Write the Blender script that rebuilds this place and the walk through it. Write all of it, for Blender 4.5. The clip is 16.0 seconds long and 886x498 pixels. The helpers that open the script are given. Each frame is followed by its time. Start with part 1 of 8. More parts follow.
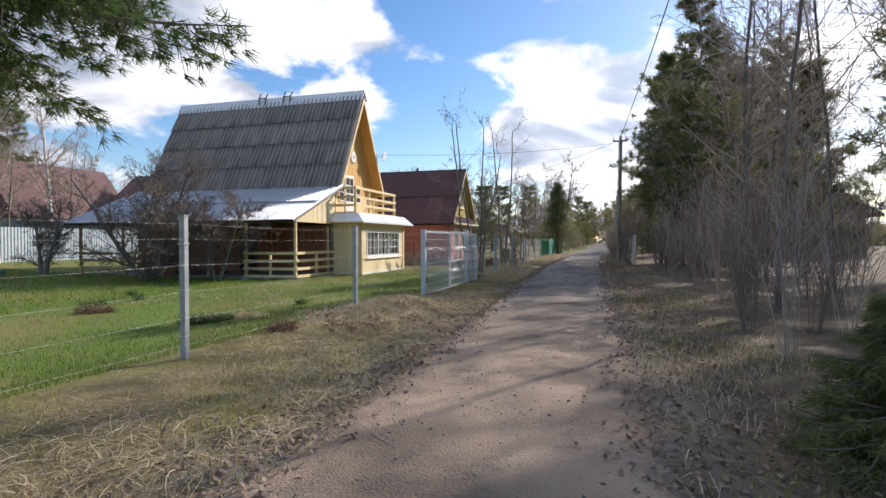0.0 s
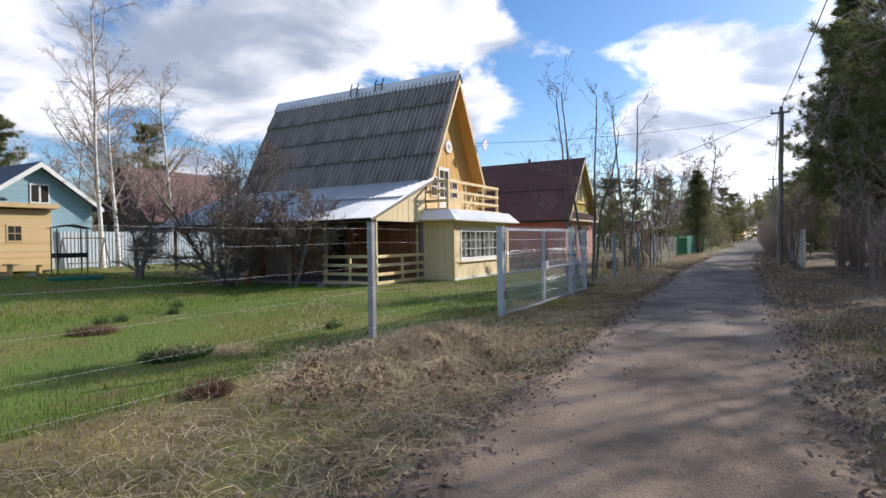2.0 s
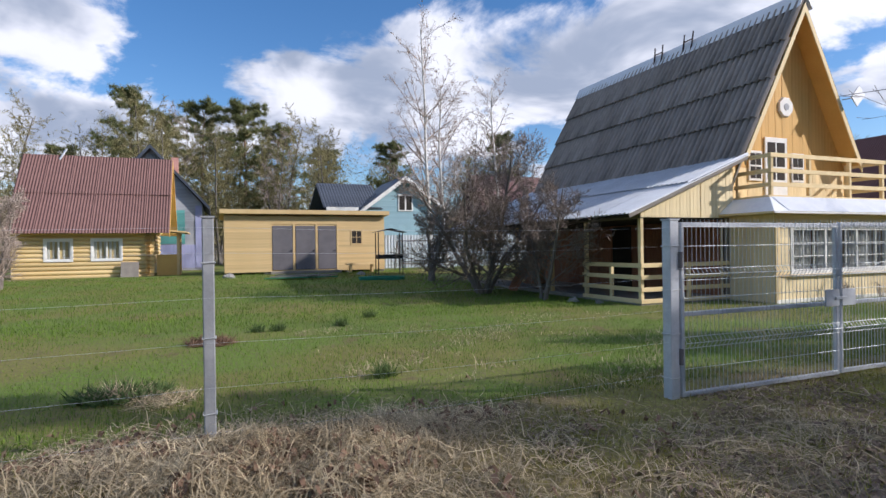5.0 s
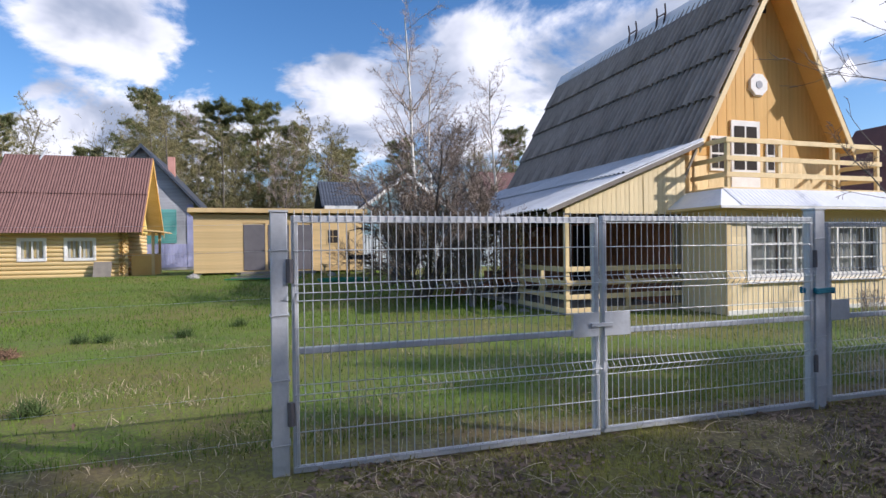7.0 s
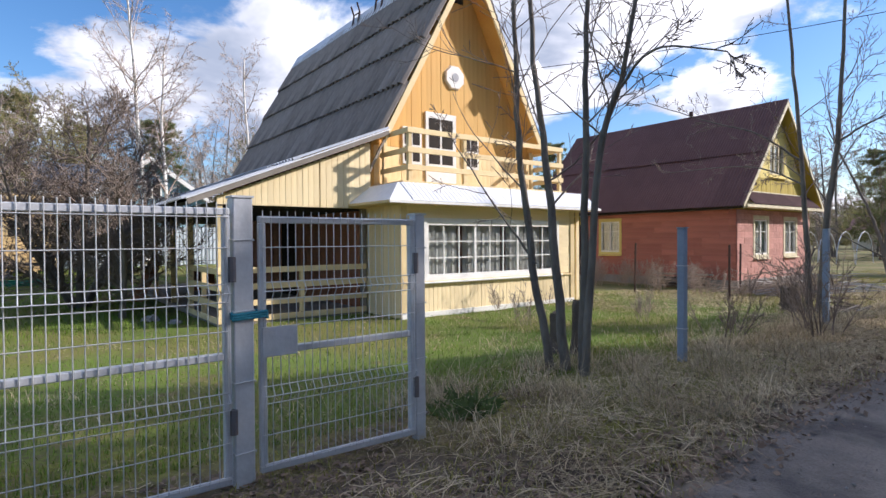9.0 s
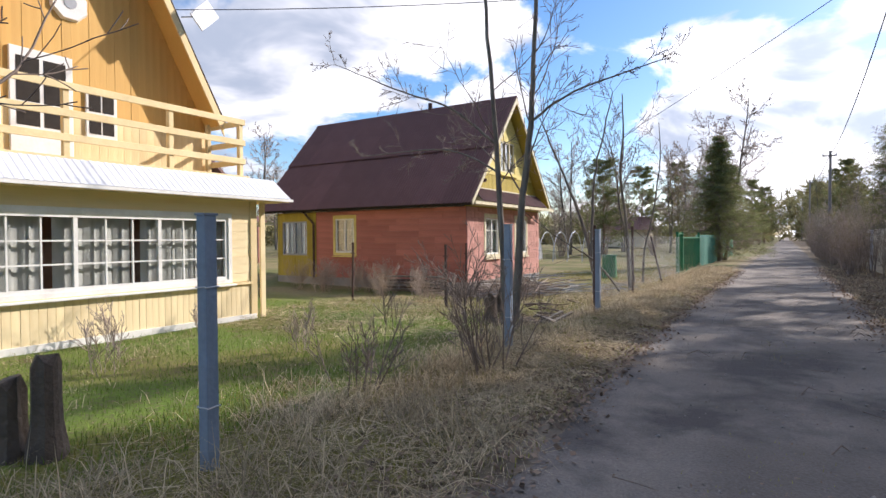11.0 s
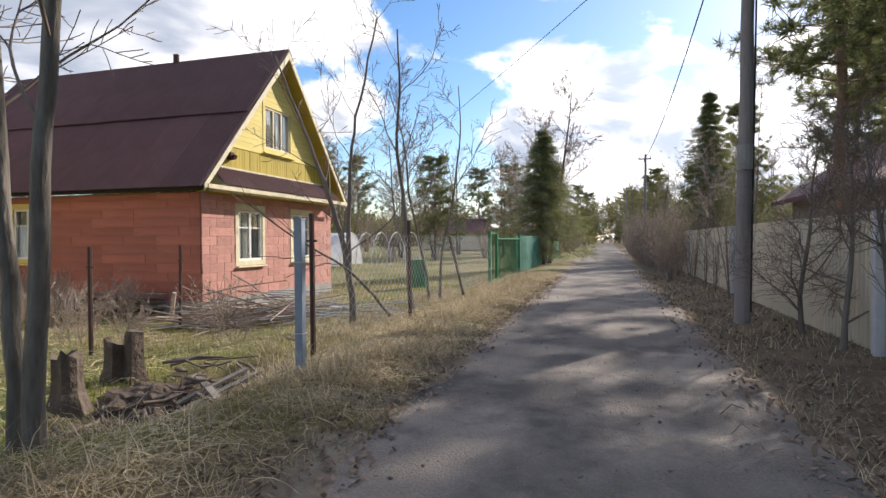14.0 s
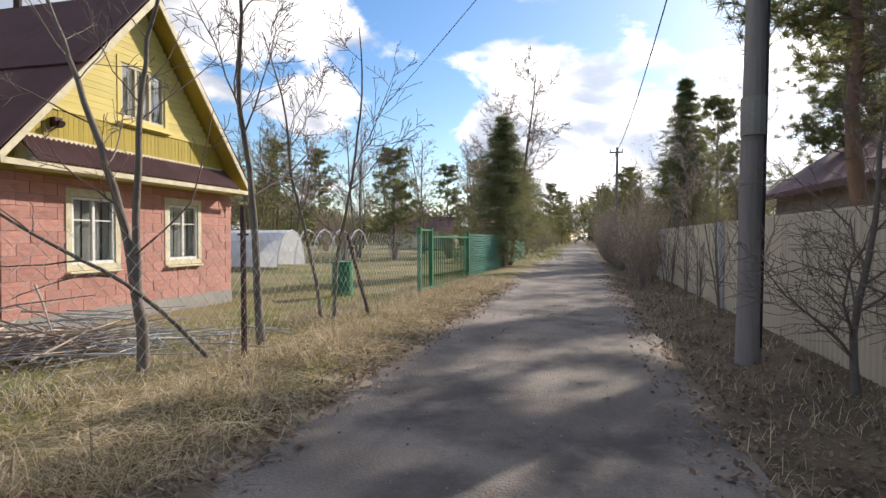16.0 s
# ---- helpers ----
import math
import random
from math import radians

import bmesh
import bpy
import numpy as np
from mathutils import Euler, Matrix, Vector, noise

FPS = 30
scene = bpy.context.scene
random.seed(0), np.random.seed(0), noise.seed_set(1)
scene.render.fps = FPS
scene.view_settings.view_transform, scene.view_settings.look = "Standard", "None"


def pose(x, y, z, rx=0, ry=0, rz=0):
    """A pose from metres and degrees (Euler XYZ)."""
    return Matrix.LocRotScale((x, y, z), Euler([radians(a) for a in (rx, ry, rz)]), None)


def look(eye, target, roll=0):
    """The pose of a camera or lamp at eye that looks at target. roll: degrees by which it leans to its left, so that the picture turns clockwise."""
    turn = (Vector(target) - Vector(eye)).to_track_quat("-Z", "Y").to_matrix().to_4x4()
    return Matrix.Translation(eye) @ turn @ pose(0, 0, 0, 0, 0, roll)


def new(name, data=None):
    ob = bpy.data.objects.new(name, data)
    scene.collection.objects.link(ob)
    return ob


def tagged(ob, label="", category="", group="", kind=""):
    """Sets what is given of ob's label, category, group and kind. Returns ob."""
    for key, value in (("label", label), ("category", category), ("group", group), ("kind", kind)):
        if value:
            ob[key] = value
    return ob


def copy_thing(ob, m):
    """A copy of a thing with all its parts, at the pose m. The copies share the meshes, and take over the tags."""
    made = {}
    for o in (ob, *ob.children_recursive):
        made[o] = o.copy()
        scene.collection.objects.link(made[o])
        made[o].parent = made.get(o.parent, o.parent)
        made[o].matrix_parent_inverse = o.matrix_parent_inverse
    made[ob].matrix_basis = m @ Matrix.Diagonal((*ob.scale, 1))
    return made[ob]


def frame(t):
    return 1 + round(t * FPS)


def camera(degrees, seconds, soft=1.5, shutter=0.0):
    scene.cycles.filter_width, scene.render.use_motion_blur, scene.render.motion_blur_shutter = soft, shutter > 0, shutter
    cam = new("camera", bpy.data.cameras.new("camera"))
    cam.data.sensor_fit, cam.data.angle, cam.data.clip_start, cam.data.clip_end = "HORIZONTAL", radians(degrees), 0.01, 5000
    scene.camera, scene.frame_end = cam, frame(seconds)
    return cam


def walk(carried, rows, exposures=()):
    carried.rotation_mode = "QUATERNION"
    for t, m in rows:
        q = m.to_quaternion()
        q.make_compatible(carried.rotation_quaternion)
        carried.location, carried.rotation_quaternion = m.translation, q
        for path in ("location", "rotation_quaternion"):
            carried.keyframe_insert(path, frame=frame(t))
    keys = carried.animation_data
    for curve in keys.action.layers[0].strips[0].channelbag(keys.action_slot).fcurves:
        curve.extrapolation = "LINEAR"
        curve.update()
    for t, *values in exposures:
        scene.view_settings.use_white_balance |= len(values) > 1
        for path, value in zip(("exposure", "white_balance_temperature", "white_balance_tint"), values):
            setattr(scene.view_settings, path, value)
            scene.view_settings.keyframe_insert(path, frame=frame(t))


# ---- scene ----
cam = camera(77.0, 16.0)
PATH = [
    (0, (2.755, -1.233, 1.293), (2.184, 0.685, 1.263), -0.2),
    (0.5, (2.601, -0.280, 1.273), (1.890, 1.590, 1.245), -0.9),
    (1, (2.495, 0.603, 1.282), (1.663, 2.421, 1.254), -0.8),
    (1.5, (2.467, 1.516, 1.300), (1.541, 3.289, 1.270), -0.6),
    (2, (2.452, 2.410, 1.320), (1.465, 4.150, 1.291), -0.9),
    (2.5, (2.449, 3.330, 1.334), (1.334, 4.990, 1.306), -0.9),
    (3, (2.405, 4.222, 1.337), (1.099, 5.738, 1.314), -0.9),
    (3.5, (2.345, 5.092, 1.335), (0.829, 6.394, 1.314), -0.8),
    (4, (2.349, 5.912, 1.330), (0.671, 6.999, 1.319), -0.9),
    (6.5, (2.062, 10.521, 1.340), (0.143, 11.083, 1.326), -0.4),
    (7, (1.976, 11.366, 1.328), (0.067, 11.962, 1.323), -0.7),
    (7.5, (1.881, 12.214, 1.326), (0.020, 12.946, 1.314), -0.5),
    (8, (1.768, 12.999, 1.320), (-0.026, 13.882, 1.305), 0.1),
    (8.5, (1.792, 13.816, 1.362), (0.068, 14.830, 1.330), -0.8),
    (9, (1.719, 14.687, 1.352), (0.119, 15.885, 1.322), -0.4),
    (9.5, (1.609, 15.644, 1.336), (0.159, 17.020, 1.311), -0.2),
    (10, (1.491, 16.472, 1.335), (0.208, 18.006, 1.306), -0.1),
    (10.2, (1.410, 16.876, 1.335), (0.173, 18.448, 1.303), -0.2),
    (12.5, (1.157, 20.700, 1.295), (0.442, 22.568, 1.262), -0.1),
    (13, (1.116, 21.576, 1.287), (0.473, 23.469, 1.253), -0.1),
    (13.5, (1.169, 22.448, 1.276), (0.576, 24.358, 1.244), -0.4),
    (14, (1.223, 23.276, 1.265), (0.658, 25.196, 1.233), -0.3),
    (14.5, (1.308, 24.084, 1.268), (0.767, 26.008, 1.234), -0.3),
    (15, (1.373, 24.895, 1.256), (0.862, 26.828, 1.221), -0.2),
    (15.5, (1.506, 25.747, 1.258), (1.010, 27.684, 1.219), -0.3),
    (16, (1.559, 26.571, 1.250), (1.077, 28.512, 1.214), 0.0),
]
walk(cam, [(t, look(eye, target, roll)) for t, eye, target, roll in PATH], ((0, 0.58, 6150, 15), (3.5, 0.42, 5900, 15), (7, 0.5, 5850, 18), (9.5, 0.78, 6050, 18), (13, 0.84, 6350, 15), (16, 0.74, 6500, 14)))

# ---- world, sun, exposure ----
SUN_AZ, SUN_EL = radians(32), radians(29)   # azimuth from +y towards +x
sun = new("sun", bpy.data.lights.new("sun", "SUN"))
sun.data.energy, sun.data.angle, sun.data.color = 3.9, radians(0.9), (1.0, 0.92, 0.80)
sun_way = Vector((math.sin(SUN_AZ) * math.cos(SUN_EL), math.cos(SUN_AZ) * math.cos(SUN_EL), math.sin(SUN_EL)))
sun.matrix_world = look(sun_way * 60, (0, 0, 0))

world = bpy.data.worlds.new("spring_sky")
scene.world = world
world.use_nodes = True
wt = world.node_tree
wt.nodes.clear()


def wn(kind, **kw):
    n = wt.nodes.new(kind)
    for k, v in kw.items():
        setattr(n, k, v)
    return n


def wmath(op, a, b=None, c=None):
    n = wn("ShaderNodeMath", operation=op)
    for i, v in enumerate((a, b, c)):
        if v is None:
            continue
        if isinstance(v, (int, float)):
            n.inputs[i].default_value = v
        else:
            wt.links.new(v, n.inputs[i])
    return n.outputs[0]


def build_sky():
    sky = wn("ShaderNodeTexSky", sky_type="NISHITA", sun_disc=False, sun_elevation=SUN_EL, sun_rotation=SUN_AZ)
    sky.air_density, sky.dust_density, sky.ozone_density = 1.0, 0.6, 2.0
    co = wn("ShaderNodeTexCoord")
    sep = wn("ShaderNodeSeparateXYZ")
    wt.links.new(co.outputs["Generated"], sep.inputs[0])
    x, y, z = sep.outputs
    zz = wmath("ADD", wmath("MAXIMUM", z, 0.0), 0.30)
    comb = wn("ShaderNodeCombineXYZ")
    wt.links.new(wmath("DIVIDE", x, zz), comb.inputs[0])
    wt.links.new(wmath("DIVIDE", y, zz), comb.inputs[1])

    def fbm(scale, offset, detail=7.0, rough=0.55, dist=0.25):
        m = wn("ShaderNodeMapping")
        m.inputs["Location"].default_value = offset
        wt.links.new(comb.outputs[0], m.inputs[0])
        n = wn("ShaderNodeTexNoise")
        n.inputs["Scale"].default_value, n.inputs["Detail"].default_value = scale, detail
        n.inputs["Roughness"].default_value, n.inputs["Distortion"].default_value = rough, dist
        wt.links.new(m.outputs[0], n.inputs["Vector"])
        return n.outputs["Fac"]

    az = wmath("MULTIPLY", wmath("ARCTAN2", x, y), 57.2958)
    el = wmath("MULTIPLY", wmath("ARCSINE", z), 57.2958)
    n1 = fbm(1.9, (3.1, 7.7, 0.0), 8.0, 0.58, 0.35)
    dens = wmath("MULTIPLY", wmath("SUBTRACT", n1, 0.5), 2.6)
    # heaps of cumulus: azimuth, elevation, half width, half height, weight
    heaps = [(-31, 21, 12, 5.5, 0.75), (-5, 15, 9, 6, 0.65), (6, 6, 12, 5, 0.7), (-27, 12, 4, 3.2, 0.4),
             (-49, 16, 9, 8, 0.6), (-72, 17, 14, 8, 0.6), (-104, 21, 10, 6, 0.7), (-104, 9, 12, 5, 0.6),
             (-88, 9, 9, 4, 0.4), (34, 22, 24, 16, 0.7), (-20, 2, 30, 3, 0.35), (-60, 29, 9, 3.5, -0.7),
             (-17, 24, 7, 3, -0.5), (-95, 14, 7, 3, -0.6), (-38, 9, 6, 3, -0.4), (-14, 13, 3, 5, -0.45), (5, 26, 10, 5, -0.45)]
    for a, e, ra, re, w in heaps:
        da = wmath("DIVIDE", wmath("SUBTRACT", az, a), ra)
        de = wmath("DIVIDE", wmath("SUBTRACT", el, e), re)
        r2 = wmath("ADD", wmath("MULTIPLY", da, da), wmath("MULTIPLY", de, de))
        g = wmath("EXPONENT", wmath("MULTIPLY", r2, -0.9))
        dens = wmath("MULTIPLY_ADD", g, w, dens)
    # unseen extra cloud above 34 degrees, added to whiten and fill the skylight
    high = wn("ShaderNodeMapRange", interpolation_type="SMOOTHSTEP")
    high.inputs["From Min"].default_value, high.inputs["From Max"].default_value = 34, 55
    wt.links.new(el, high.inputs["Value"])
    dens = wmath("MULTIPLY_ADD", high.outputs[0], 0.28, dens)
    cover = wn("ShaderNodeMapRange", interpolation_type="SMOOTHSTEP")
    cover.inputs["From Min"].default_value, cover.inputs["From Max"].default_value = 0.16, 0.40
    wt.links.new(dens, cover.inputs["Value"])
    # thick middles of the heaps are grey below
    n2 = fbm(2.6, (9.4, 1.2, 0.0), 5.0, 0.5, 0.4)
    shade = wn("ShaderNodeMapRange", interpolation_type="SMOOTHSTEP")
    shade.inputs["From Min"].default_value, shade.inputs["From Max"].default_value = 0.42, 0.64
    wt.links.new(n2, shade.inputs["Value"])
    ramp = wn("ShaderNodeMix", data_type="RGBA")
    ramp.inputs["A"].default_value, ramp.inputs["B"].default_value = (1.02, 1.01, 1.0, 1), (0.40, 0.455, 0.54, 1)
    wt.links.new(shade.outputs[0], ramp.inputs["Factor"])
    # clouds towards the sun glow
    dot = wn("ShaderNodeVectorMath", operation="DOT_PRODUCT")
    dot.inputs[1].default_value = sun_way
    wt.links.new(co.outputs["Generated"], dot.inputs[0])
    glow = wmath("MULTIPLY_ADD", wmath("POWER", wmath("MAXIMUM", dot.outputs["Value"], 0.0), 5.0), 0.75, 0.74)
    cl = wn("ShaderNodeVectorMath", operation="SCALE")
    wt.links.new(ramp.outputs["Result"], cl.inputs[0])
    wt.links.new(glow, cl.inputs["Scale"])
    sk = wn("ShaderNodeVectorMath", operation="SCALE")
    sat = wn("ShaderNodeHueSaturation")
    sat.inputs["Saturation"].default_value = 1.25
    wt.links.new(sky.outputs[0], sat.inputs["Color"])
    wt.links.new(sat.outputs[0], sk.inputs[0])
    sk.inputs["Scale"].default_value = 0.105
    mix = wn("ShaderNodeMix", data_type="RGBA")
    wt.links.new(cover.outputs[0], mix.inputs["Factor"])
    wt.links.new(sk.outputs[0], mix.inputs["A"])
    wt.links.new(cl.outputs[0], mix.inputs["B"])
    bg = wn("ShaderNodeBackground")
    wt.links.new(mix.outputs["Result"], bg.inputs["Color"])
    bg.inputs["Strength"].default_value = 1.0
    out = wn("ShaderNodeOutputWorld")
    wt.links.new(bg.outputs[0], out.inputs[0])


build_sky()

# ---- materials ----


def material(name, a, b=None, rough=0.8, metal=0.0, scale=3.0, fine=40.0, bump=0.3, rand=0.0, stretch=(1, 1, 1), stain=None, stain_at=0.58, trans=0.0, spec=0.4):
    """Two colours mixed by a coarse and a fine noise in object space, with relief; rand: change from piece to piece."""
    b = b or tuple(0.72 * c for c in a)
    m = bpy.data.materials.new(name)
    m.use_nodes = True
    t = m.node_tree
    bs = t.nodes["Principled BSDF"]
    bs.inputs["Roughness"].default_value, bs.inputs["Metallic"].default_value = rough, metal
    bs.inputs["Specular IOR Level"].default_value = spec
    co = t.nodes.new("ShaderNodeTexCoord")
    mp = t.nodes.new("ShaderNodeMapping")
    mp.inputs["Scale"].default_value = stretch
    t.links.new(co.outputs["Object"], mp.inputs[0])
    n1, n2 = t.nodes.new("ShaderNodeTexNoise"), t.nodes.new("ShaderNodeTexNoise")
    n1.inputs["Scale"].default_value, n1.inputs["Detail"].default_value = scale, 5
    n2.inputs["Scale"].default_value, n2.inputs["Detail"].default_value = fine, 4
    for n in (n1, n2):
        t.links.new(mp.outputs[0], n.inputs["Vector"])
    r1 = t.nodes.new("ShaderNodeMapRange")
    r1.inputs["From Min"].default_value, r1.inputs["From Max"].default_value = 0.34, 0.66
    t.links.new(n1.outputs["Fac"], r1.inputs["Value"])
    ad = t.nodes.new("ShaderNodeMath")
    ad.operation = "MULTIPLY_ADD"
    t.links.new(n2.outputs["Fac"], ad.inputs[0])
    ad.inputs[1].default_value = 0.9
    sb = t.nodes.new("ShaderNodeMath")
    sb.operation = "MULTIPLY_ADD"
    t.links.new(r1.outputs[0], sb.inputs[0])
    sb.inputs[1].default_value, sb.inputs[2].default_value = 0.6, -0.25
    t.links.new(sb.outputs[0], ad.inputs[2])
    mx = t.nodes.new("ShaderNodeMix")
    mx.data_type, mx.clamp_factor = "RGBA", True
    mx.inputs["A"].default_value, mx.inputs["B"].default_value = (*a, 1), (*b, 1)
    t.links.new(ad.outputs[0], mx.inputs["Factor"])
    col = mx.outputs["Result"]
    if stain:
        n3 = t.nodes.new("ShaderNodeTexNoise")
        n3.inputs["Scale"].default_value, n3.inputs["Detail"].default_value = scale * 0.7, 8
        n3.inputs["Roughness"].default_value = 0.65
        t.links.new(mp.outputs[0], n3.inputs["Vector"])
        r3 = t.nodes.new("ShaderNodeMapRange")
        r3.inputs["From Min"].default_value, r3.inputs["From Max"].default_value = stain_at, stain_at + 0.12
        t.links.new(n3.outputs["Fac"], r3.inputs["Value"])
        m3 = t.nodes.new("ShaderNodeMix")
        m3.data_type = "RGBA"
        m3.inputs["B"].default_value = (*stain, 1)
        t.links.new(r3.outputs[0], m3.inputs["Factor"])
        t.links.new(col, m3.inputs["A"])
        col = m3.outputs["Result"]
    if rand:
        oi = t.nodes.new("ShaderNodeObjectInfo")
        gi = t.nodes.new("ShaderNodeNewGeometry")
        s2 = t.nodes.new("ShaderNodeMath")
        t.links.new(oi.outputs["Random"], s2.inputs[0])
        t.links.new(gi.outputs["Random Per Island"], s2.inputs[1])
        fr = t.nodes.new("ShaderNodeMath")
        fr.operation = "FRACT"
        t.links.new(s2.outputs[0], fr.inputs[0])
        rr = t.nodes.new("ShaderNodeMapRange")
        rr.inputs["To Min"].default_value, rr.inputs["To Max"].default_value = 1 - rand, 1 + rand
        t.links.new(fr.outputs[0], rr.inputs["Value"])
        hs = t.nodes.new("ShaderNodeHueSaturation")
        t.links.new(rr.outputs[0], hs.inputs["Value"])
        t.links.new(col, hs.inputs["Color"])
        col = hs.outputs[0]
    t.links.new(col, bs.inputs["Base Color"])
    if bump:
        bp = t.nodes.new("ShaderNodeBump")
        bp.inputs["Strength"].default_value, bp.inputs["Distance"].default_value = bump, 0.02
        t.links.new(ad.outputs[0], bp.inputs["Height"])
        t.links.new(bp.outputs[0], bs.inputs["Normal"])
    if trans:
        tr = t.nodes.new("ShaderNodeBsdfTranslucent")
        t.links.new(col, tr.inputs["Color"])
        ms = t.nodes.new("ShaderNodeMixShader")
        ms.inputs[0].default_value = trans
        t.links.new(bs.outputs[0], ms.inputs[1])
        t.links.new(tr.outputs[0], ms.inputs[2])
        t.links.new(ms.outputs[0], t.nodes["Material Output"].inputs["Surface"])
    return m


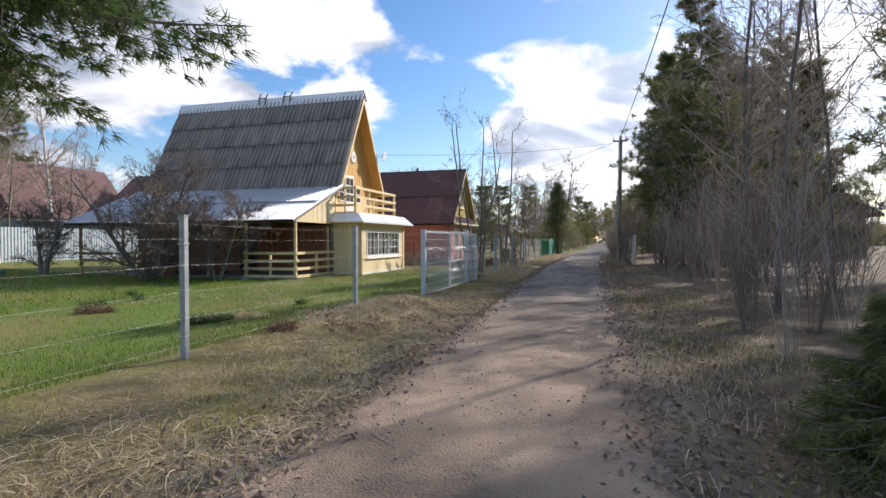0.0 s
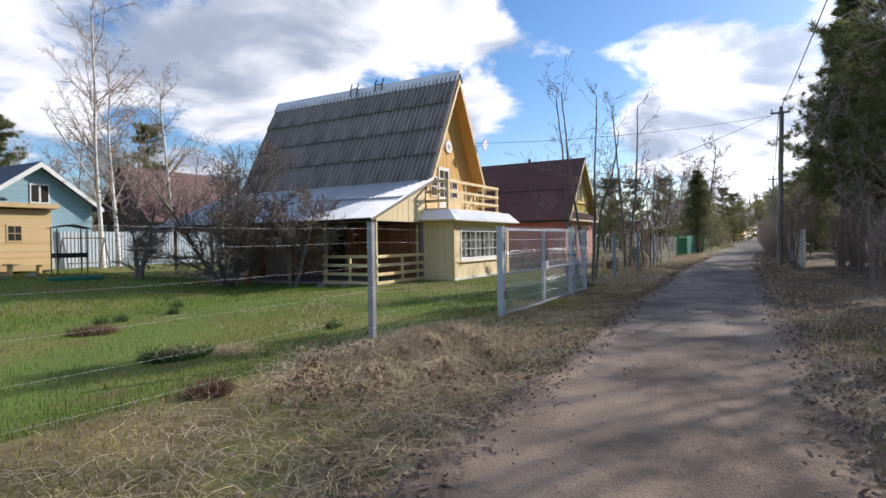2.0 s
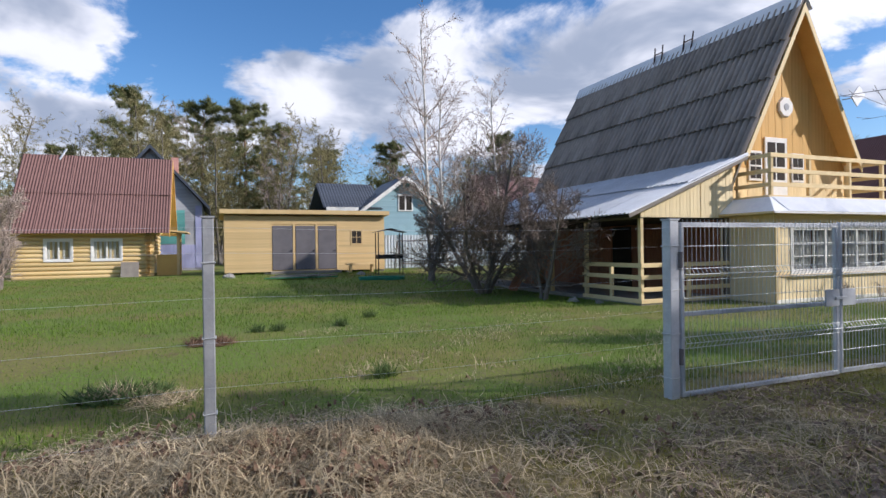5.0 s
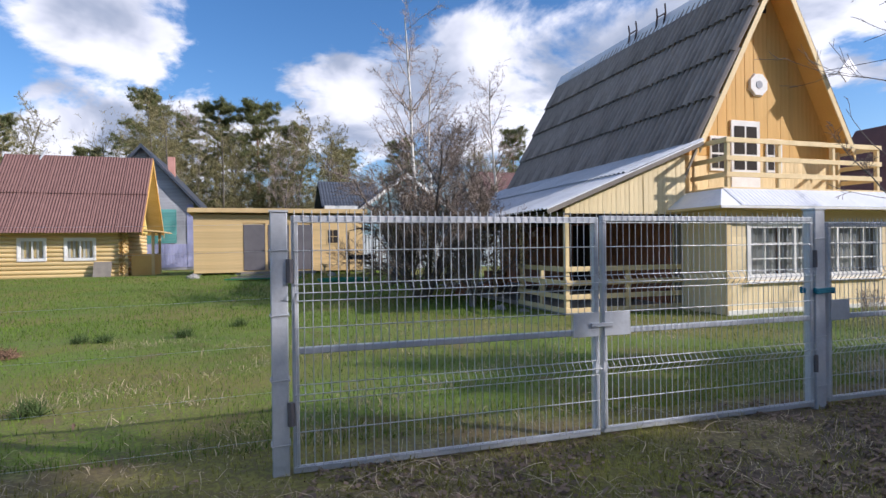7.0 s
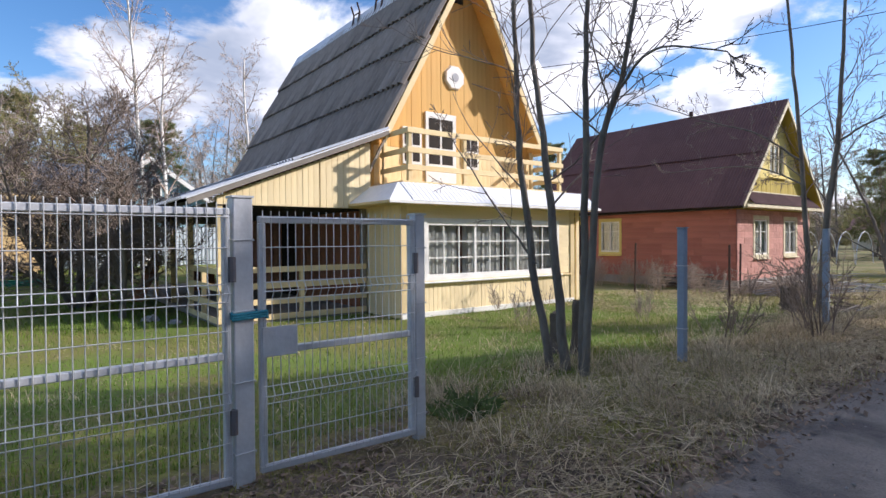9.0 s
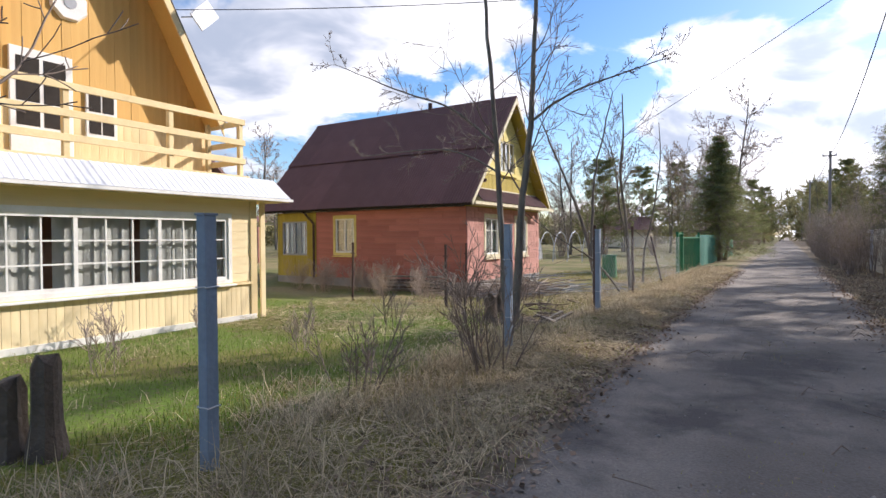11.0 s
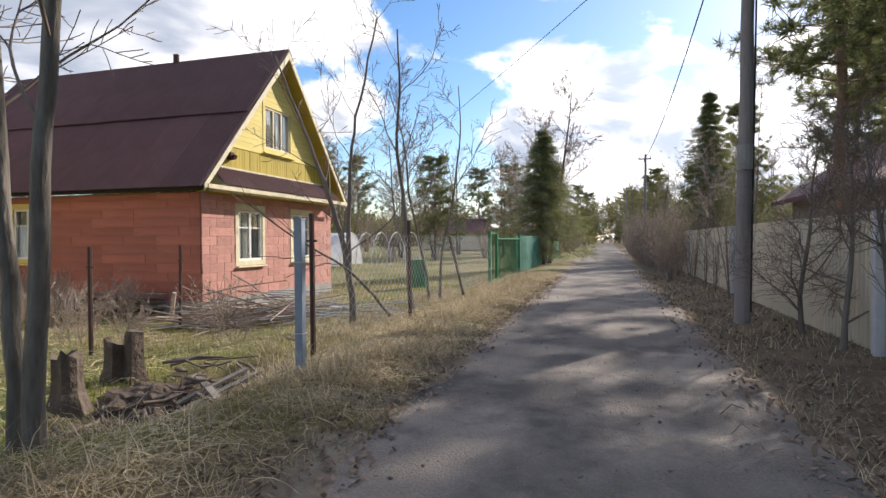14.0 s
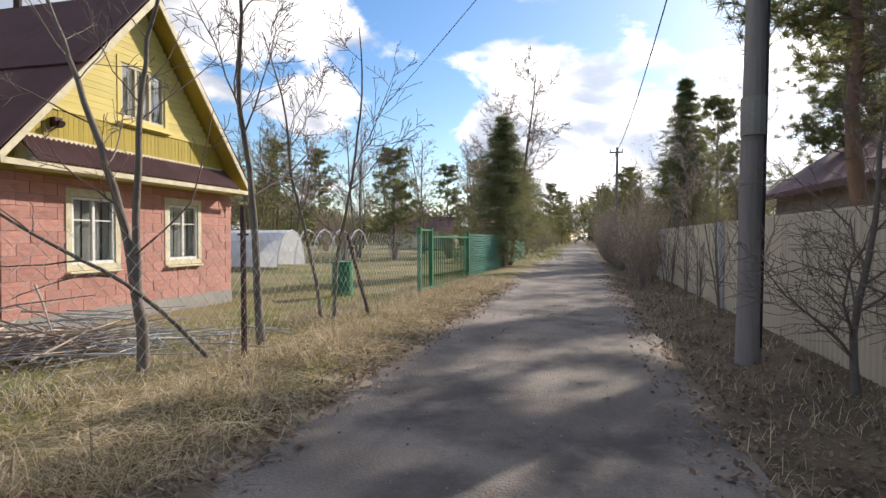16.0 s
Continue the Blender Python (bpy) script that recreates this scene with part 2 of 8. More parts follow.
M = dict(
    road=material("gravel_road", (0.125, 0.106, 0.09), (0.31, 0.27, 0.232), 0.95, scale=0.8, fine=60, bump=0.9, stain=(0.10, 0.088, 0.08), stain_at=0.48),
    stone=material("pebble", (0.30, 0.27, 0.24), (0.16, 0.15, 0.14), 0.9, scale=8, rand=0.4),
    dry=material("dry_grass", (0.62, 0.52, 0.35), (0.34, 0.265, 0.16), 0.9, scale=1.2, fine=12, bump=0, rand=0.5, trans=0.25, spec=0.2),
    russet=material("russet_dead_stalks", (0.26, 0.165, 0.105), (0.155, 0.095, 0.065), 0.9, scale=2, fine=12, bump=0, rand=0.4, trans=0.15, spec=0.2),
    lawn=material("young_grass", (0.17, 0.26, 0.036), (0.115, 0.17, 0.03), 0.85, scale=0.5, fine=6, bump=0, rand=0.3, trans=0.3, spec=0.2),
    moss=material("mossy_grass", (0.33, 0.32, 0.075), (0.21, 0.19, 0.05), 0.9, scale=0.8, fine=9, bump=0, rand=0.3, trans=0.25, spec=0.2),
    leaf=material("dead_leaf", (0.17, 0.115, 0.08), (0.29, 0.21, 0.15), 0.85, scale=2, fine=10, bump=0, rand=0.45, trans=0.15),
    bark=material("grey_bark", (0.10, 0.086, 0.072), (0.23, 0.205, 0.17), 0.95, scale=9, fine=34, bump=1.0, stretch=(1, 1, 0.25)),
    twig=material("brown_twig", (0.17, 0.13, 0.105), (0.24, 0.19, 0.155), 0.9, scale=4, bump=0, rand=0.2),
    applebark=material("apple_bark", (0.15, 0.125, 0.105), (0.21, 0.18, 0.155), 0.95, scale=6, fine=40, bump=0.6),
    birch=material("birch_bark", (0.72, 0.69, 0.64), (0.60, 0.57, 0.52), 0.7, scale=3, fine=18, bump=0.2, stretch=(1, 1, 2.5), stain=(0.05, 0.045, 0.04), stain_at=0.56),
    birchtwig=material("birch_twig", (0.34, 0.26, 0.21), (0.44, 0.36, 0.30), 0.9, scale=4, bump=0, rand=0.25),
    pinebark=material("pine_bark", (0.30, 0.17, 0.10), (0.17, 0.12, 0.09), 0.95, scale=4, fine=22, bump=0.8, stretch=(1, 1, 0.4)),
    needle=material("pine_needles", (0.165, 0.185, 0.075), (0.235, 0.24, 0.105), 0.8, scale=0.9, fine=5, bump=0, rand=0.35, trans=0.45, spec=0.25),
    spruce=material("spruce_needles", (0.085, 0.13, 0.045), (0.13, 0.18, 0.06), 0.8, scale=0.9, fine=5, bump=0, rand=0.35, trans=0.45, spec=0.25),
    sunspruce=material("light_spruce_needles", (0.19, 0.215, 0.085), (0.26, 0.27, 0.12), 0.8, scale=0.9, fine=5, bump=0, rand=0.35, trans=0.5, spec=0.25),
    budding=material("budding_twigs", (0.32, 0.29, 0.13), (0.24, 0.20, 0.10), 0.9, scale=0.8, fine=5, bump=0, rand=0.3, trans=0.2),
    slate=material("grey_slate_sheet", (0.36, 0.305, 0.26), (0.20, 0.168, 0.143), 0.92, scale=1.2, fine=9, bump=0.35, rand=0.12, stretch=(1.6, 0.6, 1), stain=(0.12, 0.104, 0.092), stain_at=0.6),
    maroon=material("maroon_roof_sheet", (0.115, 0.055, 0.053), (0.155, 0.08, 0.073), 0.75, scale=1.5, fine=25, bump=0.25, rand=0.12),
    brownroof=material("brown_roof_sheet", (0.15, 0.075, 0.065), (0.19, 0.10, 0.085), 0.7, scale=2, fine=25, bump=0.2, rand=0.1),
    tin=material("dull_tin_sheet", (0.50, 0.525, 0.555), (0.40, 0.42, 0.45), 0.5, 0.3, scale=1.5, fine=12, bump=0.1, rand=0.08),
    zinc=material("zinc_sheet", (0.78, 0.79, 0.80), (0.64, 0.66, 0.69), 0.45, 0.15, scale=1.5, fine=12, bump=0.08, rand=0.06),
    galv=material("galvanised_steel", (0.62, 0.635, 0.66), (0.47, 0.485, 0.51), 0.5, 0.25, scale=6, fine=40, bump=0.1),
    # darker copy of galv: the posts' shaded side put into the colour
    shadedsteel=material("shaded_galvanised_steel", (0.40, 0.405, 0.41), (0.29, 0.295, 0.30), 0.6, 0.25, scale=6, fine=40, bump=0.15),
    wire=material("galvanised_wire", (0.62, 0.63, 0.64), (0.48, 0.49, 0.50), 0.45, 0.4, scale=9, bump=0),
    bluepost=material("blue_grey_post_paint", (0.30, 0.36, 0.44), (0.22, 0.27, 0.33), 0.7, scale=4, fine=30, bump=0.3, stain=(0.32, 0.24, 0.18), stain_at=0.66),
    rust=material("rusted_steel", (0.10, 0.055, 0.045), (0.055, 0.035, 0.03), 0.9, scale=6, fine=50, bump=0.5),
    yellow=material("yellow_wall_paint", (0.83, 0.69, 0.42), (0.74, 0.59, 0.33), 0.72, scale=1.4, fine=30, bump=0.18, rand=0.07, stain=(0.42, 0.30, 0.13), stain_at=0.66),
    orange=material("orange_gable_paint", (0.68, 0.41, 0.12), (0.58, 0.33, 0.085), 0.7, scale=1.4, fine=30, bump=0.15, rand=0.05),
    pale=material("pale_yellow_board", (0.78, 0.62, 0.34), (0.66, 0.50, 0.25), 0.7, scale=2.5, fine=30, bump=0.25, rand=0.1, stretch=(1, 1, 1)),
    olive=material("olive_yellow_paint", (0.47, 0.36, 0.055), (0.36, 0.27, 0.035), 0.75, scale=1.6, fine=28, bump=0.25, rand=0.1, stain=(0.25, 0.18, 0.04), stain_at=0.62),
    lemon=material("lemon_siding_paint", (0.72, 0.60, 0.20), (0.60, 0.48, 0.14), 0.75, scale=1.6, fine=28, bump=0.2, rand=0.07),
    brick=material("faded_red_block", (0.56, 0.30, 0.245), (0.44, 0.205, 0.165), 0.88, scale=3.2, fine=26, bump=0.5, rand=0.12, stain=(0.56, 0.33, 0.26), stain_at=0.60),
    redside=material("red_brown_siding", (0.47, 0.185, 0.135), (0.35, 0.125, 0.092), 0.82, scale=2.2, fine=26, bump=0.4, rand=0.13, stretch=(0.4, 1, 1)),
    mortar=material("grey_red_joint", (0.38, 0.185, 0.15), (0.28, 0.14, 0.11), 0.95, scale=6),
    plinth=material("grey_concrete", (0.36, 0.34, 0.31), (0.24, 0.225, 0.205), 0.95, scale=2.5, fine=40, bump=0.5),
    white=material("white_frame_paint", (0.80, 0.79, 0.75), (0.66, 0.64, 0.59), 0.6, scale=4, fine=30, bump=0.12),
    cream=material("flaking_cream_trim", (0.72, 0.66, 0.47), (0.52, 0.45, 0.28), 0.75, scale=5, fine=30, bump=0.3, stain=(0.35, 0.27, 0.15), stain_at=0.62),
    brownwall=material("brown_porch_board", (0.36, 0.155, 0.085), (0.25, 0.105, 0.06), 0.7, scale=2.5, fine=30, bump=0.2, rand=0.15),
    # near black: shade under roofs and unlit rooms behind panes, put into the colour
    dark=material("shade_black", (0.035, 0.028, 0.022), (0.02, 0.016, 0.013), 0.9, scale=2),
    deck=material("weathered_deck", (0.28, 0.25, 0.21), (0.19, 0.165, 0.14), 0.9, scale=3, fine=30, bump=0.3, rand=0.15),
    pine=material("fresh_pine_board", (0.68, 0.50, 0.25), (0.57, 0.39, 0.17), 0.65, scale=2, fine=26, bump=0.2, rand=0.1),
    log=material("amber_log", (0.74, 0.56, 0.28), (0.58, 0.41, 0.17), 0.65, scale=2.4, fine=22, bump=0.25, rand=0.12, stretch=(1, 0.3, 1)),
    greydoor=material("grey_steel_door", (0.17, 0.155, 0.16), (0.125, 0.115, 0.12), 0.55, 0.2, scale=2.5, fine=30, bump=0.08),
    teal=material("teal_board", (0.16, 0.43, 0.38), (0.11, 0.33, 0.30), 0.75, scale=2, fine=24, bump=0.2, rand=0.12),
    greyboard=material("weathered_grey_board", (0.43, 0.44, 0.46), (0.32, 0.325, 0.34), 0.85, scale=2, fine=24, bump=0.25, rand=0.12),
    lilac=material("lilac_paint", (0.44, 0.45, 0.66), (0.36, 0.37, 0.56), 0.8, scale=2, fine=24, bump=0.2, rand=0.1),
    bluewall=material("light_blue_siding", (0.30, 0.45, 0.50), (0.24, 0.37, 0.42), 0.75, scale=2, fine=20, bump=0.15, rand=0.06),
    darktile=material("dark_metal_tile", (0.055, 0.065, 0.085), (0.08, 0.09, 0.11), 0.45, 0.1, scale=3, fine=15, bump=0.15, rand=0.1),
    fencegrey=material("pale_metal_fence", (0.50, 0.55, 0.58), (0.42, 0.46, 0.49), 0.6, 0.2, scale=2, fine=18, bump=0.1, rand=0.07),
    beige=material("beige_profiled_sheet", (0.66, 0.59, 0.45), (0.57, 0.50, 0.38), 0.55, scale=0.9, fine=14, bump=0.06, rand=0.05, stain=(0.50, 0.43, 0.32), stain_at=0.64),
    pole=material("weathered_pole_wood", (0.32, 0.285, 0.27), (0.20, 0.175, 0.165), 0.95, scale=3, fine=30, bump=0.7, stretch=(1, 1, 0.12)),
    green=material("green_gate_paint", (0.035, 0.22, 0.10), (0.025, 0.16, 0.075), 0.55, scale=4, fine=20, bump=0.1),
    greenmesh=material("green_plastic_mesh", (0.07, 0.30, 0.22), (0.05, 0.22, 0.16), 0.6, scale=4, bump=0),
    cable=material("black_cable", (0.02, 0.02, 0.022), None, 0.6, bump=0),
    soil=material("dark_soil", (0.065, 0.046, 0.034), (0.11, 0.08, 0.06), 0.95, scale=4, fine=30, bump=0.9),
    curtain=material("white_curtain", (0.78, 0.76, 0.70), (0.66, 0.63, 0.57), 0.9, scale=5, fine=40, bump=0.1, trans=0.3),
    rope=material("teal_rope", (0.03, 0.22, 0.30), None, 0.8, scale=30, bump=0.3),
    stump=material("cut_stump_wood", (0.16, 0.12, 0.09), (0.09, 0.07, 0.055), 0.95, scale=5, fine=30, bump=0.9),
    housegrey=material("grey_stucco", (0.34, 0.30, 0.24), (0.27, 0.24, 0.19), 0.9, scale=1.5, fine=25, bump=0.2),
    plaster=material("cream_plaster", (0.72, 0.64, 0.46), (0.62, 0.54, 0.38), 0.85, scale=1.2, fine=25, bump=0.1),
    film=material("white_plastic_film", (0.75, 0.76, 0.77), (0.62, 0.63, 0.64), 0.4, scale=2, fine=10, bump=0.3, trans=0.3),
    greennet=material("green_garden_hose", (0.02, 0.20, 0.12), (0.015, 0.14, 0.08), 0.6, bump=0),
)


def glass_material():
    m = bpy.data.materials.new("window_glass")
    m.use_nodes = True
    t = m.node_tree
    t.nodes.remove(t.nodes["Principled BSDF"])
    gl, tr, mx = t.nodes.new("ShaderNodeBsdfGlossy"), t.nodes.new("ShaderNodeBsdfTransparent"), t.nodes.new("ShaderNodeMixShader")
    gl.inputs["Roughness"].default_value = 0.04
    tr.inputs["Color"].default_value = (0.86, 0.89, 0.90, 1)
    fr, mr = t.nodes.new("ShaderNodeLayerWeight"), t.nodes.new("ShaderNodeMapRange")
    fr.inputs["Blend"].default_value = 0.35
    mr.inputs["To Min"].default_value, mr.inputs["To Max"].default_value = 0.03, 0.5
    t.links.new(fr.outputs["Facing"], mr.inputs["Value"])
    t.links.new(mr.outputs[0], mx.inputs[0])
    t.links.new(tr.outputs[0], mx.inputs[1])
    t.links.new(gl.outputs[0], mx.inputs[2])
    t.links.new(mx.outputs[0], t.nodes["Material Output"].inputs["Surface"])
    return m


M["glass"] = glass_material()


def warm_stretch(m):
    """Multiplies the lane colour brighter and browner up to y = 7, fading out by y = 15."""
    t = m.node_tree
    bs = t.nodes["Principled BSDF"]
    src = bs.inputs["Base Color"].links[0].from_socket
    co, sep, mr = t.nodes.new("ShaderNodeTexCoord"), t.nodes.new("ShaderNodeSeparateXYZ"), t.nodes.new("ShaderNodeMapRange")
    t.links.new(co.outputs["Object"], sep.inputs[0])
    t.links.new(sep.outputs[1], mr.inputs["Value"])
    mr.inputs["From Min"].default_value, mr.inputs["From Max"].default_value = 15, 7
    mx = t.nodes.new("ShaderNodeMix")
    mx.data_type, mx.blend_type = "RGBA", "MULTIPLY"
    mx.inputs["B"].default_value = (1.42, 1.2, 0.98, 1)
    t.links.new(mr.outputs[0], mx.inputs["Factor"])
    t.links.new(src, mx.inputs["A"])
    t.links.new(mx.outputs["Result"], bs.inputs["Base Color"])


warm_stretch(M["road"])


def ground_material():
    """Lawn, straw verge and leaf litter, laid out over the plan, with noise along every border."""
    m = bpy.data.materials.new("ground_cover")
    m.use_nodes = True
    t = m.node_tree
    bs = t.nodes["Principled BSDF"]
    bs.inputs["Roughness"].default_value, bs.inputs["Specular IOR Level"].default_value = 0.95, 0.2
    co = t.nodes.new("ShaderNodeTexCoord")
    sep = t.nodes.new("ShaderNodeSeparateXYZ")
    t.links.new(co.outputs["Object"], sep.inputs[0])

    def noise_fac(scale, detail=5):
        n = t.nodes.new("ShaderNodeTexNoise")
        n.inputs["Scale"].default_value, n.inputs["Detail"].default_value = scale, detail
        t.links.new(co.outputs["Object"], n.inputs["Vector"])
        return n.outputs["Fac"]

    def mathn(op, a, b, c=None):
        n = t.nodes.new("ShaderNodeMath")
        n.operation = op
        for i, v in enumerate((a, b, c)):
            if v is None:
                continue
            if isinstance(v, (int, float)):
                n.inputs[i].default_value = v
            else:
                t.links.new(v, n.inputs[i])
        return n.outputs[0]

    def step(v, lo, hi):
        n = t.nodes.new("ShaderNodeMapRange")
        n.interpolation_type = "SMOOTHSTEP"
        n.inputs["From Min"].default_value, n.inputs["From Max"].default_value = lo, hi
        t.links.new(v, n.inputs["Value"])
        return n.outputs[0]

    def mix(f, a, b):
        n = t.nodes.new("ShaderNodeMix")
        n.data_type = "RGBA"
        t.links.new(f, n.inputs["Factor"])
        for key, v in (("A", a), ("B", b)):
            if isinstance(v, tuple):
                n.inputs[key].default_value = (*v, 1)
            else:
                t.links.new(v, n.inputs[key])
        return n.outputs["Result"]

    big, mid, fine = noise_fac(0.35), noise_fac(1.6), noise_fac(28, 6)
    wob = mathn("MULTIPLY_ADD", mid, 2.0, -1.0)
    x = mathn("MULTIPLY_ADD", wob, 0.8, sep.outputs[0])
    y = mathn("MULTIPLY_ADD", wob, 1.5, sep.outputs[1])
    lawn = mix(step(big, 0.42, 0.60), (0.135, 0.21, 0.028), (0.20, 0.195, 0.045))
    lawn = mix(step(mid, 0.58, 0.72), lawn, (0.17, 0.135, 0.055))
    straw = mix(step(mid, 0.4, 0.62), (0.30, 0.235, 0.115), (0.185, 0.14, 0.07))
    straw = mix(step(big, 0.44, 0.58), straw, (0.22, 0.21, 0.055))
    litter = mix(step(mid, 0.42, 0.6), (0.135, 0.098, 0.068), (0.215, 0.165, 0.105))
    col = mix(step(x, -2.6, -1.5), lawn, straw)
    col = mix(step(y, 27.0, 31.0), col, mix(step(x, -1.2, 0.3), mix(step(big, 0.45, 0.58), (0.26, 0.215, 0.10), (0.145, 0.165, 0.045)), straw))
    col = mix(step(x, 2.1, 2.8), col, litter)
    col = mix(step(fine, 0.35, 0.75), col, mix(step(fine, 0.5, 0.8), (0.07, 0.055, 0.035), (0.25, 0.2, 0.11)))
    mid_x = mathn("MULTIPLY_ADD", step(sep.outputs[1], -4, 30), -1.0, 2.05)
    off = mathn("ABSOLUTE", mathn("SUBTRACT", mathn("MULTIPLY_ADD", wob, 0.35, sep.outputs[0]), mid_x), 0.0)
    dirt = mix(step(mid, 0.4, 0.62), (0.17, 0.135, 0.10), (0.27, 0.225, 0.17))
    col = mix(step(off, 1.85, 1.35), col, dirt)
    dug_x = mathn("MULTIPLY", mathn("ADD", x, 2.4), 1.1)
    dug_y = mathn("MULTIPLY", mathn("SUBTRACT", y, 27.6), 0.7)
    dug = mathn("ADD", mathn("MULTIPLY", dug_x, dug_x), mathn("MULTIPLY", dug_y, dug_y))
    col = mix(step(dug, 1.0, 0.45), col, (0.06, 0.045, 0.032))
    bare_x = mathn("MULTIPLY", mathn("ADD", x, 0.35), 1.0)
    bare_y = mathn("MULTIPLY", mathn("SUBTRACT", y, 16.0), 0.5)
    bare = mathn("ADD", mathn("MULTIPLY", bare_x, bare_x), mathn("MULTIPLY", bare_y, bare_y))
    col = mix(step(bare, 1.1, 0.4), col, mix(step(mid, 0.4, 0.62), (0.10, 0.074, 0.055), (0.15, 0.115, 0.085)))
    far = step(mathn("MULTIPLY", sep.outputs[0], -1.0), 45, 60)
    col = mix(far, col, (0.12, 0.11, 0.05))
    t.links.new(col, bs.inputs["Base Color"])
    bp = t.nodes.new("ShaderNodeBump")
    bp.inputs["Strength"].default_value, bp.inputs["Distance"].default_value = 0.5, 0.02
    t.links.new(mathn("ADD", fine, mid), bp.inputs["Height"])
    t.links.new(bp.outputs[0], bs.inputs["Normal"])
    return m


M["ground"] = ground_material()

# ---- helpers for meshes ----


def thing(name, label, category, group="", at=(0, 0, 0), kind=""):
    e = new(name)
    e.location = at
    e.empty_display_size = 0.1
    return tagged(e, label, category, group, kind)


def link(name, me, mat, parent=None, label="", smooth=False):
    if mat:
        me.materials.append(mat)
    ob = new(name, me)
    if parent:
        ob.parent = parent
        up = parent
        inv = Matrix.Identity(4)
        while up:
            inv = up.matrix_basis @ inv if up.parent is None else up.matrix_parent_inverse @ up.matrix_basis @ inv
            up = up.parent
        ob.matrix_parent_inverse = inv.inverted()
    if label:
        ob["label"] = label
    if smooth:
        me.polygons.foreach_set("use_smooth", [True] * len(me.polygons))
    return ob


def part(name, bm, mat, parent=None, label="", smooth=False):
    """One mesh object from a bmesh in world metres, under a thing or a part."""
    me = bpy.data.meshes.new(name)
    bm.to_mesh(me)
    bm.free()
    return link(name, me, mat, parent, label, smooth)


def raw(name, verts, faces, mat, parent=None, label="", smooth=False):
    me = bpy.data.meshes.new(name)
    me.from_pydata(verts, [], faces)
    return link(name, me, mat, parent, label, smooth)


def box(x0, x1, y0, y1, z0, z1, bm=None, bevel=0.0):
    bm = bm or bmesh.new()
    x0, x1, y0, y1, z0, z1 = min(x0, x1), max(x0, x1), min(y0, y1), max(y0, y1), min(z0, z1), max(z0, z1)
    v = bmesh.ops.create_cube(bm, size=1, matrix=Matrix.Translation(((x0 + x1) / 2, (y0 + y1) / 2, (z0 + z1) / 2)) @ Matrix.Diagonal((x1 - x0, y1 - y0, z1 - z0, 1)))["verts"]
    if bevel:
        es = list({e for k in v for e in k.link_edges})
        bmesh.ops.bevel(bm, geom=es, offset=bevel, segments=1, affect="EDGES")
    return bm


def prism(poly, axis, a, b, bm=None):
    """A polygon extruded along an axis. poly: pairs in the other two axes, in order."""
    bm = bm or bmesh.new()

    def at(p, c):
        return {"x": (c, p[0], p[1]), "y": (p[0], c, p[1]), "z": (p[0], p[1], c)}[axis]
    lo, hi = [bm.verts.new(at(p, a)) for p in poly], [bm.verts.new(at(p, b)) for p in poly]
    bm.faces.new(lo)
    bm.faces.new(hi[::-1])
    for i in range(len(poly)):
        j = (i + 1) % len(poly)
        bm.faces.new((lo[j], lo[i], hi[i], hi[j]))
    bmesh.ops.recalc_face_normals(bm, faces=bm.faces)
    return bm


def beam(p, q, w, h, bm=None, up=(0, 0, 1), bevel=0.0):
    bm = bm or bmesh.new()
    p, q = Vector(p), Vector(q)
    d = q - p
    f = d.normalized()
    u = Vector(up)
    if abs(f.dot(u)) > 0.98:
        u = Vector((0, 1, 0))
    s = f.cross(u).normalized()
    u = s.cross(f)
    m = Matrix((f, s, u)).transposed().to_4x4()
    m.translation = (p + q) / 2
    v = bmesh.ops.create_cube(bm, size=1, matrix=m @ Matrix.Diagonal((d.length, w, h, 1)))["verts"]
    if bevel:
        es = list({e for k in v for e in k.link_edges})
        bmesh.ops.bevel(bm, geom=es, offset=bevel, segments=1, affect="EDGES")
    return bm


def rod(p, q, r0, r1=None, n=8, bm=None):
    bm = bm or bmesh.new()
    p, q = Vector(p), Vector(q)
    d = q - p
    m = d.to_track_quat("Z", "Y").to_matrix().to_4x4()
    m.translation = (p + q) / 2
    bmesh.ops.create_cone(bm, cap_ends=True, segments=n, radius1=r0, radius2=r0 if r1 is None else r1, depth=d.length, matrix=m)
    return bm


def tubes(segs, sides=5):
    """Vertices and faces of many tapered tubes: rows of start, end, first radius, last radius."""
    n = len(segs)
    a = np.array([s[0] for s in segs], float)
    b = np.array([s[1] for s in segs], float)
    r = np.array([(s[2], s[3]) for s in segs], float)
    d = b - a
    d /= np.maximum(np.linalg.norm(d, axis=1, keepdims=True), 1e-6)
    ref = np.where(np.abs(d[:, 2:3]) > 0.9, np.array([[1.0, 0, 0]]), np.array([[0, 0, 1.0]]))
    s = np.cross(d, ref)
    s /= np.linalg.norm(s, axis=1, keepdims=True)
    u = np.cross(s, d)
    ang = np.arange(sides) * 2 * np.pi / sides
    ring = np.cos(ang)[None, :, None] * s[:, None, :] + np.sin(ang)[None, :, None] * u[:, None, :]
    v = np.concatenate((a[:, None, :] + ring * r[:, 0, None, None], b[:, None, :] + ring * r[:, 1, None, None]), axis=1).reshape(-1, 3)
    k = np.arange(sides)
    f = np.stack((k, (k + 1) % sides, sides + (k + 1) % sides, sides + k), axis=1)
    f = (f[None] + (np.arange(n) * 2 * sides)[:, None, None]).reshape(-1, 4)
    return v, f


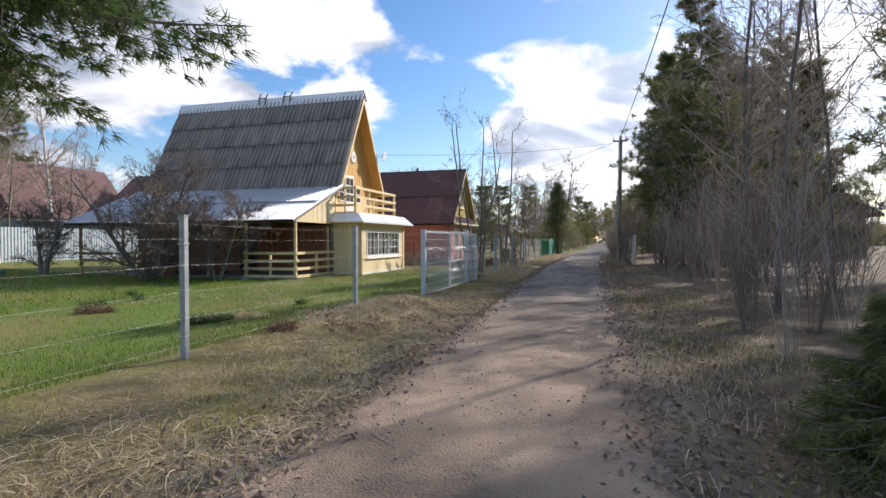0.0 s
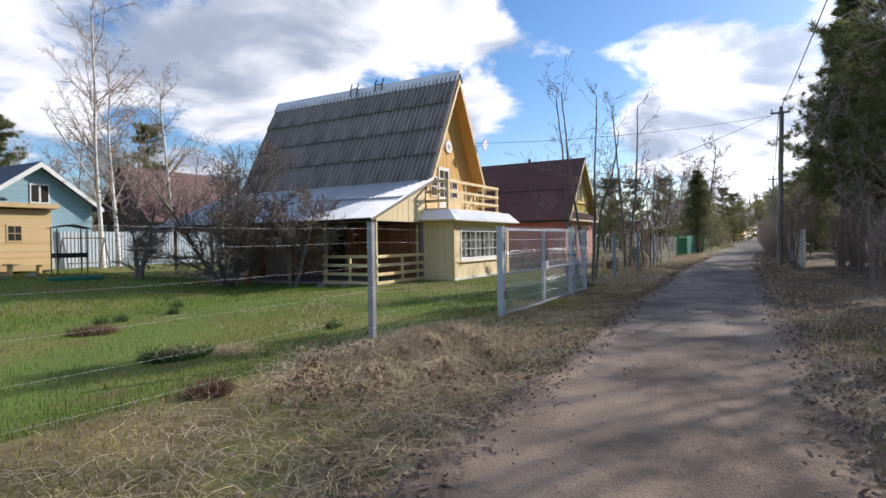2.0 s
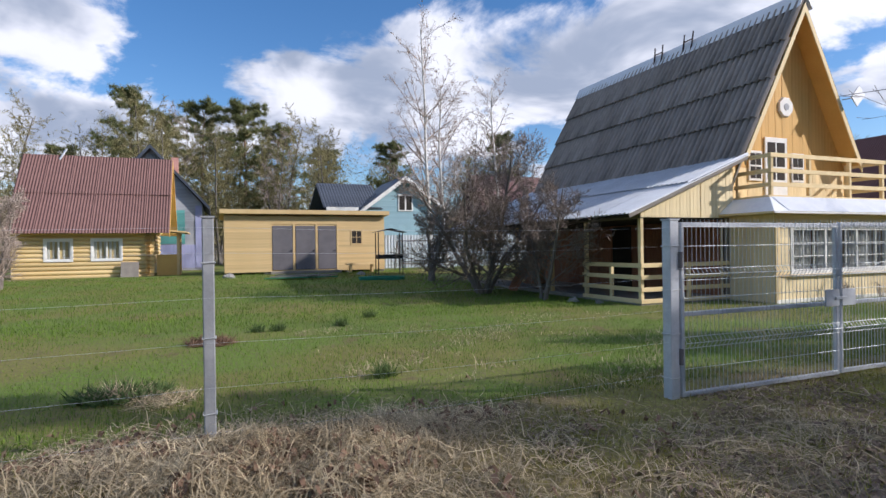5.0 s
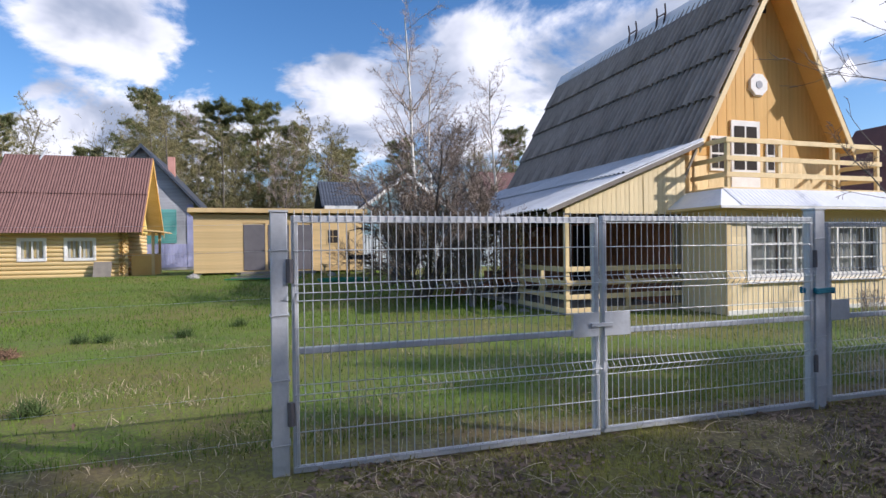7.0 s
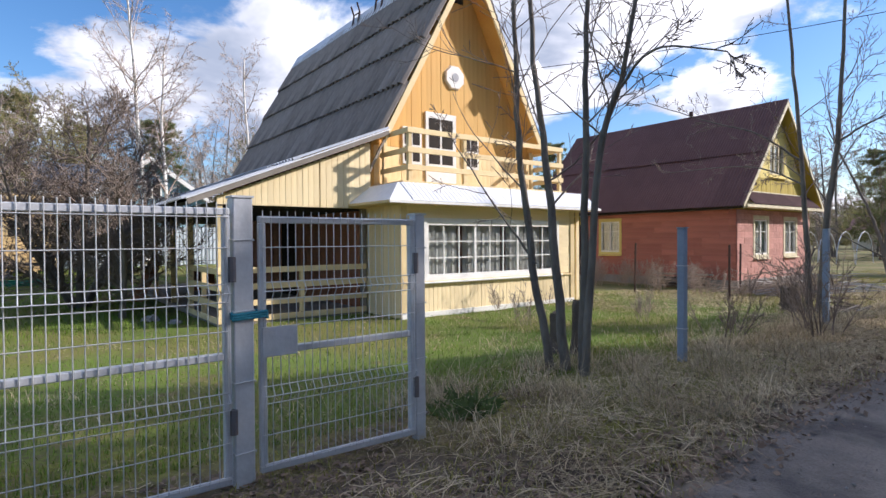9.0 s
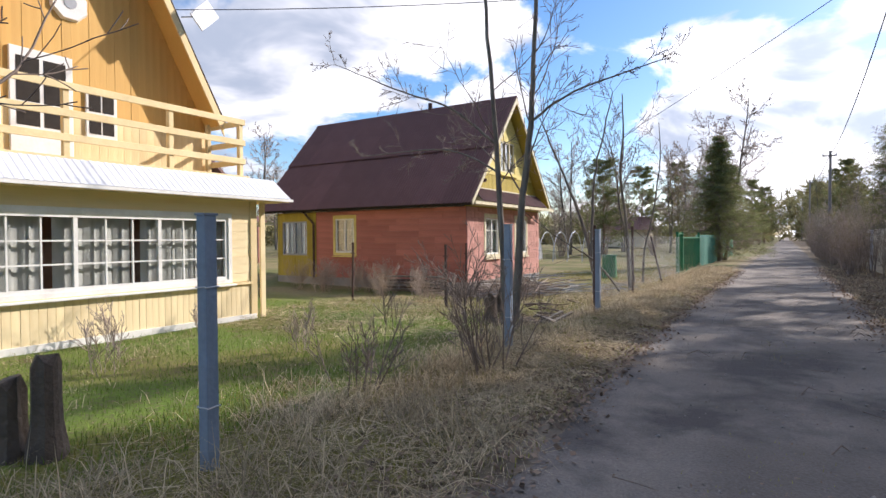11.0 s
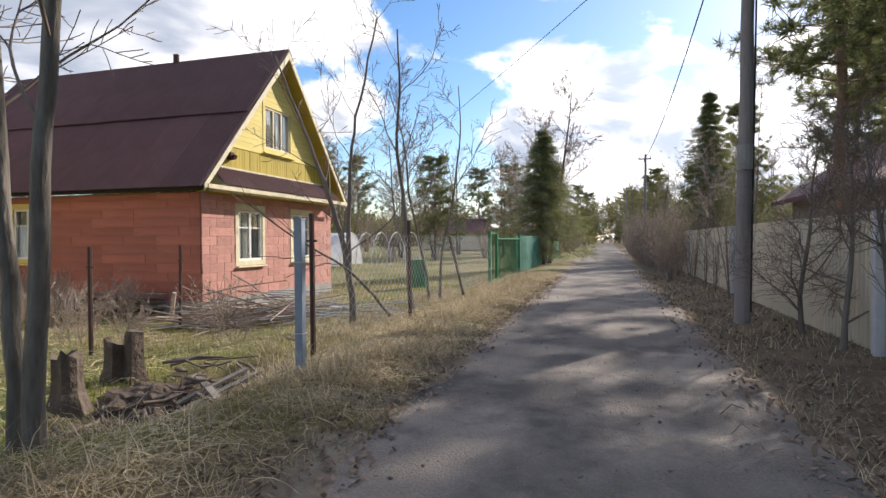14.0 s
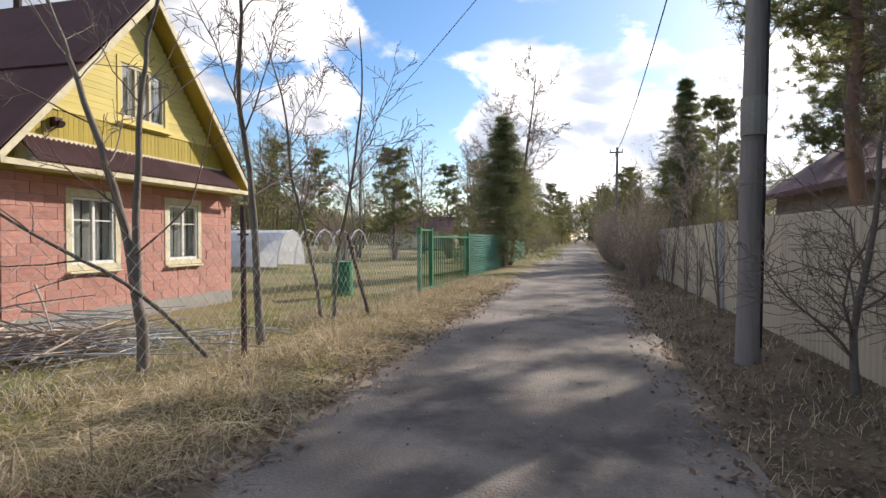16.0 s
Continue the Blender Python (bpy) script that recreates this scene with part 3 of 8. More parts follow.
def chain(points, radii, sides=8):
    """Vertices and faces of one tube along a line of points."""
    p = [Vector(q) for q in points]
    v, f = [], []
    side = None
    for i, q in enumerate(p):
        d = (p[min(i + 1, len(p) - 1)] - p[max(i - 1, 0)]).normalized()
        side = d.orthogonal() if side is None else side - d * side.dot(d)
        side.normalize()
        up = d.cross(side)
        v += [tuple(q + (side * math.cos(6.28319 * k / sides) + up * math.sin(6.28319 * k / sides)) * radii[i]) for k in range(sides)]
    for i in range(len(p) - 1):
        for k in range(sides):
            a, b = i * sides + k, i * sides + (k + 1) % sides
            f.append((a, b, b + sides, a + sides))
    return np.array(v), np.array(f)


def mesh_np(name, v, f):
    """A mesh from arrays; all faces have as many corners as f has columns."""
    me = bpy.data.meshes.new(name)
    v, f = np.asarray(v, np.float32), np.asarray(f, np.int32)
    n, k = f.shape
    me.vertices.add(len(v))
    me.vertices.foreach_set("co", v.ravel())
    me.loops.add(n * k)
    me.loops.foreach_set("vertex_index", f.ravel())
    me.polygons.add(n)
    me.polygons.foreach_set("loop_start", np.arange(n, dtype=np.int32) * k)
    me.update(calc_edges=True)
    return me


def place(src_mesh, name, parent, m, label=""):
    """A further object on a mesh that is already there."""
    ob = new(name, src_mesh)
    ob.parent = parent
    ob.matrix_parent_inverse = Matrix.Identity(4)
    ob.matrix_basis = m
    if label:
        ob["label"] = label
    return ob


# ---- ground and road ----


def smooth(a, b, v):
    v = np.clip((v - a) / (b - a), 0, 1)
    return v * v * (3 - 2 * v)


def wave(x, y):
    return 0.5 * np.sin(1.7 * x + 0.6 * y) * np.sin(0.9 * y - 0.4 * x + 1.3) + 0.3 * np.sin(3.9 * x - 2.1 * y) + 0.2 * np.sin(6.3 * y + 2.7 * x)


def road_mid(y):
    return 2.05 - 1.0 * smooth(-4, 30, y)


def road_half(y):
    return 1.12 + 0.27 * smooth(0, 28, y)


def height(x, y):
    """The lie of the land: a level road, a low bank beside it, a yard a little lower, a ditch by the red house."""
    x, y = np.asarray(x, float), np.asarray(y, float)
    off = np.abs(x - road_mid(y))
    side = smooth(1.2, 2.3, off)
    z = 0.02 * wave(x, y) * side
    left = 1 - smooth(-5.5, -2.0, x)
    z += left * (-0.16 - 0.16 * smooth(27, 32, y)) * (1 - smooth(12, 24, -x)) + 0.16 * smooth(20, 26, -x) * (1 - smooth(24, 34, y))
    z += 0.05 * np.exp(-((x + 1.3) / 0.7) ** 2) + (0.15 + 0.05 * np.sin(7.3 * x + 2.1 * y) * np.sin(6.1 * y - 3.3 * x)) * np.exp(-((x + 0.85) / 0.6) ** 2 - ((y - 8.0) / 1.25) ** 2)
    z -= 0.07 * np.exp(-((x + 1.4) / 0.6) ** 2) * smooth(9.6, 11.0, y) * (1 - smooth(17.0, 18.5, y))
    z += 0.05 * np.exp(-((x + 1.0) / 0.6) ** 2) * smooth(22, 27, y)
    z += 0.035 * np.sin(5.1 * y + 2.2 * x) * np.sin(3.3 * y - 4.7 * x) * smooth(1.0, 1.3, off) * (1 - smooth(1.5, 2.1, off))
    z -= 0.46 * np.exp(-((x + 2.4) / 0.5) ** 2 - ((y - 27.6) / 1.2) ** 2)
    z -= 0.10 * np.exp(-((x - road_mid(y) - 2.0) / 0.5) ** 2)
    return z


def build_ground():
    def axis(lo, hi, step, far):
        near = list(np.arange(lo, hi + 1e-6, step))
        out = []
        d = step
        c = hi
        while c < far:
            d *= 1.35
            c += d
            out.append(c)
        low = []
        d, c = step, lo
        while c > -far:
            d *= 1.35
            c -= d
            low.append(c)
        return np.array(low[::-1] + near + out)
    xs, ys = axis(-9, 7, 0.16, 1600), axis(-4, 46, 0.22, 1600)
    gx, gy = np.meshgrid(xs, ys)
    gz = height(gx, gy)
    gz = np.where((np.abs(gx) > 60) | (gy > 120) | (gy < -40), 0.0, gz)
    nx, ny = len(xs), len(ys)
    v = np.stack((gx, gy, gz), -1).reshape(-1, 3)
    i = (np.arange(ny - 1)[:, None] * nx + np.arange(nx - 1)[None]).ravel()
    f = np.stack((i, i + 1, i + nx + 1, i + nx), 1)
    g = link("ground", mesh_np("ground", v, f), M["ground"], None, "", True)
    tagged(g, "grassy plot ground with lawn, straw verge and leaf litter", "ground", kind="structure")


def build_road():
    ys = np.concatenate((np.arange(-6, 60, 0.25), np.arange(60, 420, 3.0)))
    us = np.linspace(-1, 1, 15)
    rows = []
    for y in ys:
        half = float(road_half(np.array(y))) + 0.05
        w0 = half + 0.13 * noise.noise((y * 0.9, 3.1, 0)) + 0.08 * noise.noise((y * 3.3, 1.7, 0))
        w1 = half + 0.13 * noise.noise((y * 0.8, 8.1, 0)) + 0.08 * noise.noise((y * 3.1, 5.7, 0))
        for u in us:
            x = float(road_mid(np.array(y))) + u * (w0 if u < 0 else w1)
            edge = max(0.0, abs(u) - 0.78) / 0.22
            rut = -0.022 * math.exp(-((abs(u) - 0.5) / 0.16) ** 2)
            rows.append((x, y, 0.03 + rut - 0.05 * edge ** 1.5 + 0.008 * noise.noise((x * 2.3, y * 2.3, 0.5))))
    n = len(us)
    f = [(r * n + c, r * n + c + 1, (r + 1) * n + c + 1, (r + 1) * n + c) for r in range(len(ys) - 1) for c in range(n - 1)]
    r = raw("road", rows, f, M["road"], None, "", True)
    tagged(r, "worn gravel lane with wheel tracks", "road", kind="structure")


build_ground()
build_road()

# ---- building helpers ----


def adopt(ob, parent):
    inv, up = Matrix.Identity(4), parent
    while up:
        inv = up.matrix_parent_inverse @ up.matrix_basis @ inv
        up = up.parent
    ob.parent, ob.matrix_parent_inverse = parent, inv.inverted()
    return ob


def piece(name, me, parent, m):
    """One more piece on a shared mesh, at the pose m in the world."""
    ob = new(name, me)
    adopt(ob, parent)
    ob.matrix_basis = m
    return ob


def unit_mesh(name, mat, chamfer=0.06):
    """A unit block, x and y and z from -0.5 to 0.5, with its +x face drawn in at the edges."""
    key = (name, mat.name)
    if key not in UNIT:
        bm = bmesh.new()
        bmesh.ops.create_cube(bm, size=1)
        me = bpy.data.meshes.new(name)
        bm.to_mesh(me)
        bm.free()
        me.materials.append(mat)
        UNIT[key] = me
    return UNIT[key]


UNIT = {}


class Face:
    """A wall face: u runs along it, n points out of it."""

    def __init__(self, axis, c, s):
        self.axis, self.c, self.s = axis, c, s

    def p(self, u, n, z):
        return (self.c + self.s * n, u, z) if self.axis == "x" else (u, self.c + self.s * n, z)

    def box(self, u0, u1, n0, n1, z0, z1, bm=None, bevel=0.0):
        a, b = self.p(u0, n0, z0), self.p(u1, n1, z1)
        return box(a[0], b[0], a[1], b[1], a[2], b[2], bm, bevel)

    def ring(self, u0, u1, z0, z1, w, n0, n1, top=None):
        """A rectangular frame of width w inside the given edges, as one closed mesh."""
        bm = bmesh.new()
        t = w if top is None else top
        loops = []
        for n in (n0, n1):
            loops.append([bm.verts.new(self.p(u, n, z)) for u, z in ((u0, z0), (u1, z0), (u1, z1), (u0, z1))])
            loops.append([bm.verts.new(self.p(u, n, z)) for u, z in ((u0 + w, z0 + w), (u1 - w, z0 + w), (u1 - w, z1 - t), (u0 + w, z1 - t))])
        for a, b in ((0, 1), (2, 3), (0, 2), (1, 3)):
            for i in range(4):
                j = (i + 1) % 4
                bm.faces.new((loops[a][i], loops[a][j], loops[b][j], loops[b][i]))
        bmesh.ops.recalc_face_normals(bm, faces=bm.faces)
        return bm

    def block(self, me, name, parent, u0, u1, n0, n1, z0, z1, tilt=0.0):
        a, b = Vector(self.p(u0, n0, z0)), Vector(self.p(u1, n1, z1))
        d = Vector([max(abs(k), 1e-4) for k in (b - a)])
        m = Matrix.Translation((a + b) / 2) @ Euler((tilt, 0, 0) if self.axis == "x" else (0, tilt, 0)).to_matrix().to_4x4() @ Matrix.Diagonal((*d, 1))
        return piece(name, me, parent, m)


def wall_with_holes(face, u0, u1, z0, z1, t, holes, mat, parent, label=""):
    """A wall of thickness t behind the face, with openings (u0, u1, z0, z1) through it."""
    bm = bmesh.new()
    us = sorted({u0, u1, *[h[0] for h in holes], *[h[1] for h in holes]})
    for a, b in zip(us, us[1:]):
        cuts = sorted((h[2], h[3]) for h in holes if h[0] <= a + 1e-6 and h[1] >= b - 1e-6)
        low = z0
        for c, d in cuts + [(z1, z1)]:
            if c - low > 1e-4:
                face.box(a, b, -t, 0, low, c, bm)
            low = d
    return part("wall", bm, mat, parent, label)


def window(face, u0, u1, z0, z1, cols, rows, parent, mat, curtain=None, casing=0.0, casing_mat=None, sill=0.0, sashes=1, top=0.0, label=""):
    """A framed window set in an opening: sashes with glazing bars, a pane for each light, casing, sill and curtain."""
    f, bar = 0.055, 0.022
    bars = []
    w = (u1 - u0 - f) / sashes
    lights = []
    for s in range(sashes):
        a = u0 + f + s * w
        b = a + w - f
        if s:
            bars.append((a - f, a, -0.06, 0.008, z0 + f, z1 - f))
        zt = z1 - f
        split = zt - top if top else None
        zr = [z0 + f + (zt - z0 - f) * k / rows for k in range(rows + 1)]
        if split:
            zr = [z0 + f, split, zt]
        ur = [a + (b - a) * k / cols for k in range(cols + 1)]
        for k in zr[1:-1]:
            bars.append((a, b, -0.05, -0.01, k - bar / 2, k + bar / 2))
        for k in ur[1:-1]:
            bars.append((k - bar / 2, k + bar / 2, -0.048, -0.008, z0 + f, zt))
        lights += [(p, q, r, t) for p, q in zip(ur, ur[1:]) for r, t in zip(zr, zr[1:])]
    win = part("window", face.ring(u0, u1, z0, z1, f, -0.07, 0.012), mat, parent, label or "painted wooden window frame with glazing bars")
    gb = unit_mesh("glazing_bar", mat)
    for q in bars:
        face.block(gb, "glazing_bar", win, *q)
    gm = unit_mesh("pane", M["glass"])
    for p, q, r, t in lights:
        g = face.block(gm, "pane", win, p, q, -0.034, -0.028, r, t)
        g.visible_shadow = False
    if curtain:
        n = int((u1 - u0) / 0.035)
        v, fc = [], []
        for k in range(n + 1):
            u = u0 + 0.04 + (u1 - u0 - 0.08) * k / n
            d = -0.13 + 0.022 * math.sin(k * 1.05) + 0.012 * math.sin(k * 2.7 + 1)
            v += [face.p(u, d, z0 + 0.03), face.p(u, d * 0.95, z1 - 0.03)]
            gap = math.sin(k * 6.283 / n * max(1, sashes) * 1.0) < -0.93
            if k and not gap:
                fc.append((2 * k - 2, 2 * k, 2 * k + 1, 2 * k - 1))
        raw("curtain", v, fc, curtain, win, "gathered pale curtain", True)
    if casing:
        c = casing
        part("casing", face.ring(u0 - c, u1 + c, z0 - c, z1 + c * 1.2, c, 0.0, 0.035, c * 1.2), casing_mat or mat, win, "painted casing boards")
    if sill:
        part("sill", face.box(u0 - 0.06 - sill, u1 + 0.06 + sill, 0.0, 0.11, z0 - 0.05 - casing, z0 - 0.012 - casing, bevel=0.008), casing_mat or mat, win)
    return win


def planks(face, parent, mat, u0, u1, z0, z1, w, n0=0.0, n1=0.022, upright=True, gap=0.0045, holes=(), top=None, name="plank", jitter=0.0):
    """Separate boards over a face; top(u): the upper end of an upright board."""
    me = unit_mesh(name, mat)
    rnd = random.Random(int(abs(u0 * 131 + z0 * 17 + z1 * 7 + 1000)))
    if upright:
        n = max(1, round((u1 - u0) / w))
        for k in range(n):
            a, b = u0 + (u1 - u0) * k / n + gap / 2, u0 + (u1 - u0) * (k + 1) / n - gap / 2
            hi = z1 if top is None else top((a + b) / 2)
            spans, lo = [], z0
            for h in sorted(holes, key=lambda h: h[2]):
                if h[0] < (a + b) / 2 < h[1]:
                    spans.append((lo, h[2]))
                    lo = h[3]
            spans.append((lo, hi))
            for c, d in spans:
                if d - c > 0.03:
                    face.block(me, name, parent, a, b, n0, n1 + rnd.uniform(-0.004, 0.004), c, d, rnd.uniform(-jitter, jitter))
    else:
        n = max(1, round((z1 - z0) / w))
        for k in range(n):
            c, d = z0 + (z1 - z0) * k / n + gap / 2, z0 + (z1 - z0) * (k + 1) / n - gap / 2
            lo, hi = (u0, u1) if top is None else top((c + d) / 2)
            spans, a = [], lo
            for h in sorted(holes, key=lambda h: h[0]):
                if h[2] < (c + d) / 2 < h[3]:
                    spans.append((a, h[0]))
                    a = h[1]
            spans.append((a, hi))
            for a, b in spans:
                if b - a > 0.03:
                    face.block(me, name, parent, a, b, n0, n1 + rnd.uniform(-0.004, 0.004), c, d, rnd.uniform(-jitter, jitter))


def corrugated(name, mat, w, l, pitch, amp, thick=0.008, trapezoid=False):
    """A profiled sheet, w wide in x and l long in y, lying in z = 0, centred."""
    n = max(2, round(w / pitch))
    v, f = [], []
    if trapezoid:
        prof = []
        for k in range(n):
            x = -w / 2 + w * k / n
            p = w / n
            prof += [(x, 0), (x + 0.35 * p, 0), (x + 0.5 * p, amp), (x + 0.85 * p, amp)]
        prof.append((w / 2, 0))
    elif amp > 0.08:
        prof = [(-w / 2 + w * k / (n * 6), amp * abs(math.sin(k * math.pi / 6)) ** 0.7) for k in range(n * 6 + 1)]
    else:
        prof = [(-w / 2 + w * k / (n * 4), amp * 0.5 * (1 - math.cos(k * math.pi / 2))) for k in range(n * 4 + 1)]
    for x, z in prof:
        v += [(x, -l / 2, z), (x, l / 2, z)]
    for k in range(len(prof) - 1):
        f.append((2 * k, 2 * k + 2, 2 * k + 3, 2 * k + 1))
    c = len(v)
    v += [(p[0], p[1], p[2] - thick) for p in v]
    for k in range(len(prof) - 1):
        f.append((c + 2 * k + 1, c + 2 * k + 3, c + 2 * k + 2, c + 2 * k))
        f.append((2 * k, c + 2 * k, c + 2 * k + 2, 2 * k + 2))
        f.append((2 * k + 1, 2 * k + 3, c + 2 * k + 3, c + 2 * k + 1))
    f.append((0, 1, c + 1, c))
    e = 2 * len(prof) - 2
    f.append((e, c + e, c + e + 1, e + 1))
    me = bpy.data.meshes.new(name)
    me.from_pydata(v, [], f)
    me.materials.append(mat)
    return me


def slope_pose(origin, across, down):
    """A pose whose x runs across a slope and whose y runs up it."""
    x, y = Vector(across).normalized(), -Vector(down).normalized()
    z = x.cross(y)
    m = Matrix((x, y, z)).transposed().to_4x4()
    m.translation = origin
    return m


def sheet_roof(parent, mat, ridge, eave, x0, x1, w, rows, pitch, amp, name="sheet", label="", under=None, lift=0.03, seed=1, trapezoid=False, axis="x", tilt=0.6):
    """One slope of a roof: a board deck with rows of lapped profiled sheets on it. ridge, eave: (y, z), or (x, z) with axis y."""
    rnd = random.Random(seed)

    def P(a, b, z):
        return Vector((a, b, z)) if axis == "x" else Vector((b, a, z))
    down = P(0, eave[0] - ridge[0], eave[1] - ridge[1])
    length = down.length
    d = down.normalized()
    across = P(1, 0, 0)
    if across.cross(-d).z < 0:
        across = -across
    nrm = across.cross(-d)
    bm = bmesh.new()
    quad = [P(x0, ridge[0], ridge[1]), P(x1, ridge[0], ridge[1]), P(x1, eave[0], eave[1]), P(x0, eave[0], eave[1])]
    top = [bm.verts.new(q) for q in quad]
    bot = [bm.verts.new(q - nrm * 0.05) for q in quad]
    bm.faces.new(top)
    bm.faces.new(bot[::-1])
    for i in range(4):
        j = (i + 1) % 4
        bm.faces.new((top[j], top[i], bot[i], bot[j]))
    bmesh.ops.recalc_face_normals(bm, faces=bm.faces)
    roof = part("roof", bm, under or mat, parent, label)
    cols = max(1, round((x1 - x0) / w))
    cw = (x1 - x0) / cols
    sl = length / rows
    me = corrugated(name, mat, cw + 0.05, sl + 0.14, pitch, amp, 0.02 if tilt > 1 else 0.008, trapezoid=trapezoid)
    for r in range(rows):
        for c in range(cols):
            o = P(x0 + cw * (c + 0.5), ridge[0], ridge[1]) + d * (sl * (r + 0.5) + 0.03) + nrm * (lift + 0.02 * (rows - r) + 0.005 * (c % 2))
            m = slope_pose(o, across, d) @ pose(0, 0, 0, rnd.uniform(-0.2, 0.2) - tilt, 0, rnd.uniform(-0.25, 0.25))
            piece(name, me, roof, m)
    return roof


# ---- yellow summer house ----


def yellow_house():
    H = thing("summer_house", "yellow wooden summer house with a steep grey slate roof", "house", at=(-13.5, 23.2, -0.2))
    RY, RZ, GX, FX = 23.2, 8.1, -8.95, -8.44
    SY, NY, EZ = 20.78, 25.62, 3.66
    slope = (RZ - EZ) / (RY - SY)
    BX = -18.9
    sheet_roof(H, M["slate"], (RY, RZ), (SY, EZ), BX, FX, 1.05, 4, 0.21, 0.1, label="steep weathered grey corrugated slate roof", under=M["orange"], seed=4, tilt=2.2)
    sheet_roof(H, M["slate"], (RY, RZ), (NY, EZ), BX, FX, 3.5, 1, 0.15, 0.045, label="steep grey slate roof slope", under=M["orange"], seed=5)
    for ys in ((SY, EZ), (NY, EZ)):
        bm = bmesh.new()
        c = [Vector((FX + 0.012, RY, RZ + 0.02)), Vector((FX + 0.012, ys[0], ys[1] + 0.02))]
        lo = Vector((0, 0, -0.26))
        q = [c[0], c[1], c[1] + lo, c[0] + lo]
        a = [bm.verts.new(k) for k in q]
        d = [bm.verts.new(k + Vector((0.03, 0, 0))) for k in q]
        bm.faces.new(a)
        bm.faces.new(d)
        for i in range(4):
            bm.faces.new((a[i], a[(i + 1) % 4], d[(i + 1) % 4], d[i]))
        bmesh.ops.recalc_face_normals(bm, faces=bm.faces)
        part("rake_board", bm, M["pale"], H, "pale yellow rake board")
    part("ridge_cap", prism([(RY - 0.28, RZ - 0.13), (RY, RZ + 0.37), (RY + 0.28, RZ - 0.13), (RY, RZ + 0.3)], "x", BX - 0.05, FX + 0.06), M["zinc"], H, "bright folded zinc ridge cap")
    # gable wall behind the eaves, boards behind the paint
    bm = prism([(SY - 0.05, 2.2), (NY + 0.05, 2.2), (NY + 0.05, EZ), (RY, RZ - 0.12), (SY - 0.05, EZ)], "x", GX - 0.12, GX)
    G = part("wall", bm, M["orange"], H, "ochre painted gable wall")
    planks(Face("x", GX, 1), G, M["pale"], SY + 0.02, NY - 0.02, 2.58, 3.46, 0.14, 0.0, 0.014, gap=0.0015)
    planks(Face("x", GX, 1), G, M["orange"], SY + 0.02, NY - 0.02, 3.47, RZ, 0.14, 0.0, 0.014, gap=0.0015, top=lambda u: RZ - 0.2 - abs(u - RY) * slope)
    bk = prism([(SY, -0.2), (NY, -0.2), (NY, EZ), (RY, RZ - 0.15), (SY, EZ)], "x", BX + 0.3, BX + 0.45)
    part("wall", bk, M["yellow"], H)
    part("wall", box(BX + 0.45, GX - 0.12, NY - 0.3, NY - 0.15, -0.2, 3.8), M["yellow"], H)
    # bay in front
    bx0, bx1, by0, by1, bz = GX, -7.34, 20.45, 25.45, 2.14
    F, S, N = Face("x", bx1, 1), Face("y", by0, -1), Face("y", by1, 1)
    hole = (21.05, 24.85, 0.62, 1.72)
    W = wall_with_holes(F, by0, by1, -0.2, bz, 0.12, [hole], M["yellow"], H, "pale yellow board wall of the bay")
    planks(F, W, M["yellow"], by0 + 0.02, by1 - 0.02, -0.1, 0.5, 0.105, 0.0, 0.02)
    planks(F, W, M["yellow"], by0 + 0.02, by1 - 0.02, 0.56, 2.1, 0.16, 0.0, 0.018, False, holes=[(hole[0] - 0.08, hole[1] + 0.08, hole[2] - 0.1, hole[3] + 0.1)])
    W2 = part("wall", box(bx0, bx1 - 0.12, by0, by0 + 0.12, -0.2, bz), M["yellow"], H, "yellow board side wall")
    planks(S, W2, M["yellow"], bx0 + 0.02, bx1 - 0.01, -0.15, 2.1, 0.14, 0.0, 0.016)
    part("wall", box(bx0, bx1 - 0.12, by1 - 0.12, by1, -0.2, bz), M["yellow"], H)
    part("floor", box(bx0, bx1 - 0.12, by0 + 0.12, by1 - 0.12, -0.1, -0.02), M["deck"], H)
    part("wall", box(bx0 - 0.1, bx0, by0, by1, -0.2, 2.2), M["brownwall"], H)
    window(F, *hole, 3, 3, H, M["white"], M["curtain"], 0.07, M["white"], 0.06, sashes=3, label="white three-part window with small lights")
    part("sill_board", F.box(by0 + 0.1, by1 - 0.1, 0.0, 0.06, 0.505, 0.55), M["pale"], H)
    part("skirting_board", F.box(by0, by1, 0.022, 0.05, -0.2, -0.06), M["white"], H, "whitewashed foot board")
    for y in (by0 + 0.05, by1 - 0.05):
        part("corner_post", box(bx1, bx1 + 0.045, y - 0.075, y + 0.075, -0.15, 2.12, bevel=0.008), M["pale"], H, "pale corner board")
    part("corner_post", box(bx1 - 0.06, bx1 - 0.02, by1 + 0.16, by1 + 0.28, -0.2, 2.1, bevel=0.008), M["yellow"], H)
    # canopy over the bay
    bm = bmesh.new()
    cy0, cy1 = 20.0, 26.1
    ring0 = [(-8.95, cy0, 2.12), (-7.0, cy0, 2.1), (-7.0, cy1, 2.1), (-8.95, cy1, 2.12)]
    ring1 = [(-8.95, 20.5, 2.5), (-7.5, 20.5, 2.5), (-7.5, 25.7, 2.5), (-8.95, 25.7, 2.5)]
    a, b = [bm.verts.new(p) for p in ring0], [bm.verts.new(p) for p in ring1]
    for i in range(3):
        bm.faces.new((a[i], a[i + 1], b[i + 1], b[i]))
    bm.faces.new(b)
    bm.faces.new(a[::-1])
    bm.faces.new((a[3], a[0], b[0], b[3]))
    bmesh.ops.recalc_face_normals(bm, faces=bm.faces)
    C = part("canopy", bm, M["zinc"], H, "bright tin canopy over the bay")
    d = Vector((0.5, 0, -0.4))
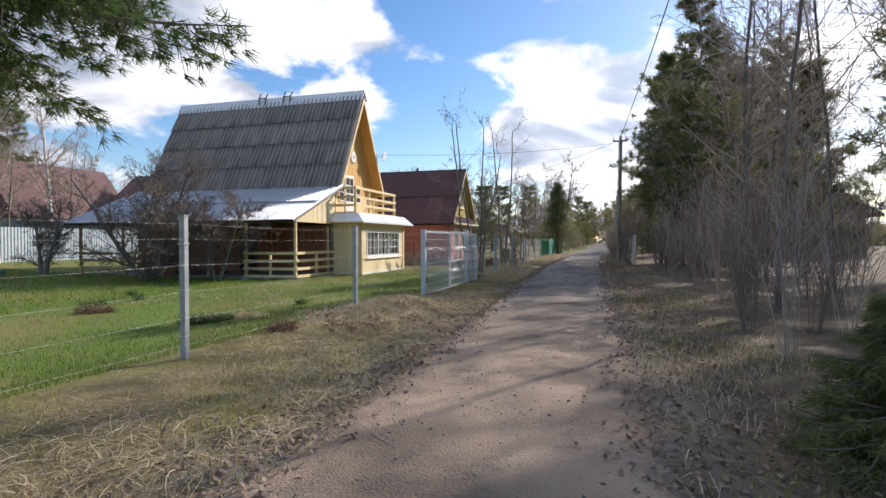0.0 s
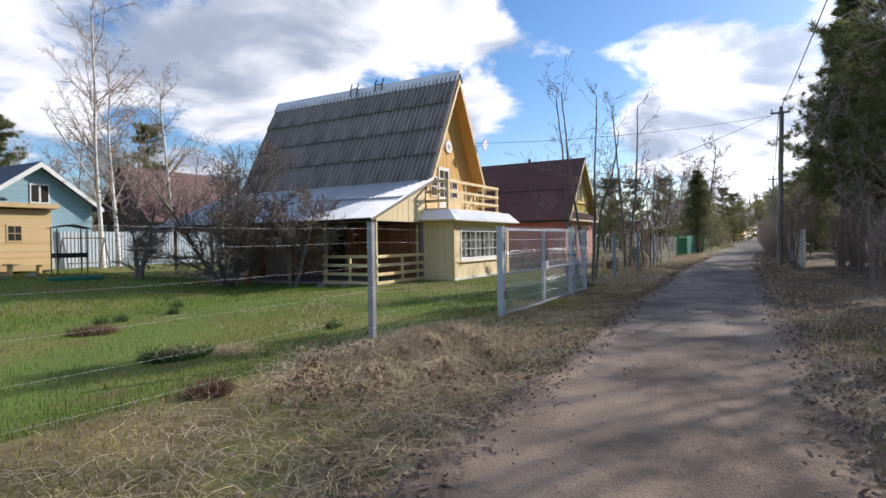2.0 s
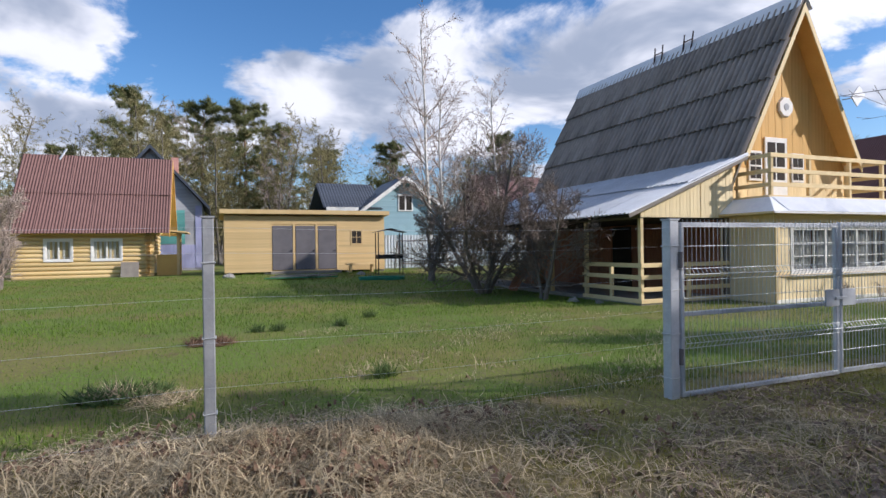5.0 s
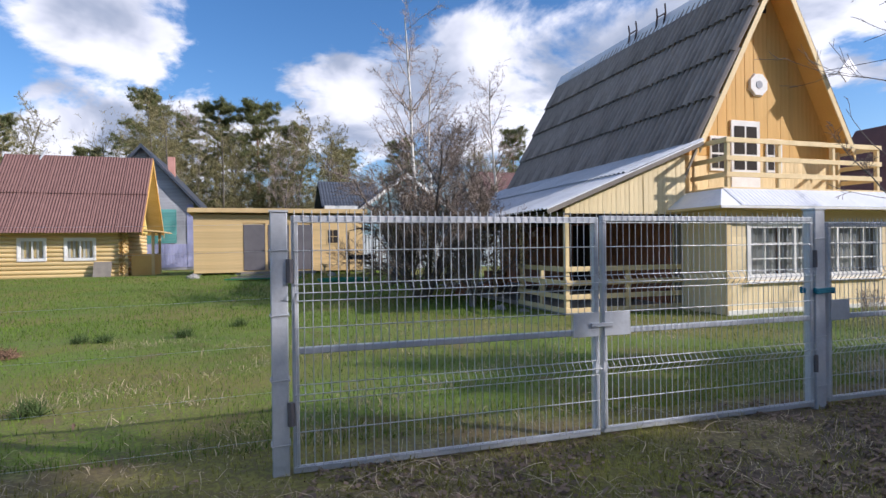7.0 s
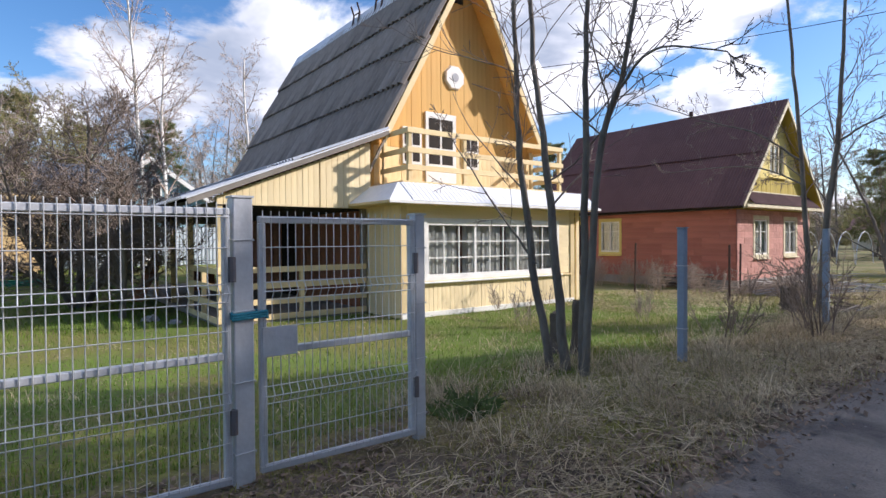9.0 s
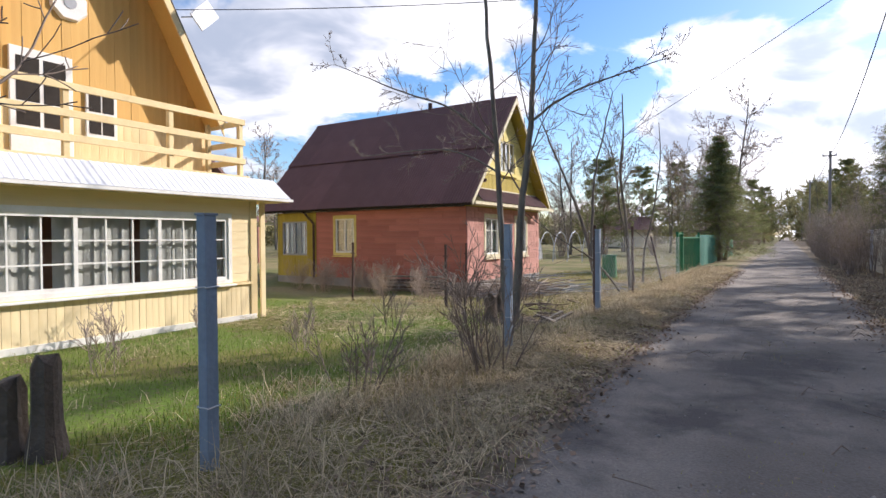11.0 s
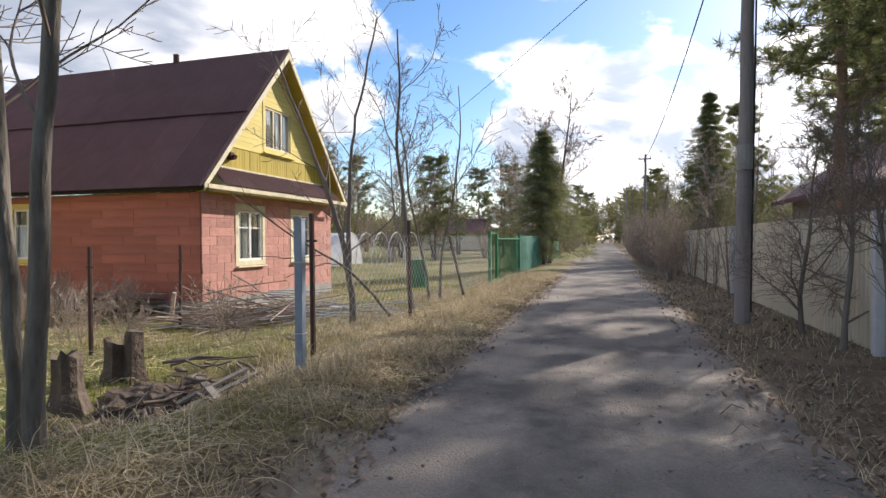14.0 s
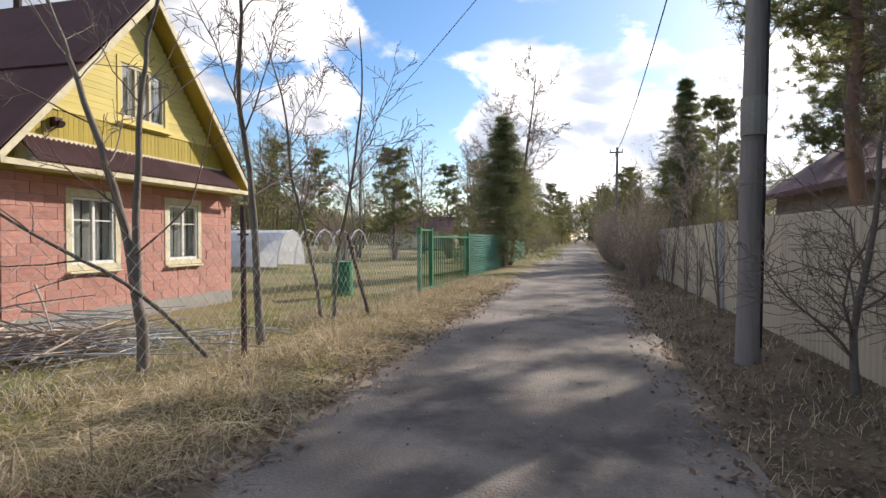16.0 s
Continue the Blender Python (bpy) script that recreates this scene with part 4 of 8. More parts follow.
    me = corrugated("sheet", M["zinc"], 1.1, 0.62, 0.11, 0.008, trapezoid=True)
    for k in range(5):
        m = slope_pose(Vector((-7.24, 20.6 + 1.1 * k + 0.5, 2.312)), (0, 1, 0), d)
        piece("sheet", me, C, m)
    part("fascia", beam((-6.99, cy0, 2.085), (-6.99, cy1, 2.085), 0.025, 0.05), M["white"], C, "thin white fascia")
    part("fascia", beam((-8.9, cy0 - 0.01, 2.085), (-7.0, cy0 - 0.01, 2.085), 0.025, 0.05), M["pale"], C)
    part("soffit", box(-8.94, -7.05, cy0 + 0.05, cy1 - 0.05, 2.05, 2.075), M["pale"], C)
    # balcony on the canopy
    B = part("balcony_floor", box(-8.95, -7.7, 20.75, 25.65, 2.5, 2.57), M["pale"], H, "pale board balcony floor")
    px, py0, py1 = -7.85, 21.0, 25.55
    for y in (py0, 22.45, 24.1, py1):
        part("balcony_post", box(px - 0.045, px + 0.045, y - 0.045, y + 0.045, 2.57, 3.68, bevel=0.008), M["pale"], H)
    for x, y in ((GX + 0.12, py0), (GX + 0.12, py1)):
        part("balcony_post", box(x - 0.045, x + 0.045, y - 0.045, y + 0.045, 2.57, 3.68, bevel=0.008), M["pale"], H)
    for z in (3.62, 3.22, 2.86):
        part("rail", box(px + 0.046, px + 0.072, py0 - 0.08, py1 + 0.08, z - 0.055, z + 0.055, bevel=0.005), M["pale"], H, "pale yellow balcony rail")
        for y in (py0 - 0.06, py1 + 0.06):
            part("rail", box(GX + 0.05, px + 0.045, y - 0.013, y + 0.013, z - 0.055, z + 0.055, bevel=0.005), M["pale"], H)
    part("strut", beam((GX + 0.3, 20.9, 3.55), (GX + 0.3, 20.35, 2.5), 0.05, 0.05), M["deck"], H)
    # door and side lights on the balcony
    g = Face("x", GX + 0.016, 1)
    D = part("balcony_door", g.box(22.15, 23.05, 0.0, 0.05, 2.6, 4.36, bevel=0.01), M["white"], H, "white glazed balcony door")
    dark = unit_mesh("pane", M["dark"])
    for i in range(2):
        for j in range(3):
            g.block(dark, "pane", D, 22.24 + 0.38 * i, 22.56 + 0.38 * i, 0.045, 0.056, 3.15 + 0.38 * j, 3.46 + 0.38 * j)
    for u in (21.52, 23.25):
        Wd = part("window", g.box(u, u + 0.52, 0.0, 0.045, 3.1, 3.95, bevel=0.01), M["white"], H, "white four-light side window")
        for i in range(2):
            for j in range(2):
                g.block(dark, "pane", Wd, u + 0.05 + 0.22 * i, u + 0.24 + 0.22 * i, 0.04, 0.052, 3.17 + 0.38 * j, 3.5 + 0.38 * j)
    # round vent light in the gable
    bm = bmesh.new()
    bmesh.ops.create_cone(bm, cap_ends=True, segments=8, radius1=0.31, radius2=0.28, depth=0.06, matrix=pose(GX + 0.045, 23.03, 5.28, 0, 90, 0) @ pose(0, 0, 0, 0, 0, 22.5))
    V = part("gable_light", bm, M["white"], H, "white octagonal light in the gable")
    bm = bmesh.new()
    bmesh.ops.create_cone(bm, cap_ends=True, segments=12, radius1=0.1, radius2=0.1, depth=0.03, matrix=pose(GX + 0.07, 23.03, 5.28, 0, 90, 0))
    part("pane", bm, M["greyboard"], V)
    part("gable_vent", box(GX + 0.015, GX + 0.03, 23.02, 23.32, 7.1, 7.45), M["dark"], H)
    # lean-to over the porch
    ly0, ly1, lz0, lz1, lx0 = 16.9, 20.85, 2.06, 3.66, -19.5
    # roof underside near black, the porch shade put into its colour
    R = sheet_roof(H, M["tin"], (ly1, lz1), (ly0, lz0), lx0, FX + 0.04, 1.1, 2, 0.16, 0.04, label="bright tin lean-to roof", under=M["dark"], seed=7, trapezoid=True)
    part("fascia", beam((FX + 0.06, ly0 - 0.03, lz0 - 0.02), (FX + 0.06, ly1, lz1 - 0.02), 0.028, 0.09), M["deck"], R, "weathered brown barge board")
    part("edge_strip", beam((FX + 0.065, ly0 - 0.05, lz0 + 0.04), (FX + 0.065, ly1, lz1 + 0.04), 0.05, 0.025), M["zinc"], R, "bent tin edge strip")
    L = Face("x", -8.6, 1)
    tz = lambda u: lz0 + (lz1 - lz0) * (u - ly0) / (ly1 - ly0) - 0.1
    LW = part("wall", prism([(17.4, 2.03), (20.5, 2.03), (20.5, tz(20.5)), (17.4, tz(17.4))], "x", -8.68, -8.6), M["yellow"], H, "yellow upright boards closing the lean-to end")
    planks(L, LW, M["yellow"], 17.4, 19.35, 2.03, 3, 0.115, 0.0, 0.02, top=tz)
    planks(L, LW, M["yellow"], 19.37, 20.5, 2.03, 3.5, 0.12, 0.003, 0.03, top=tz)
    part("deck", box(lx0 + 0.2, -8.6, 17.4, 20.4, -0.18, -0.06), M["deck"], H, "weathered porch deck")
    PW = part("wall", box(lx0 + 0.4, -9.0, 20.4, 20.52, -0.2, 3.4), M["brownwall"], H, "dark brown porch wall")
    planks(Face("y", 20.4, -1), PW, M["brownwall"], -12.3, -9.0, -0.06, 2.4, 0.15, 0.0, 0.02)
    planks(Face("y", 20.4, -1), PW, M["brownwall"], -17.5, -13.4, -0.06, 2.4, 0.15, 0.0, 0.02)
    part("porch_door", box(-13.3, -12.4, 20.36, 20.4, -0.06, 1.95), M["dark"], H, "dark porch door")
    part("wall", box(-9.05, -8.95, 20.4, 20.52, -0.2, 2.2), M["brownwall"], H)
    # ceiling near black too, shade in the colour
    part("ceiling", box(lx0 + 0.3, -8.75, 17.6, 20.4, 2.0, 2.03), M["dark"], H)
    posts = [-8.66, -10.85, -12.6, -14.8, -16.9, -19.2]
    for x in posts:
        part("porch_post", box(x - 0.05, x + 0.05, 17.41, 17.51, -0.2, 2.06, bevel=0.008), M["pale"] if x > -11 else M["pine"], H, "pale yellow porch post")
    part("porch_post", box(-8.7, -8.6, 20.3, 20.4, -0.2, 2.06, bevel=0.008), M["deck"], H)
    part("porch_beam", box(lx0 + 0.2, -8.6, 17.4, 17.52, 2.0, 2.08), M["deck"], H)
    for z in (0.83, 0.53, 0.23, -0.06):
        part("rail", box(-10.95, -8.56, 17.385, 17.41, z - 0.055, z + 0.055, bevel=0.004), M["pale"], H, "pale porch rail board")
        part("rail", box(-8.6, -8.575, 17.38, 20.4, z - 0.055, z + 0.055, bevel=0.004), M["pale"], H, "pale porch rail board")
    part("rail_post", box(-9.8, -9.72, 17.41, 17.49, -0.1, 0.86), M["pale"], H)
    part("rail_post", box(-8.68, -8.6, 18.95, 19.03, -0.1, 0.86), M["pale"], H)
    for z in (0.8, 0.5, 0.2):
        part("rail", box(-16.9, -14.2, 17.385, 17.41, z - 0.055, z + 0.055, bevel=0.004), M["pine"], H, "worn porch rail board")
        part("rail", box(-19.2, -17.4, 17.385, 17.41, z - 0.055, z + 0.055, bevel=0.004), M["pine"], H, "worn porch rail board")
    # roof ladder hooks on the ridge
    for x in (-13.9, -12.5):
        bm = bmesh.new()
        for s in (-0.16, 0.16):
            rod((x + s, RY - 0.25, RZ - 0.35), (x + s * 1.2, RY - 0.12, RZ + 0.36), 0.03, n=6, bm=bm)
            rod((x + s * 1.2, RY - 0.12, RZ + 0.36), (x + s * 1.2 + 0.26, RY - 0.35, RZ + 0.5), 0.026, n=6, bm=bm)
            rod((x + s, RY - 0.25, RZ - 0.35), (x + s, RY + 0.25, RZ + 0.2), 0.026, n=6, bm=bm)
        rod((x - 0.2, RY - 0.12, RZ + 0.36), (x + 0.2, RY - 0.12, RZ + 0.36), 0.024, n=6, bm=bm)
        part("ladder_hook", bm, M["rust"], H, "rusty roof ladder hook over the ridge")
    # flat aerial on the far eave
    bm = bmesh.new()
    rod((FX + 0.05, 24.7, 5.5), (FX + 0.3, 25.0, 5.55), 0.015, bm=bm)
    beam((FX + 0.3, 24.84, 5.4), (FX + 0.3, 25.2, 5.76), 0.03, 0.36, bm=bm, up=(0, -1, 1))
    part("aerial", bm, M["galv"], H, "grey square aerial on a bracket")
    part("downpipe", rod((-8.75, 20.38, -0.15), (-8.75, 20.38, 2.1), 0.035), M["rust"], H)
    return H


yellow_house()


def porch_clutter():
    p = thing("plank", "reddish plank leaning against the porch", "plank", at=(-14.0, 17.1, -0.15))
    part("board", beam((-14.2, 16.9, -0.15), (-13.75, 17.36, 1.05), 0.3, 0.03, up=(1, -1, 0)), M["brownwall"], p)
    tagged(part("wooden_chest", box(-16.4, -15.7, 18.6, 19.2, -0.06, 0.5, bevel=0.02), M["brownwall"]), "brown wooden chest on the porch deck", "chest")


porch_clutter()

# ---- red house ----


def red_house():
    H = thing("red_house", "faded red block cottage with a maroon roof and yellow gable", "house", at=(-11.5, 36.1, -0.35))
    X1, X0, Y0, Y1, RY, RZ, EZ = -7.05, -15.3, 33.17, 38.95, 36.06, 6.13, 2.42
    FXr = -6.68
    oy0, oy1 = 32.83, 39.29
    ez = EZ
    # south underside near black: eave shade put into the colour
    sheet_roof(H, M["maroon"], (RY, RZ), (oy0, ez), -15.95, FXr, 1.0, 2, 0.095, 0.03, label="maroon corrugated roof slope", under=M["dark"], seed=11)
    sheet_roof(H, M["maroon"], (RY, RZ), (oy1, ez), -15.95, FXr, 3.0, 1, 0.095, 0.03, label="maroon corrugated roof slope", under=M["olive"], seed=12)
    part("ridge_cap", prism([(RY - 0.2, RZ - 0.17), (RY, RZ + 0.1), (RY + 0.2, RZ - 0.17), (RY, RZ + 0.05)], "x", -16, FXr + 0.03), M["maroon"], H)
    sl = (RZ - ez) / (RY - oy0)
    for y in (oy0, oy1):
        bm = prism([(RY, RZ + 0.03), (y, ez + 0.03), (y, ez - 0.12), (RY, RZ - 0.16)], "x", FXr + 0.003, FXr + 0.03)
        part("rake_board", bm, M["cream"], H, "flaking cream rake board")
    part("chimney_pipe", rod((-10.2, RY, RZ), (-10.2, RY, RZ + 0.3), 0.08, n=10), M["rust"], H, "short dark flue pipe")
    F, S = Face("x", X1, 1), Face("y", Y0, -1)
    h1, h2 = (34.4, 35.34, 0.8, 2.0), (36.74, 37.68, 0.8, 2.0)
    W = wall_with_holes(F, Y0, Y1, -0.02, EZ - 0.1, 0.2, [h1, h2], M["mortar"], H, "faded red block front wall")
    part("plinth", box(X0, X1 + 0.03, Y0 - 0.03, Y1, -0.6, -0.02), M["plinth"], H, "grey concrete plinth")
    me = unit_mesh("block", M["brick"])
    rnd = random.Random(5)
    ch, n = 0.2, 12
    for r in range(n):
        z0 = -0.02 + r * ch
        u = Y0 + 0.01 - (0.24 if r % 2 else 0)
        while u < Y1 - 0.01:
            a, b = max(u, Y0 + 0.01), min(u + 0.48, Y1 - 0.01)
            u += 0.48
            spans = [(a, b)]
            for h in (h1, h2):
                if h[2] - 0.06 < z0 + ch / 2 < h[3] + 0.06:
                    out = []
                    for p, q in spans:
                        if q <= h[0] or p >= h[1]:
                            out.append((p, q))
                        else:
                            if p < h[0]:
                                out.append((p, h[0]))
                            if q > h[1]:
                                out.append((h[1], q))
                    spans = out
            for p, q in spans:
                if q - p > 0.04:
                    F.block(me, "block", W, p + 0.004, q - 0.004, 0.0, 0.02 + rnd.uniform(-0.006, 0.006), z0 + 0.004, min(z0 + ch - 0.004, EZ - 0.12))
    hs = (-12.36, -11.5, 0.86, 2.05)
    hp = (-15.05, -13.75, 0.75, 2.0)
    W2 = wall_with_holes(S, -13.3, X1, -0.02, EZ - 0.1, 0.2, [hs], M["mortar"], H, "red-brown boarded side wall")
    ms = unit_mesh("siding", M["redside"])
    for r in range(n):
        z0 = -0.02 + r * ch
        u = -13.3
        while u < X1 - 0.02:
            step = rnd.choice((0.9, 1.2, 1.5))
            a, b = u, min(u + step, X1)
            u = b
            if hs[2] - 0.1 < z0 + ch / 2 < hs[3] + 0.1 and b > hs[0] and a < hs[1]:
                if a < hs[0]:
                    S.block(ms, "siding", W2, a + 0.003, hs[0], 0.0, 0.018 + rnd.uniform(-0.004, 0.004), z0 + 0.005, z0 + ch - 0.005)
                if b > hs[1]:
                    S.block(ms, "siding", W2, hs[1], b - 0.003, 0.0, 0.018 + rnd.uniform(-0.004, 0.004), z0 + 0.005, z0 + ch - 0.005)
                continue
            S.block(ms, "siding", W2, a + 0.003, b - 0.003, 0.0, 0.018 + rnd.uniform(-0.004, 0.004), z0 + 0.005, min(z0 + ch - 0.005, EZ - 0.11))
    W3 = wall_with_holes(S, X0, -13.3, -0.1, EZ - 0.1, 0.15, [hp], M["olive"], H, "yellow boarded porch wall")
    planks(S, W3, M["olive"], X0, -13.3, -0.1, 2.3, 0.13, 0.0, 0.02, holes=[hp])
    part("wall", box(X0, X1 - 0.2, Y1 - 0.2, Y1, -0.02, EZ), M["brick"], H)
    part("wall", box(X0, X0 + 0.2, Y0 + 0.2, Y1 - 0.2, -0.02, EZ), M["brick"], H)
    part("floor", box(X0 + 0.2, X1 - 0.2, Y0 + 0.2, Y1 - 0.2, -0.02, 0.04), M["deck"], H)
    part("ceiling", box(X0 + 0.2, X1 - 0.2, Y0 + 0.2, Y1 - 0.2, 2.3, 2.36), M["white"], H)
    for h in (h1, h2):
        window(F, *h, 1, 2, H, M["white"], M["curtain"], 0.11, M["cream"], 0.04, sashes=2, top=0.36, label="white double window with flaking cream casing")
    window(S, *hs, 1, 2, H, M["white"], M["curtain"], 0.1, M["lemon"], 0.03, sashes=2, top=0.34, label="white window with yellow casing")
    window(S, *hp, 2, 2, H, M["greyboard"], M["curtain"], 0.05, M["olive"], 0.0, sashes=2, label="weathered porch window")
    # gable
    ha = (35.5, 36.66, 3.6, 4.66)
    GXr = X1
    G = part("wall", prism([(Y0, EZ - 0.1), (Y1, EZ - 0.1), (Y1, ez + 0.3), (ha[1], RZ - 0.2 - (ha[1] - RY) * sl), (ha[1], ha[2]), (ha[0], ha[2]), (ha[0], RZ - 0.2 - (RY - ha[0]) * sl), (Y0, ez + 0.3)], "x", GXr - 0.1, GXr), M["olive"], H, "olive yellow boarded gable")
    part("wall", prism([(ha[0], ha[3]), (ha[1], ha[3]), (ha[1], RZ - 0.2 - (ha[1] - RY) * sl), (RY, RZ - 0.2), (ha[0], RZ - 0.2 - (RY - ha[0]) * sl)], "x", GXr - 0.1, GXr), M["lemon"], H)
    Fg = Face("x", GXr, 1)
    planks(Fg, G, M["olive"], Y0 + 0.1, Y1 - 0.1, 2.9, 3.42, 0.1, 0.0, 0.025, top=lambda u: min(3.45, RZ - 0.28 - abs(u - RY) * sl))
    edge = lambda z: (RY - (RZ - 0.25 - z) / sl, RY + (RZ - 0.25 - z) / sl)
    planks(Fg, G, M["lemon"], Y0, Y1, 3.5, 5.9, 0.12, 0.0, 0.022, False, holes=[(ha[0] - 0.08, ha[1] + 0.08, ha[2] - 0.1, ha[3] + 0.1)], top=edge)
    part("band_board", Fg.box(edge(3.47)[0], edge(3.47)[1], 0.0, 0.04, 3.43, 3.5), M["lemon"], H)
    window(Fg, *ha, 1, 1, H, M["cream"], M["curtain"], 0.09, M["lemon"], 0.05, sashes=3, label="three-light attic window with yellow casing")
    # skirt roof across the front
    bm = prism([(X1, 2.88), (-6.58, 2.44), (-6.58, 2.38), (X1, 2.36)], "y", 33.42, 38.7)
    K = part("skirt_roof", bm, M["cream"], H, "narrow maroon skirt roof over the front windows")
    me2 = corrugated("sheet", M["maroon"], 1.05, 0.66, 0.095, 0.03)
    dn = Vector((0.47, 0, -0.46))
    for k in range(5):
        piece("sheet", me2, K, slope_pose(Vector((-6.81, 33.97 + 1.045 * k, 2.70)), (0, 1, 0), dn))
    part("fascia", beam((-6.56, oy0, 2.4), (-6.56, oy1, 2.4), 0.03, 0.09), M["cream"], K, "cream fascia strip")
    part("flashing_board", Fg.box(edge(2.93)[0] + 0.1, edge(2.93)[1] - 0.1, 0.0, 0.05, 2.89, 2.95), M["cream"], H)
    # near-black strip along the south eave, shade put into its colour
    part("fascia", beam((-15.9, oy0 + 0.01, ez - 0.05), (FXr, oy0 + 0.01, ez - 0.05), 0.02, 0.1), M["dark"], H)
    bm = box(X1 + 0.01, X1 + 0.13, 34.02, 34.16, 3.12, 3.28)
    rod((X1 + 0.13, 34.09, 3.2), (X1 + 0.2, 34.09, 3.16), 0.045, 0.06, 10, bm)
    part("wall_lamp", bm, M["rust"], H, "small dark wall lamp on the gable")
    bm = rod((-13.35, Y0 - 0.1, -0.1), (-13.35, Y0 - 0.1, 1.9), 0.04)
    rod((-13.35, Y0 - 0.1, 1.9), (-13.65, oy0 + 0.02, 2.35), 0.04, bm=bm)
    part("downpipe", bm, M["rust"], H, "dark downpipe at the porch corner")
    return H


red_house()

# ---- street fence and gate ----
FXL = -1.5


def gz(x, y):
    return float(height(np.array(x), np.array(y)))


def square_post(y, h, w, mat, label, x=FXL, ties=3, group="fence posts"):
    z = gz(x, y) - 0.05
    p = thing("fence_post", label, "post", group, at=(x, y, z))
    part("shaft", box(x - w / 2, x + w / 2, y - w / 2, y + w / 2, z, h, bevel=0.006), mat, p)
    part("cap", box(x - w / 2 - 0.006, x + w / 2 + 0.006, y - w / 2 - 0.006, y + w / 2 + 0.006, h, h + 0.012), mat, p)
    for k in range(ties):
        zz = z + (h - z) * (k + 0.6) / (ties + 0.2)
        bm = bmesh.new()
        for a, b in (((-1, -1), (1, -1)), ((1, -1), (1, 1)), ((1, 1), (-1, 1)), ((-1, 1), (-1, -1))):
            r = w / 2 + 0.004
            rod((x + a[0] * r, y + a[1] * r, zz), (x + b[0] * r, y + b[1] * r, zz + 0.006), 0.004, n=5, bm=bm)
        part("wire_tie", bm, M["wire"], p)
    return p


# these two posts take the steel with shade in its colour
square_post(3.66, 1.56, 0.07, M["shadedsteel"], "grey galvanised square fence post with wire ties", x=-1.58)
square_post(7.67, 1.54, 0.07, M["shadedsteel"], "grey galvanised square fence post with wire ties")
for y, h in ((20.28, 1.465), (24.23, 1.48), (27.84, 1.46)):
    square_post(y, h, 0.078, M["bluepost"], "blue-grey painted square fence post", ties=2)


def strand_wires():
    w = thing("wire_fence", "thin slack strands of galvanised fence wire", "fence", at=(FXL, 3.66, 0))
    for z in (0.2, 0.48, 0.76, 1.04, 1.32, 1.48):
        for a, b in (((-1.62, -4.0), (-1.58, 3.66)), ((-1.58, 3.66), (FXL, 7.67)), ((FXL, 7.67), (FXL - 0.03, 11.4))):
            n = 6
            f = lambda s: (a[0] + (b[0] - a[0]) * s + 0.04, a[1] + (b[1] - a[1]) * s, z - 0.09 * s * (1 - s))
            link("strand", mesh_np("strand", *chain([f(k / n) for k in range(n + 1)], [0.0009] * (n + 1), 4)), M["galv"], w)


strand_wires()


def gate_leaf(y0, y1, z0, z1, name, label, latch=None):
    """A leaf of steel tube with a folded wire panel, a mid rail and hinges."""
    x = FXL + 0.03
    L = thing(name, label, "gate", "street gate", at=(x, y0, 0.0))
    t = 0.04
    for a, b, c, d, nm in ((y0, y1, z0, z0 + t, "bottom_rail"), (y0, y1, z1 - t, z1, "top_rail"), (y0 + t, y1 - t, 0.70, 0.70 + t, "middle_rail"), (y0, y0 + t, z0 + t, z1 - t, "stile"), (y1 - t, y1, z0 + t, z1 - t, "stile")):
        part(nm, box(x - t / 2, x + t / 2, a, b, c, d, bevel=0.005), M["galv"], L)
    # folded panel: upright wires with two kinks, paired cross wires
    xs = x + 0.026
    n = round((y1 - y0) / 0.052)
    prof = [(0, z0 + 0.03), (0, 0.42), (0.035, 0.47), (0, 0.52), (0, 1.02), (0.035, 1.07), (0, 1.12), (0, z1 + 0.03)]
    segs = []
    for k in range(n + 1):
        y = y0 + 0.02 + (y1 - y0 - 0.04) * k / n
        for p, q in zip(prof, prof[1:]):
            segs.append(((xs + p[0], y, p[1]), (xs + q[0], y, q[1]), 0.0031, 0.0031))
    for z, dx in ((z0 + 0.05, 0), (0.24, 0), (0.42, 0), (0.47, 0.035), (0.52, 0), (0.86, 0), (1.02, 0), (1.07, 0.035), (1.12, 0), (1.32, 0), (1.49, 0)):
        segs.append(((xs + dx + 0.004, y0 + 0.01, z), (xs + dx + 0.004, y1 - 0.01, z), 0.0033, 0.0033))
    v, f = tubes(segs, 4)
    link("wire_panel", mesh_np("wire_panel", v, f), M["wire"], L, "welded wire panel with folded ribs")
    return L


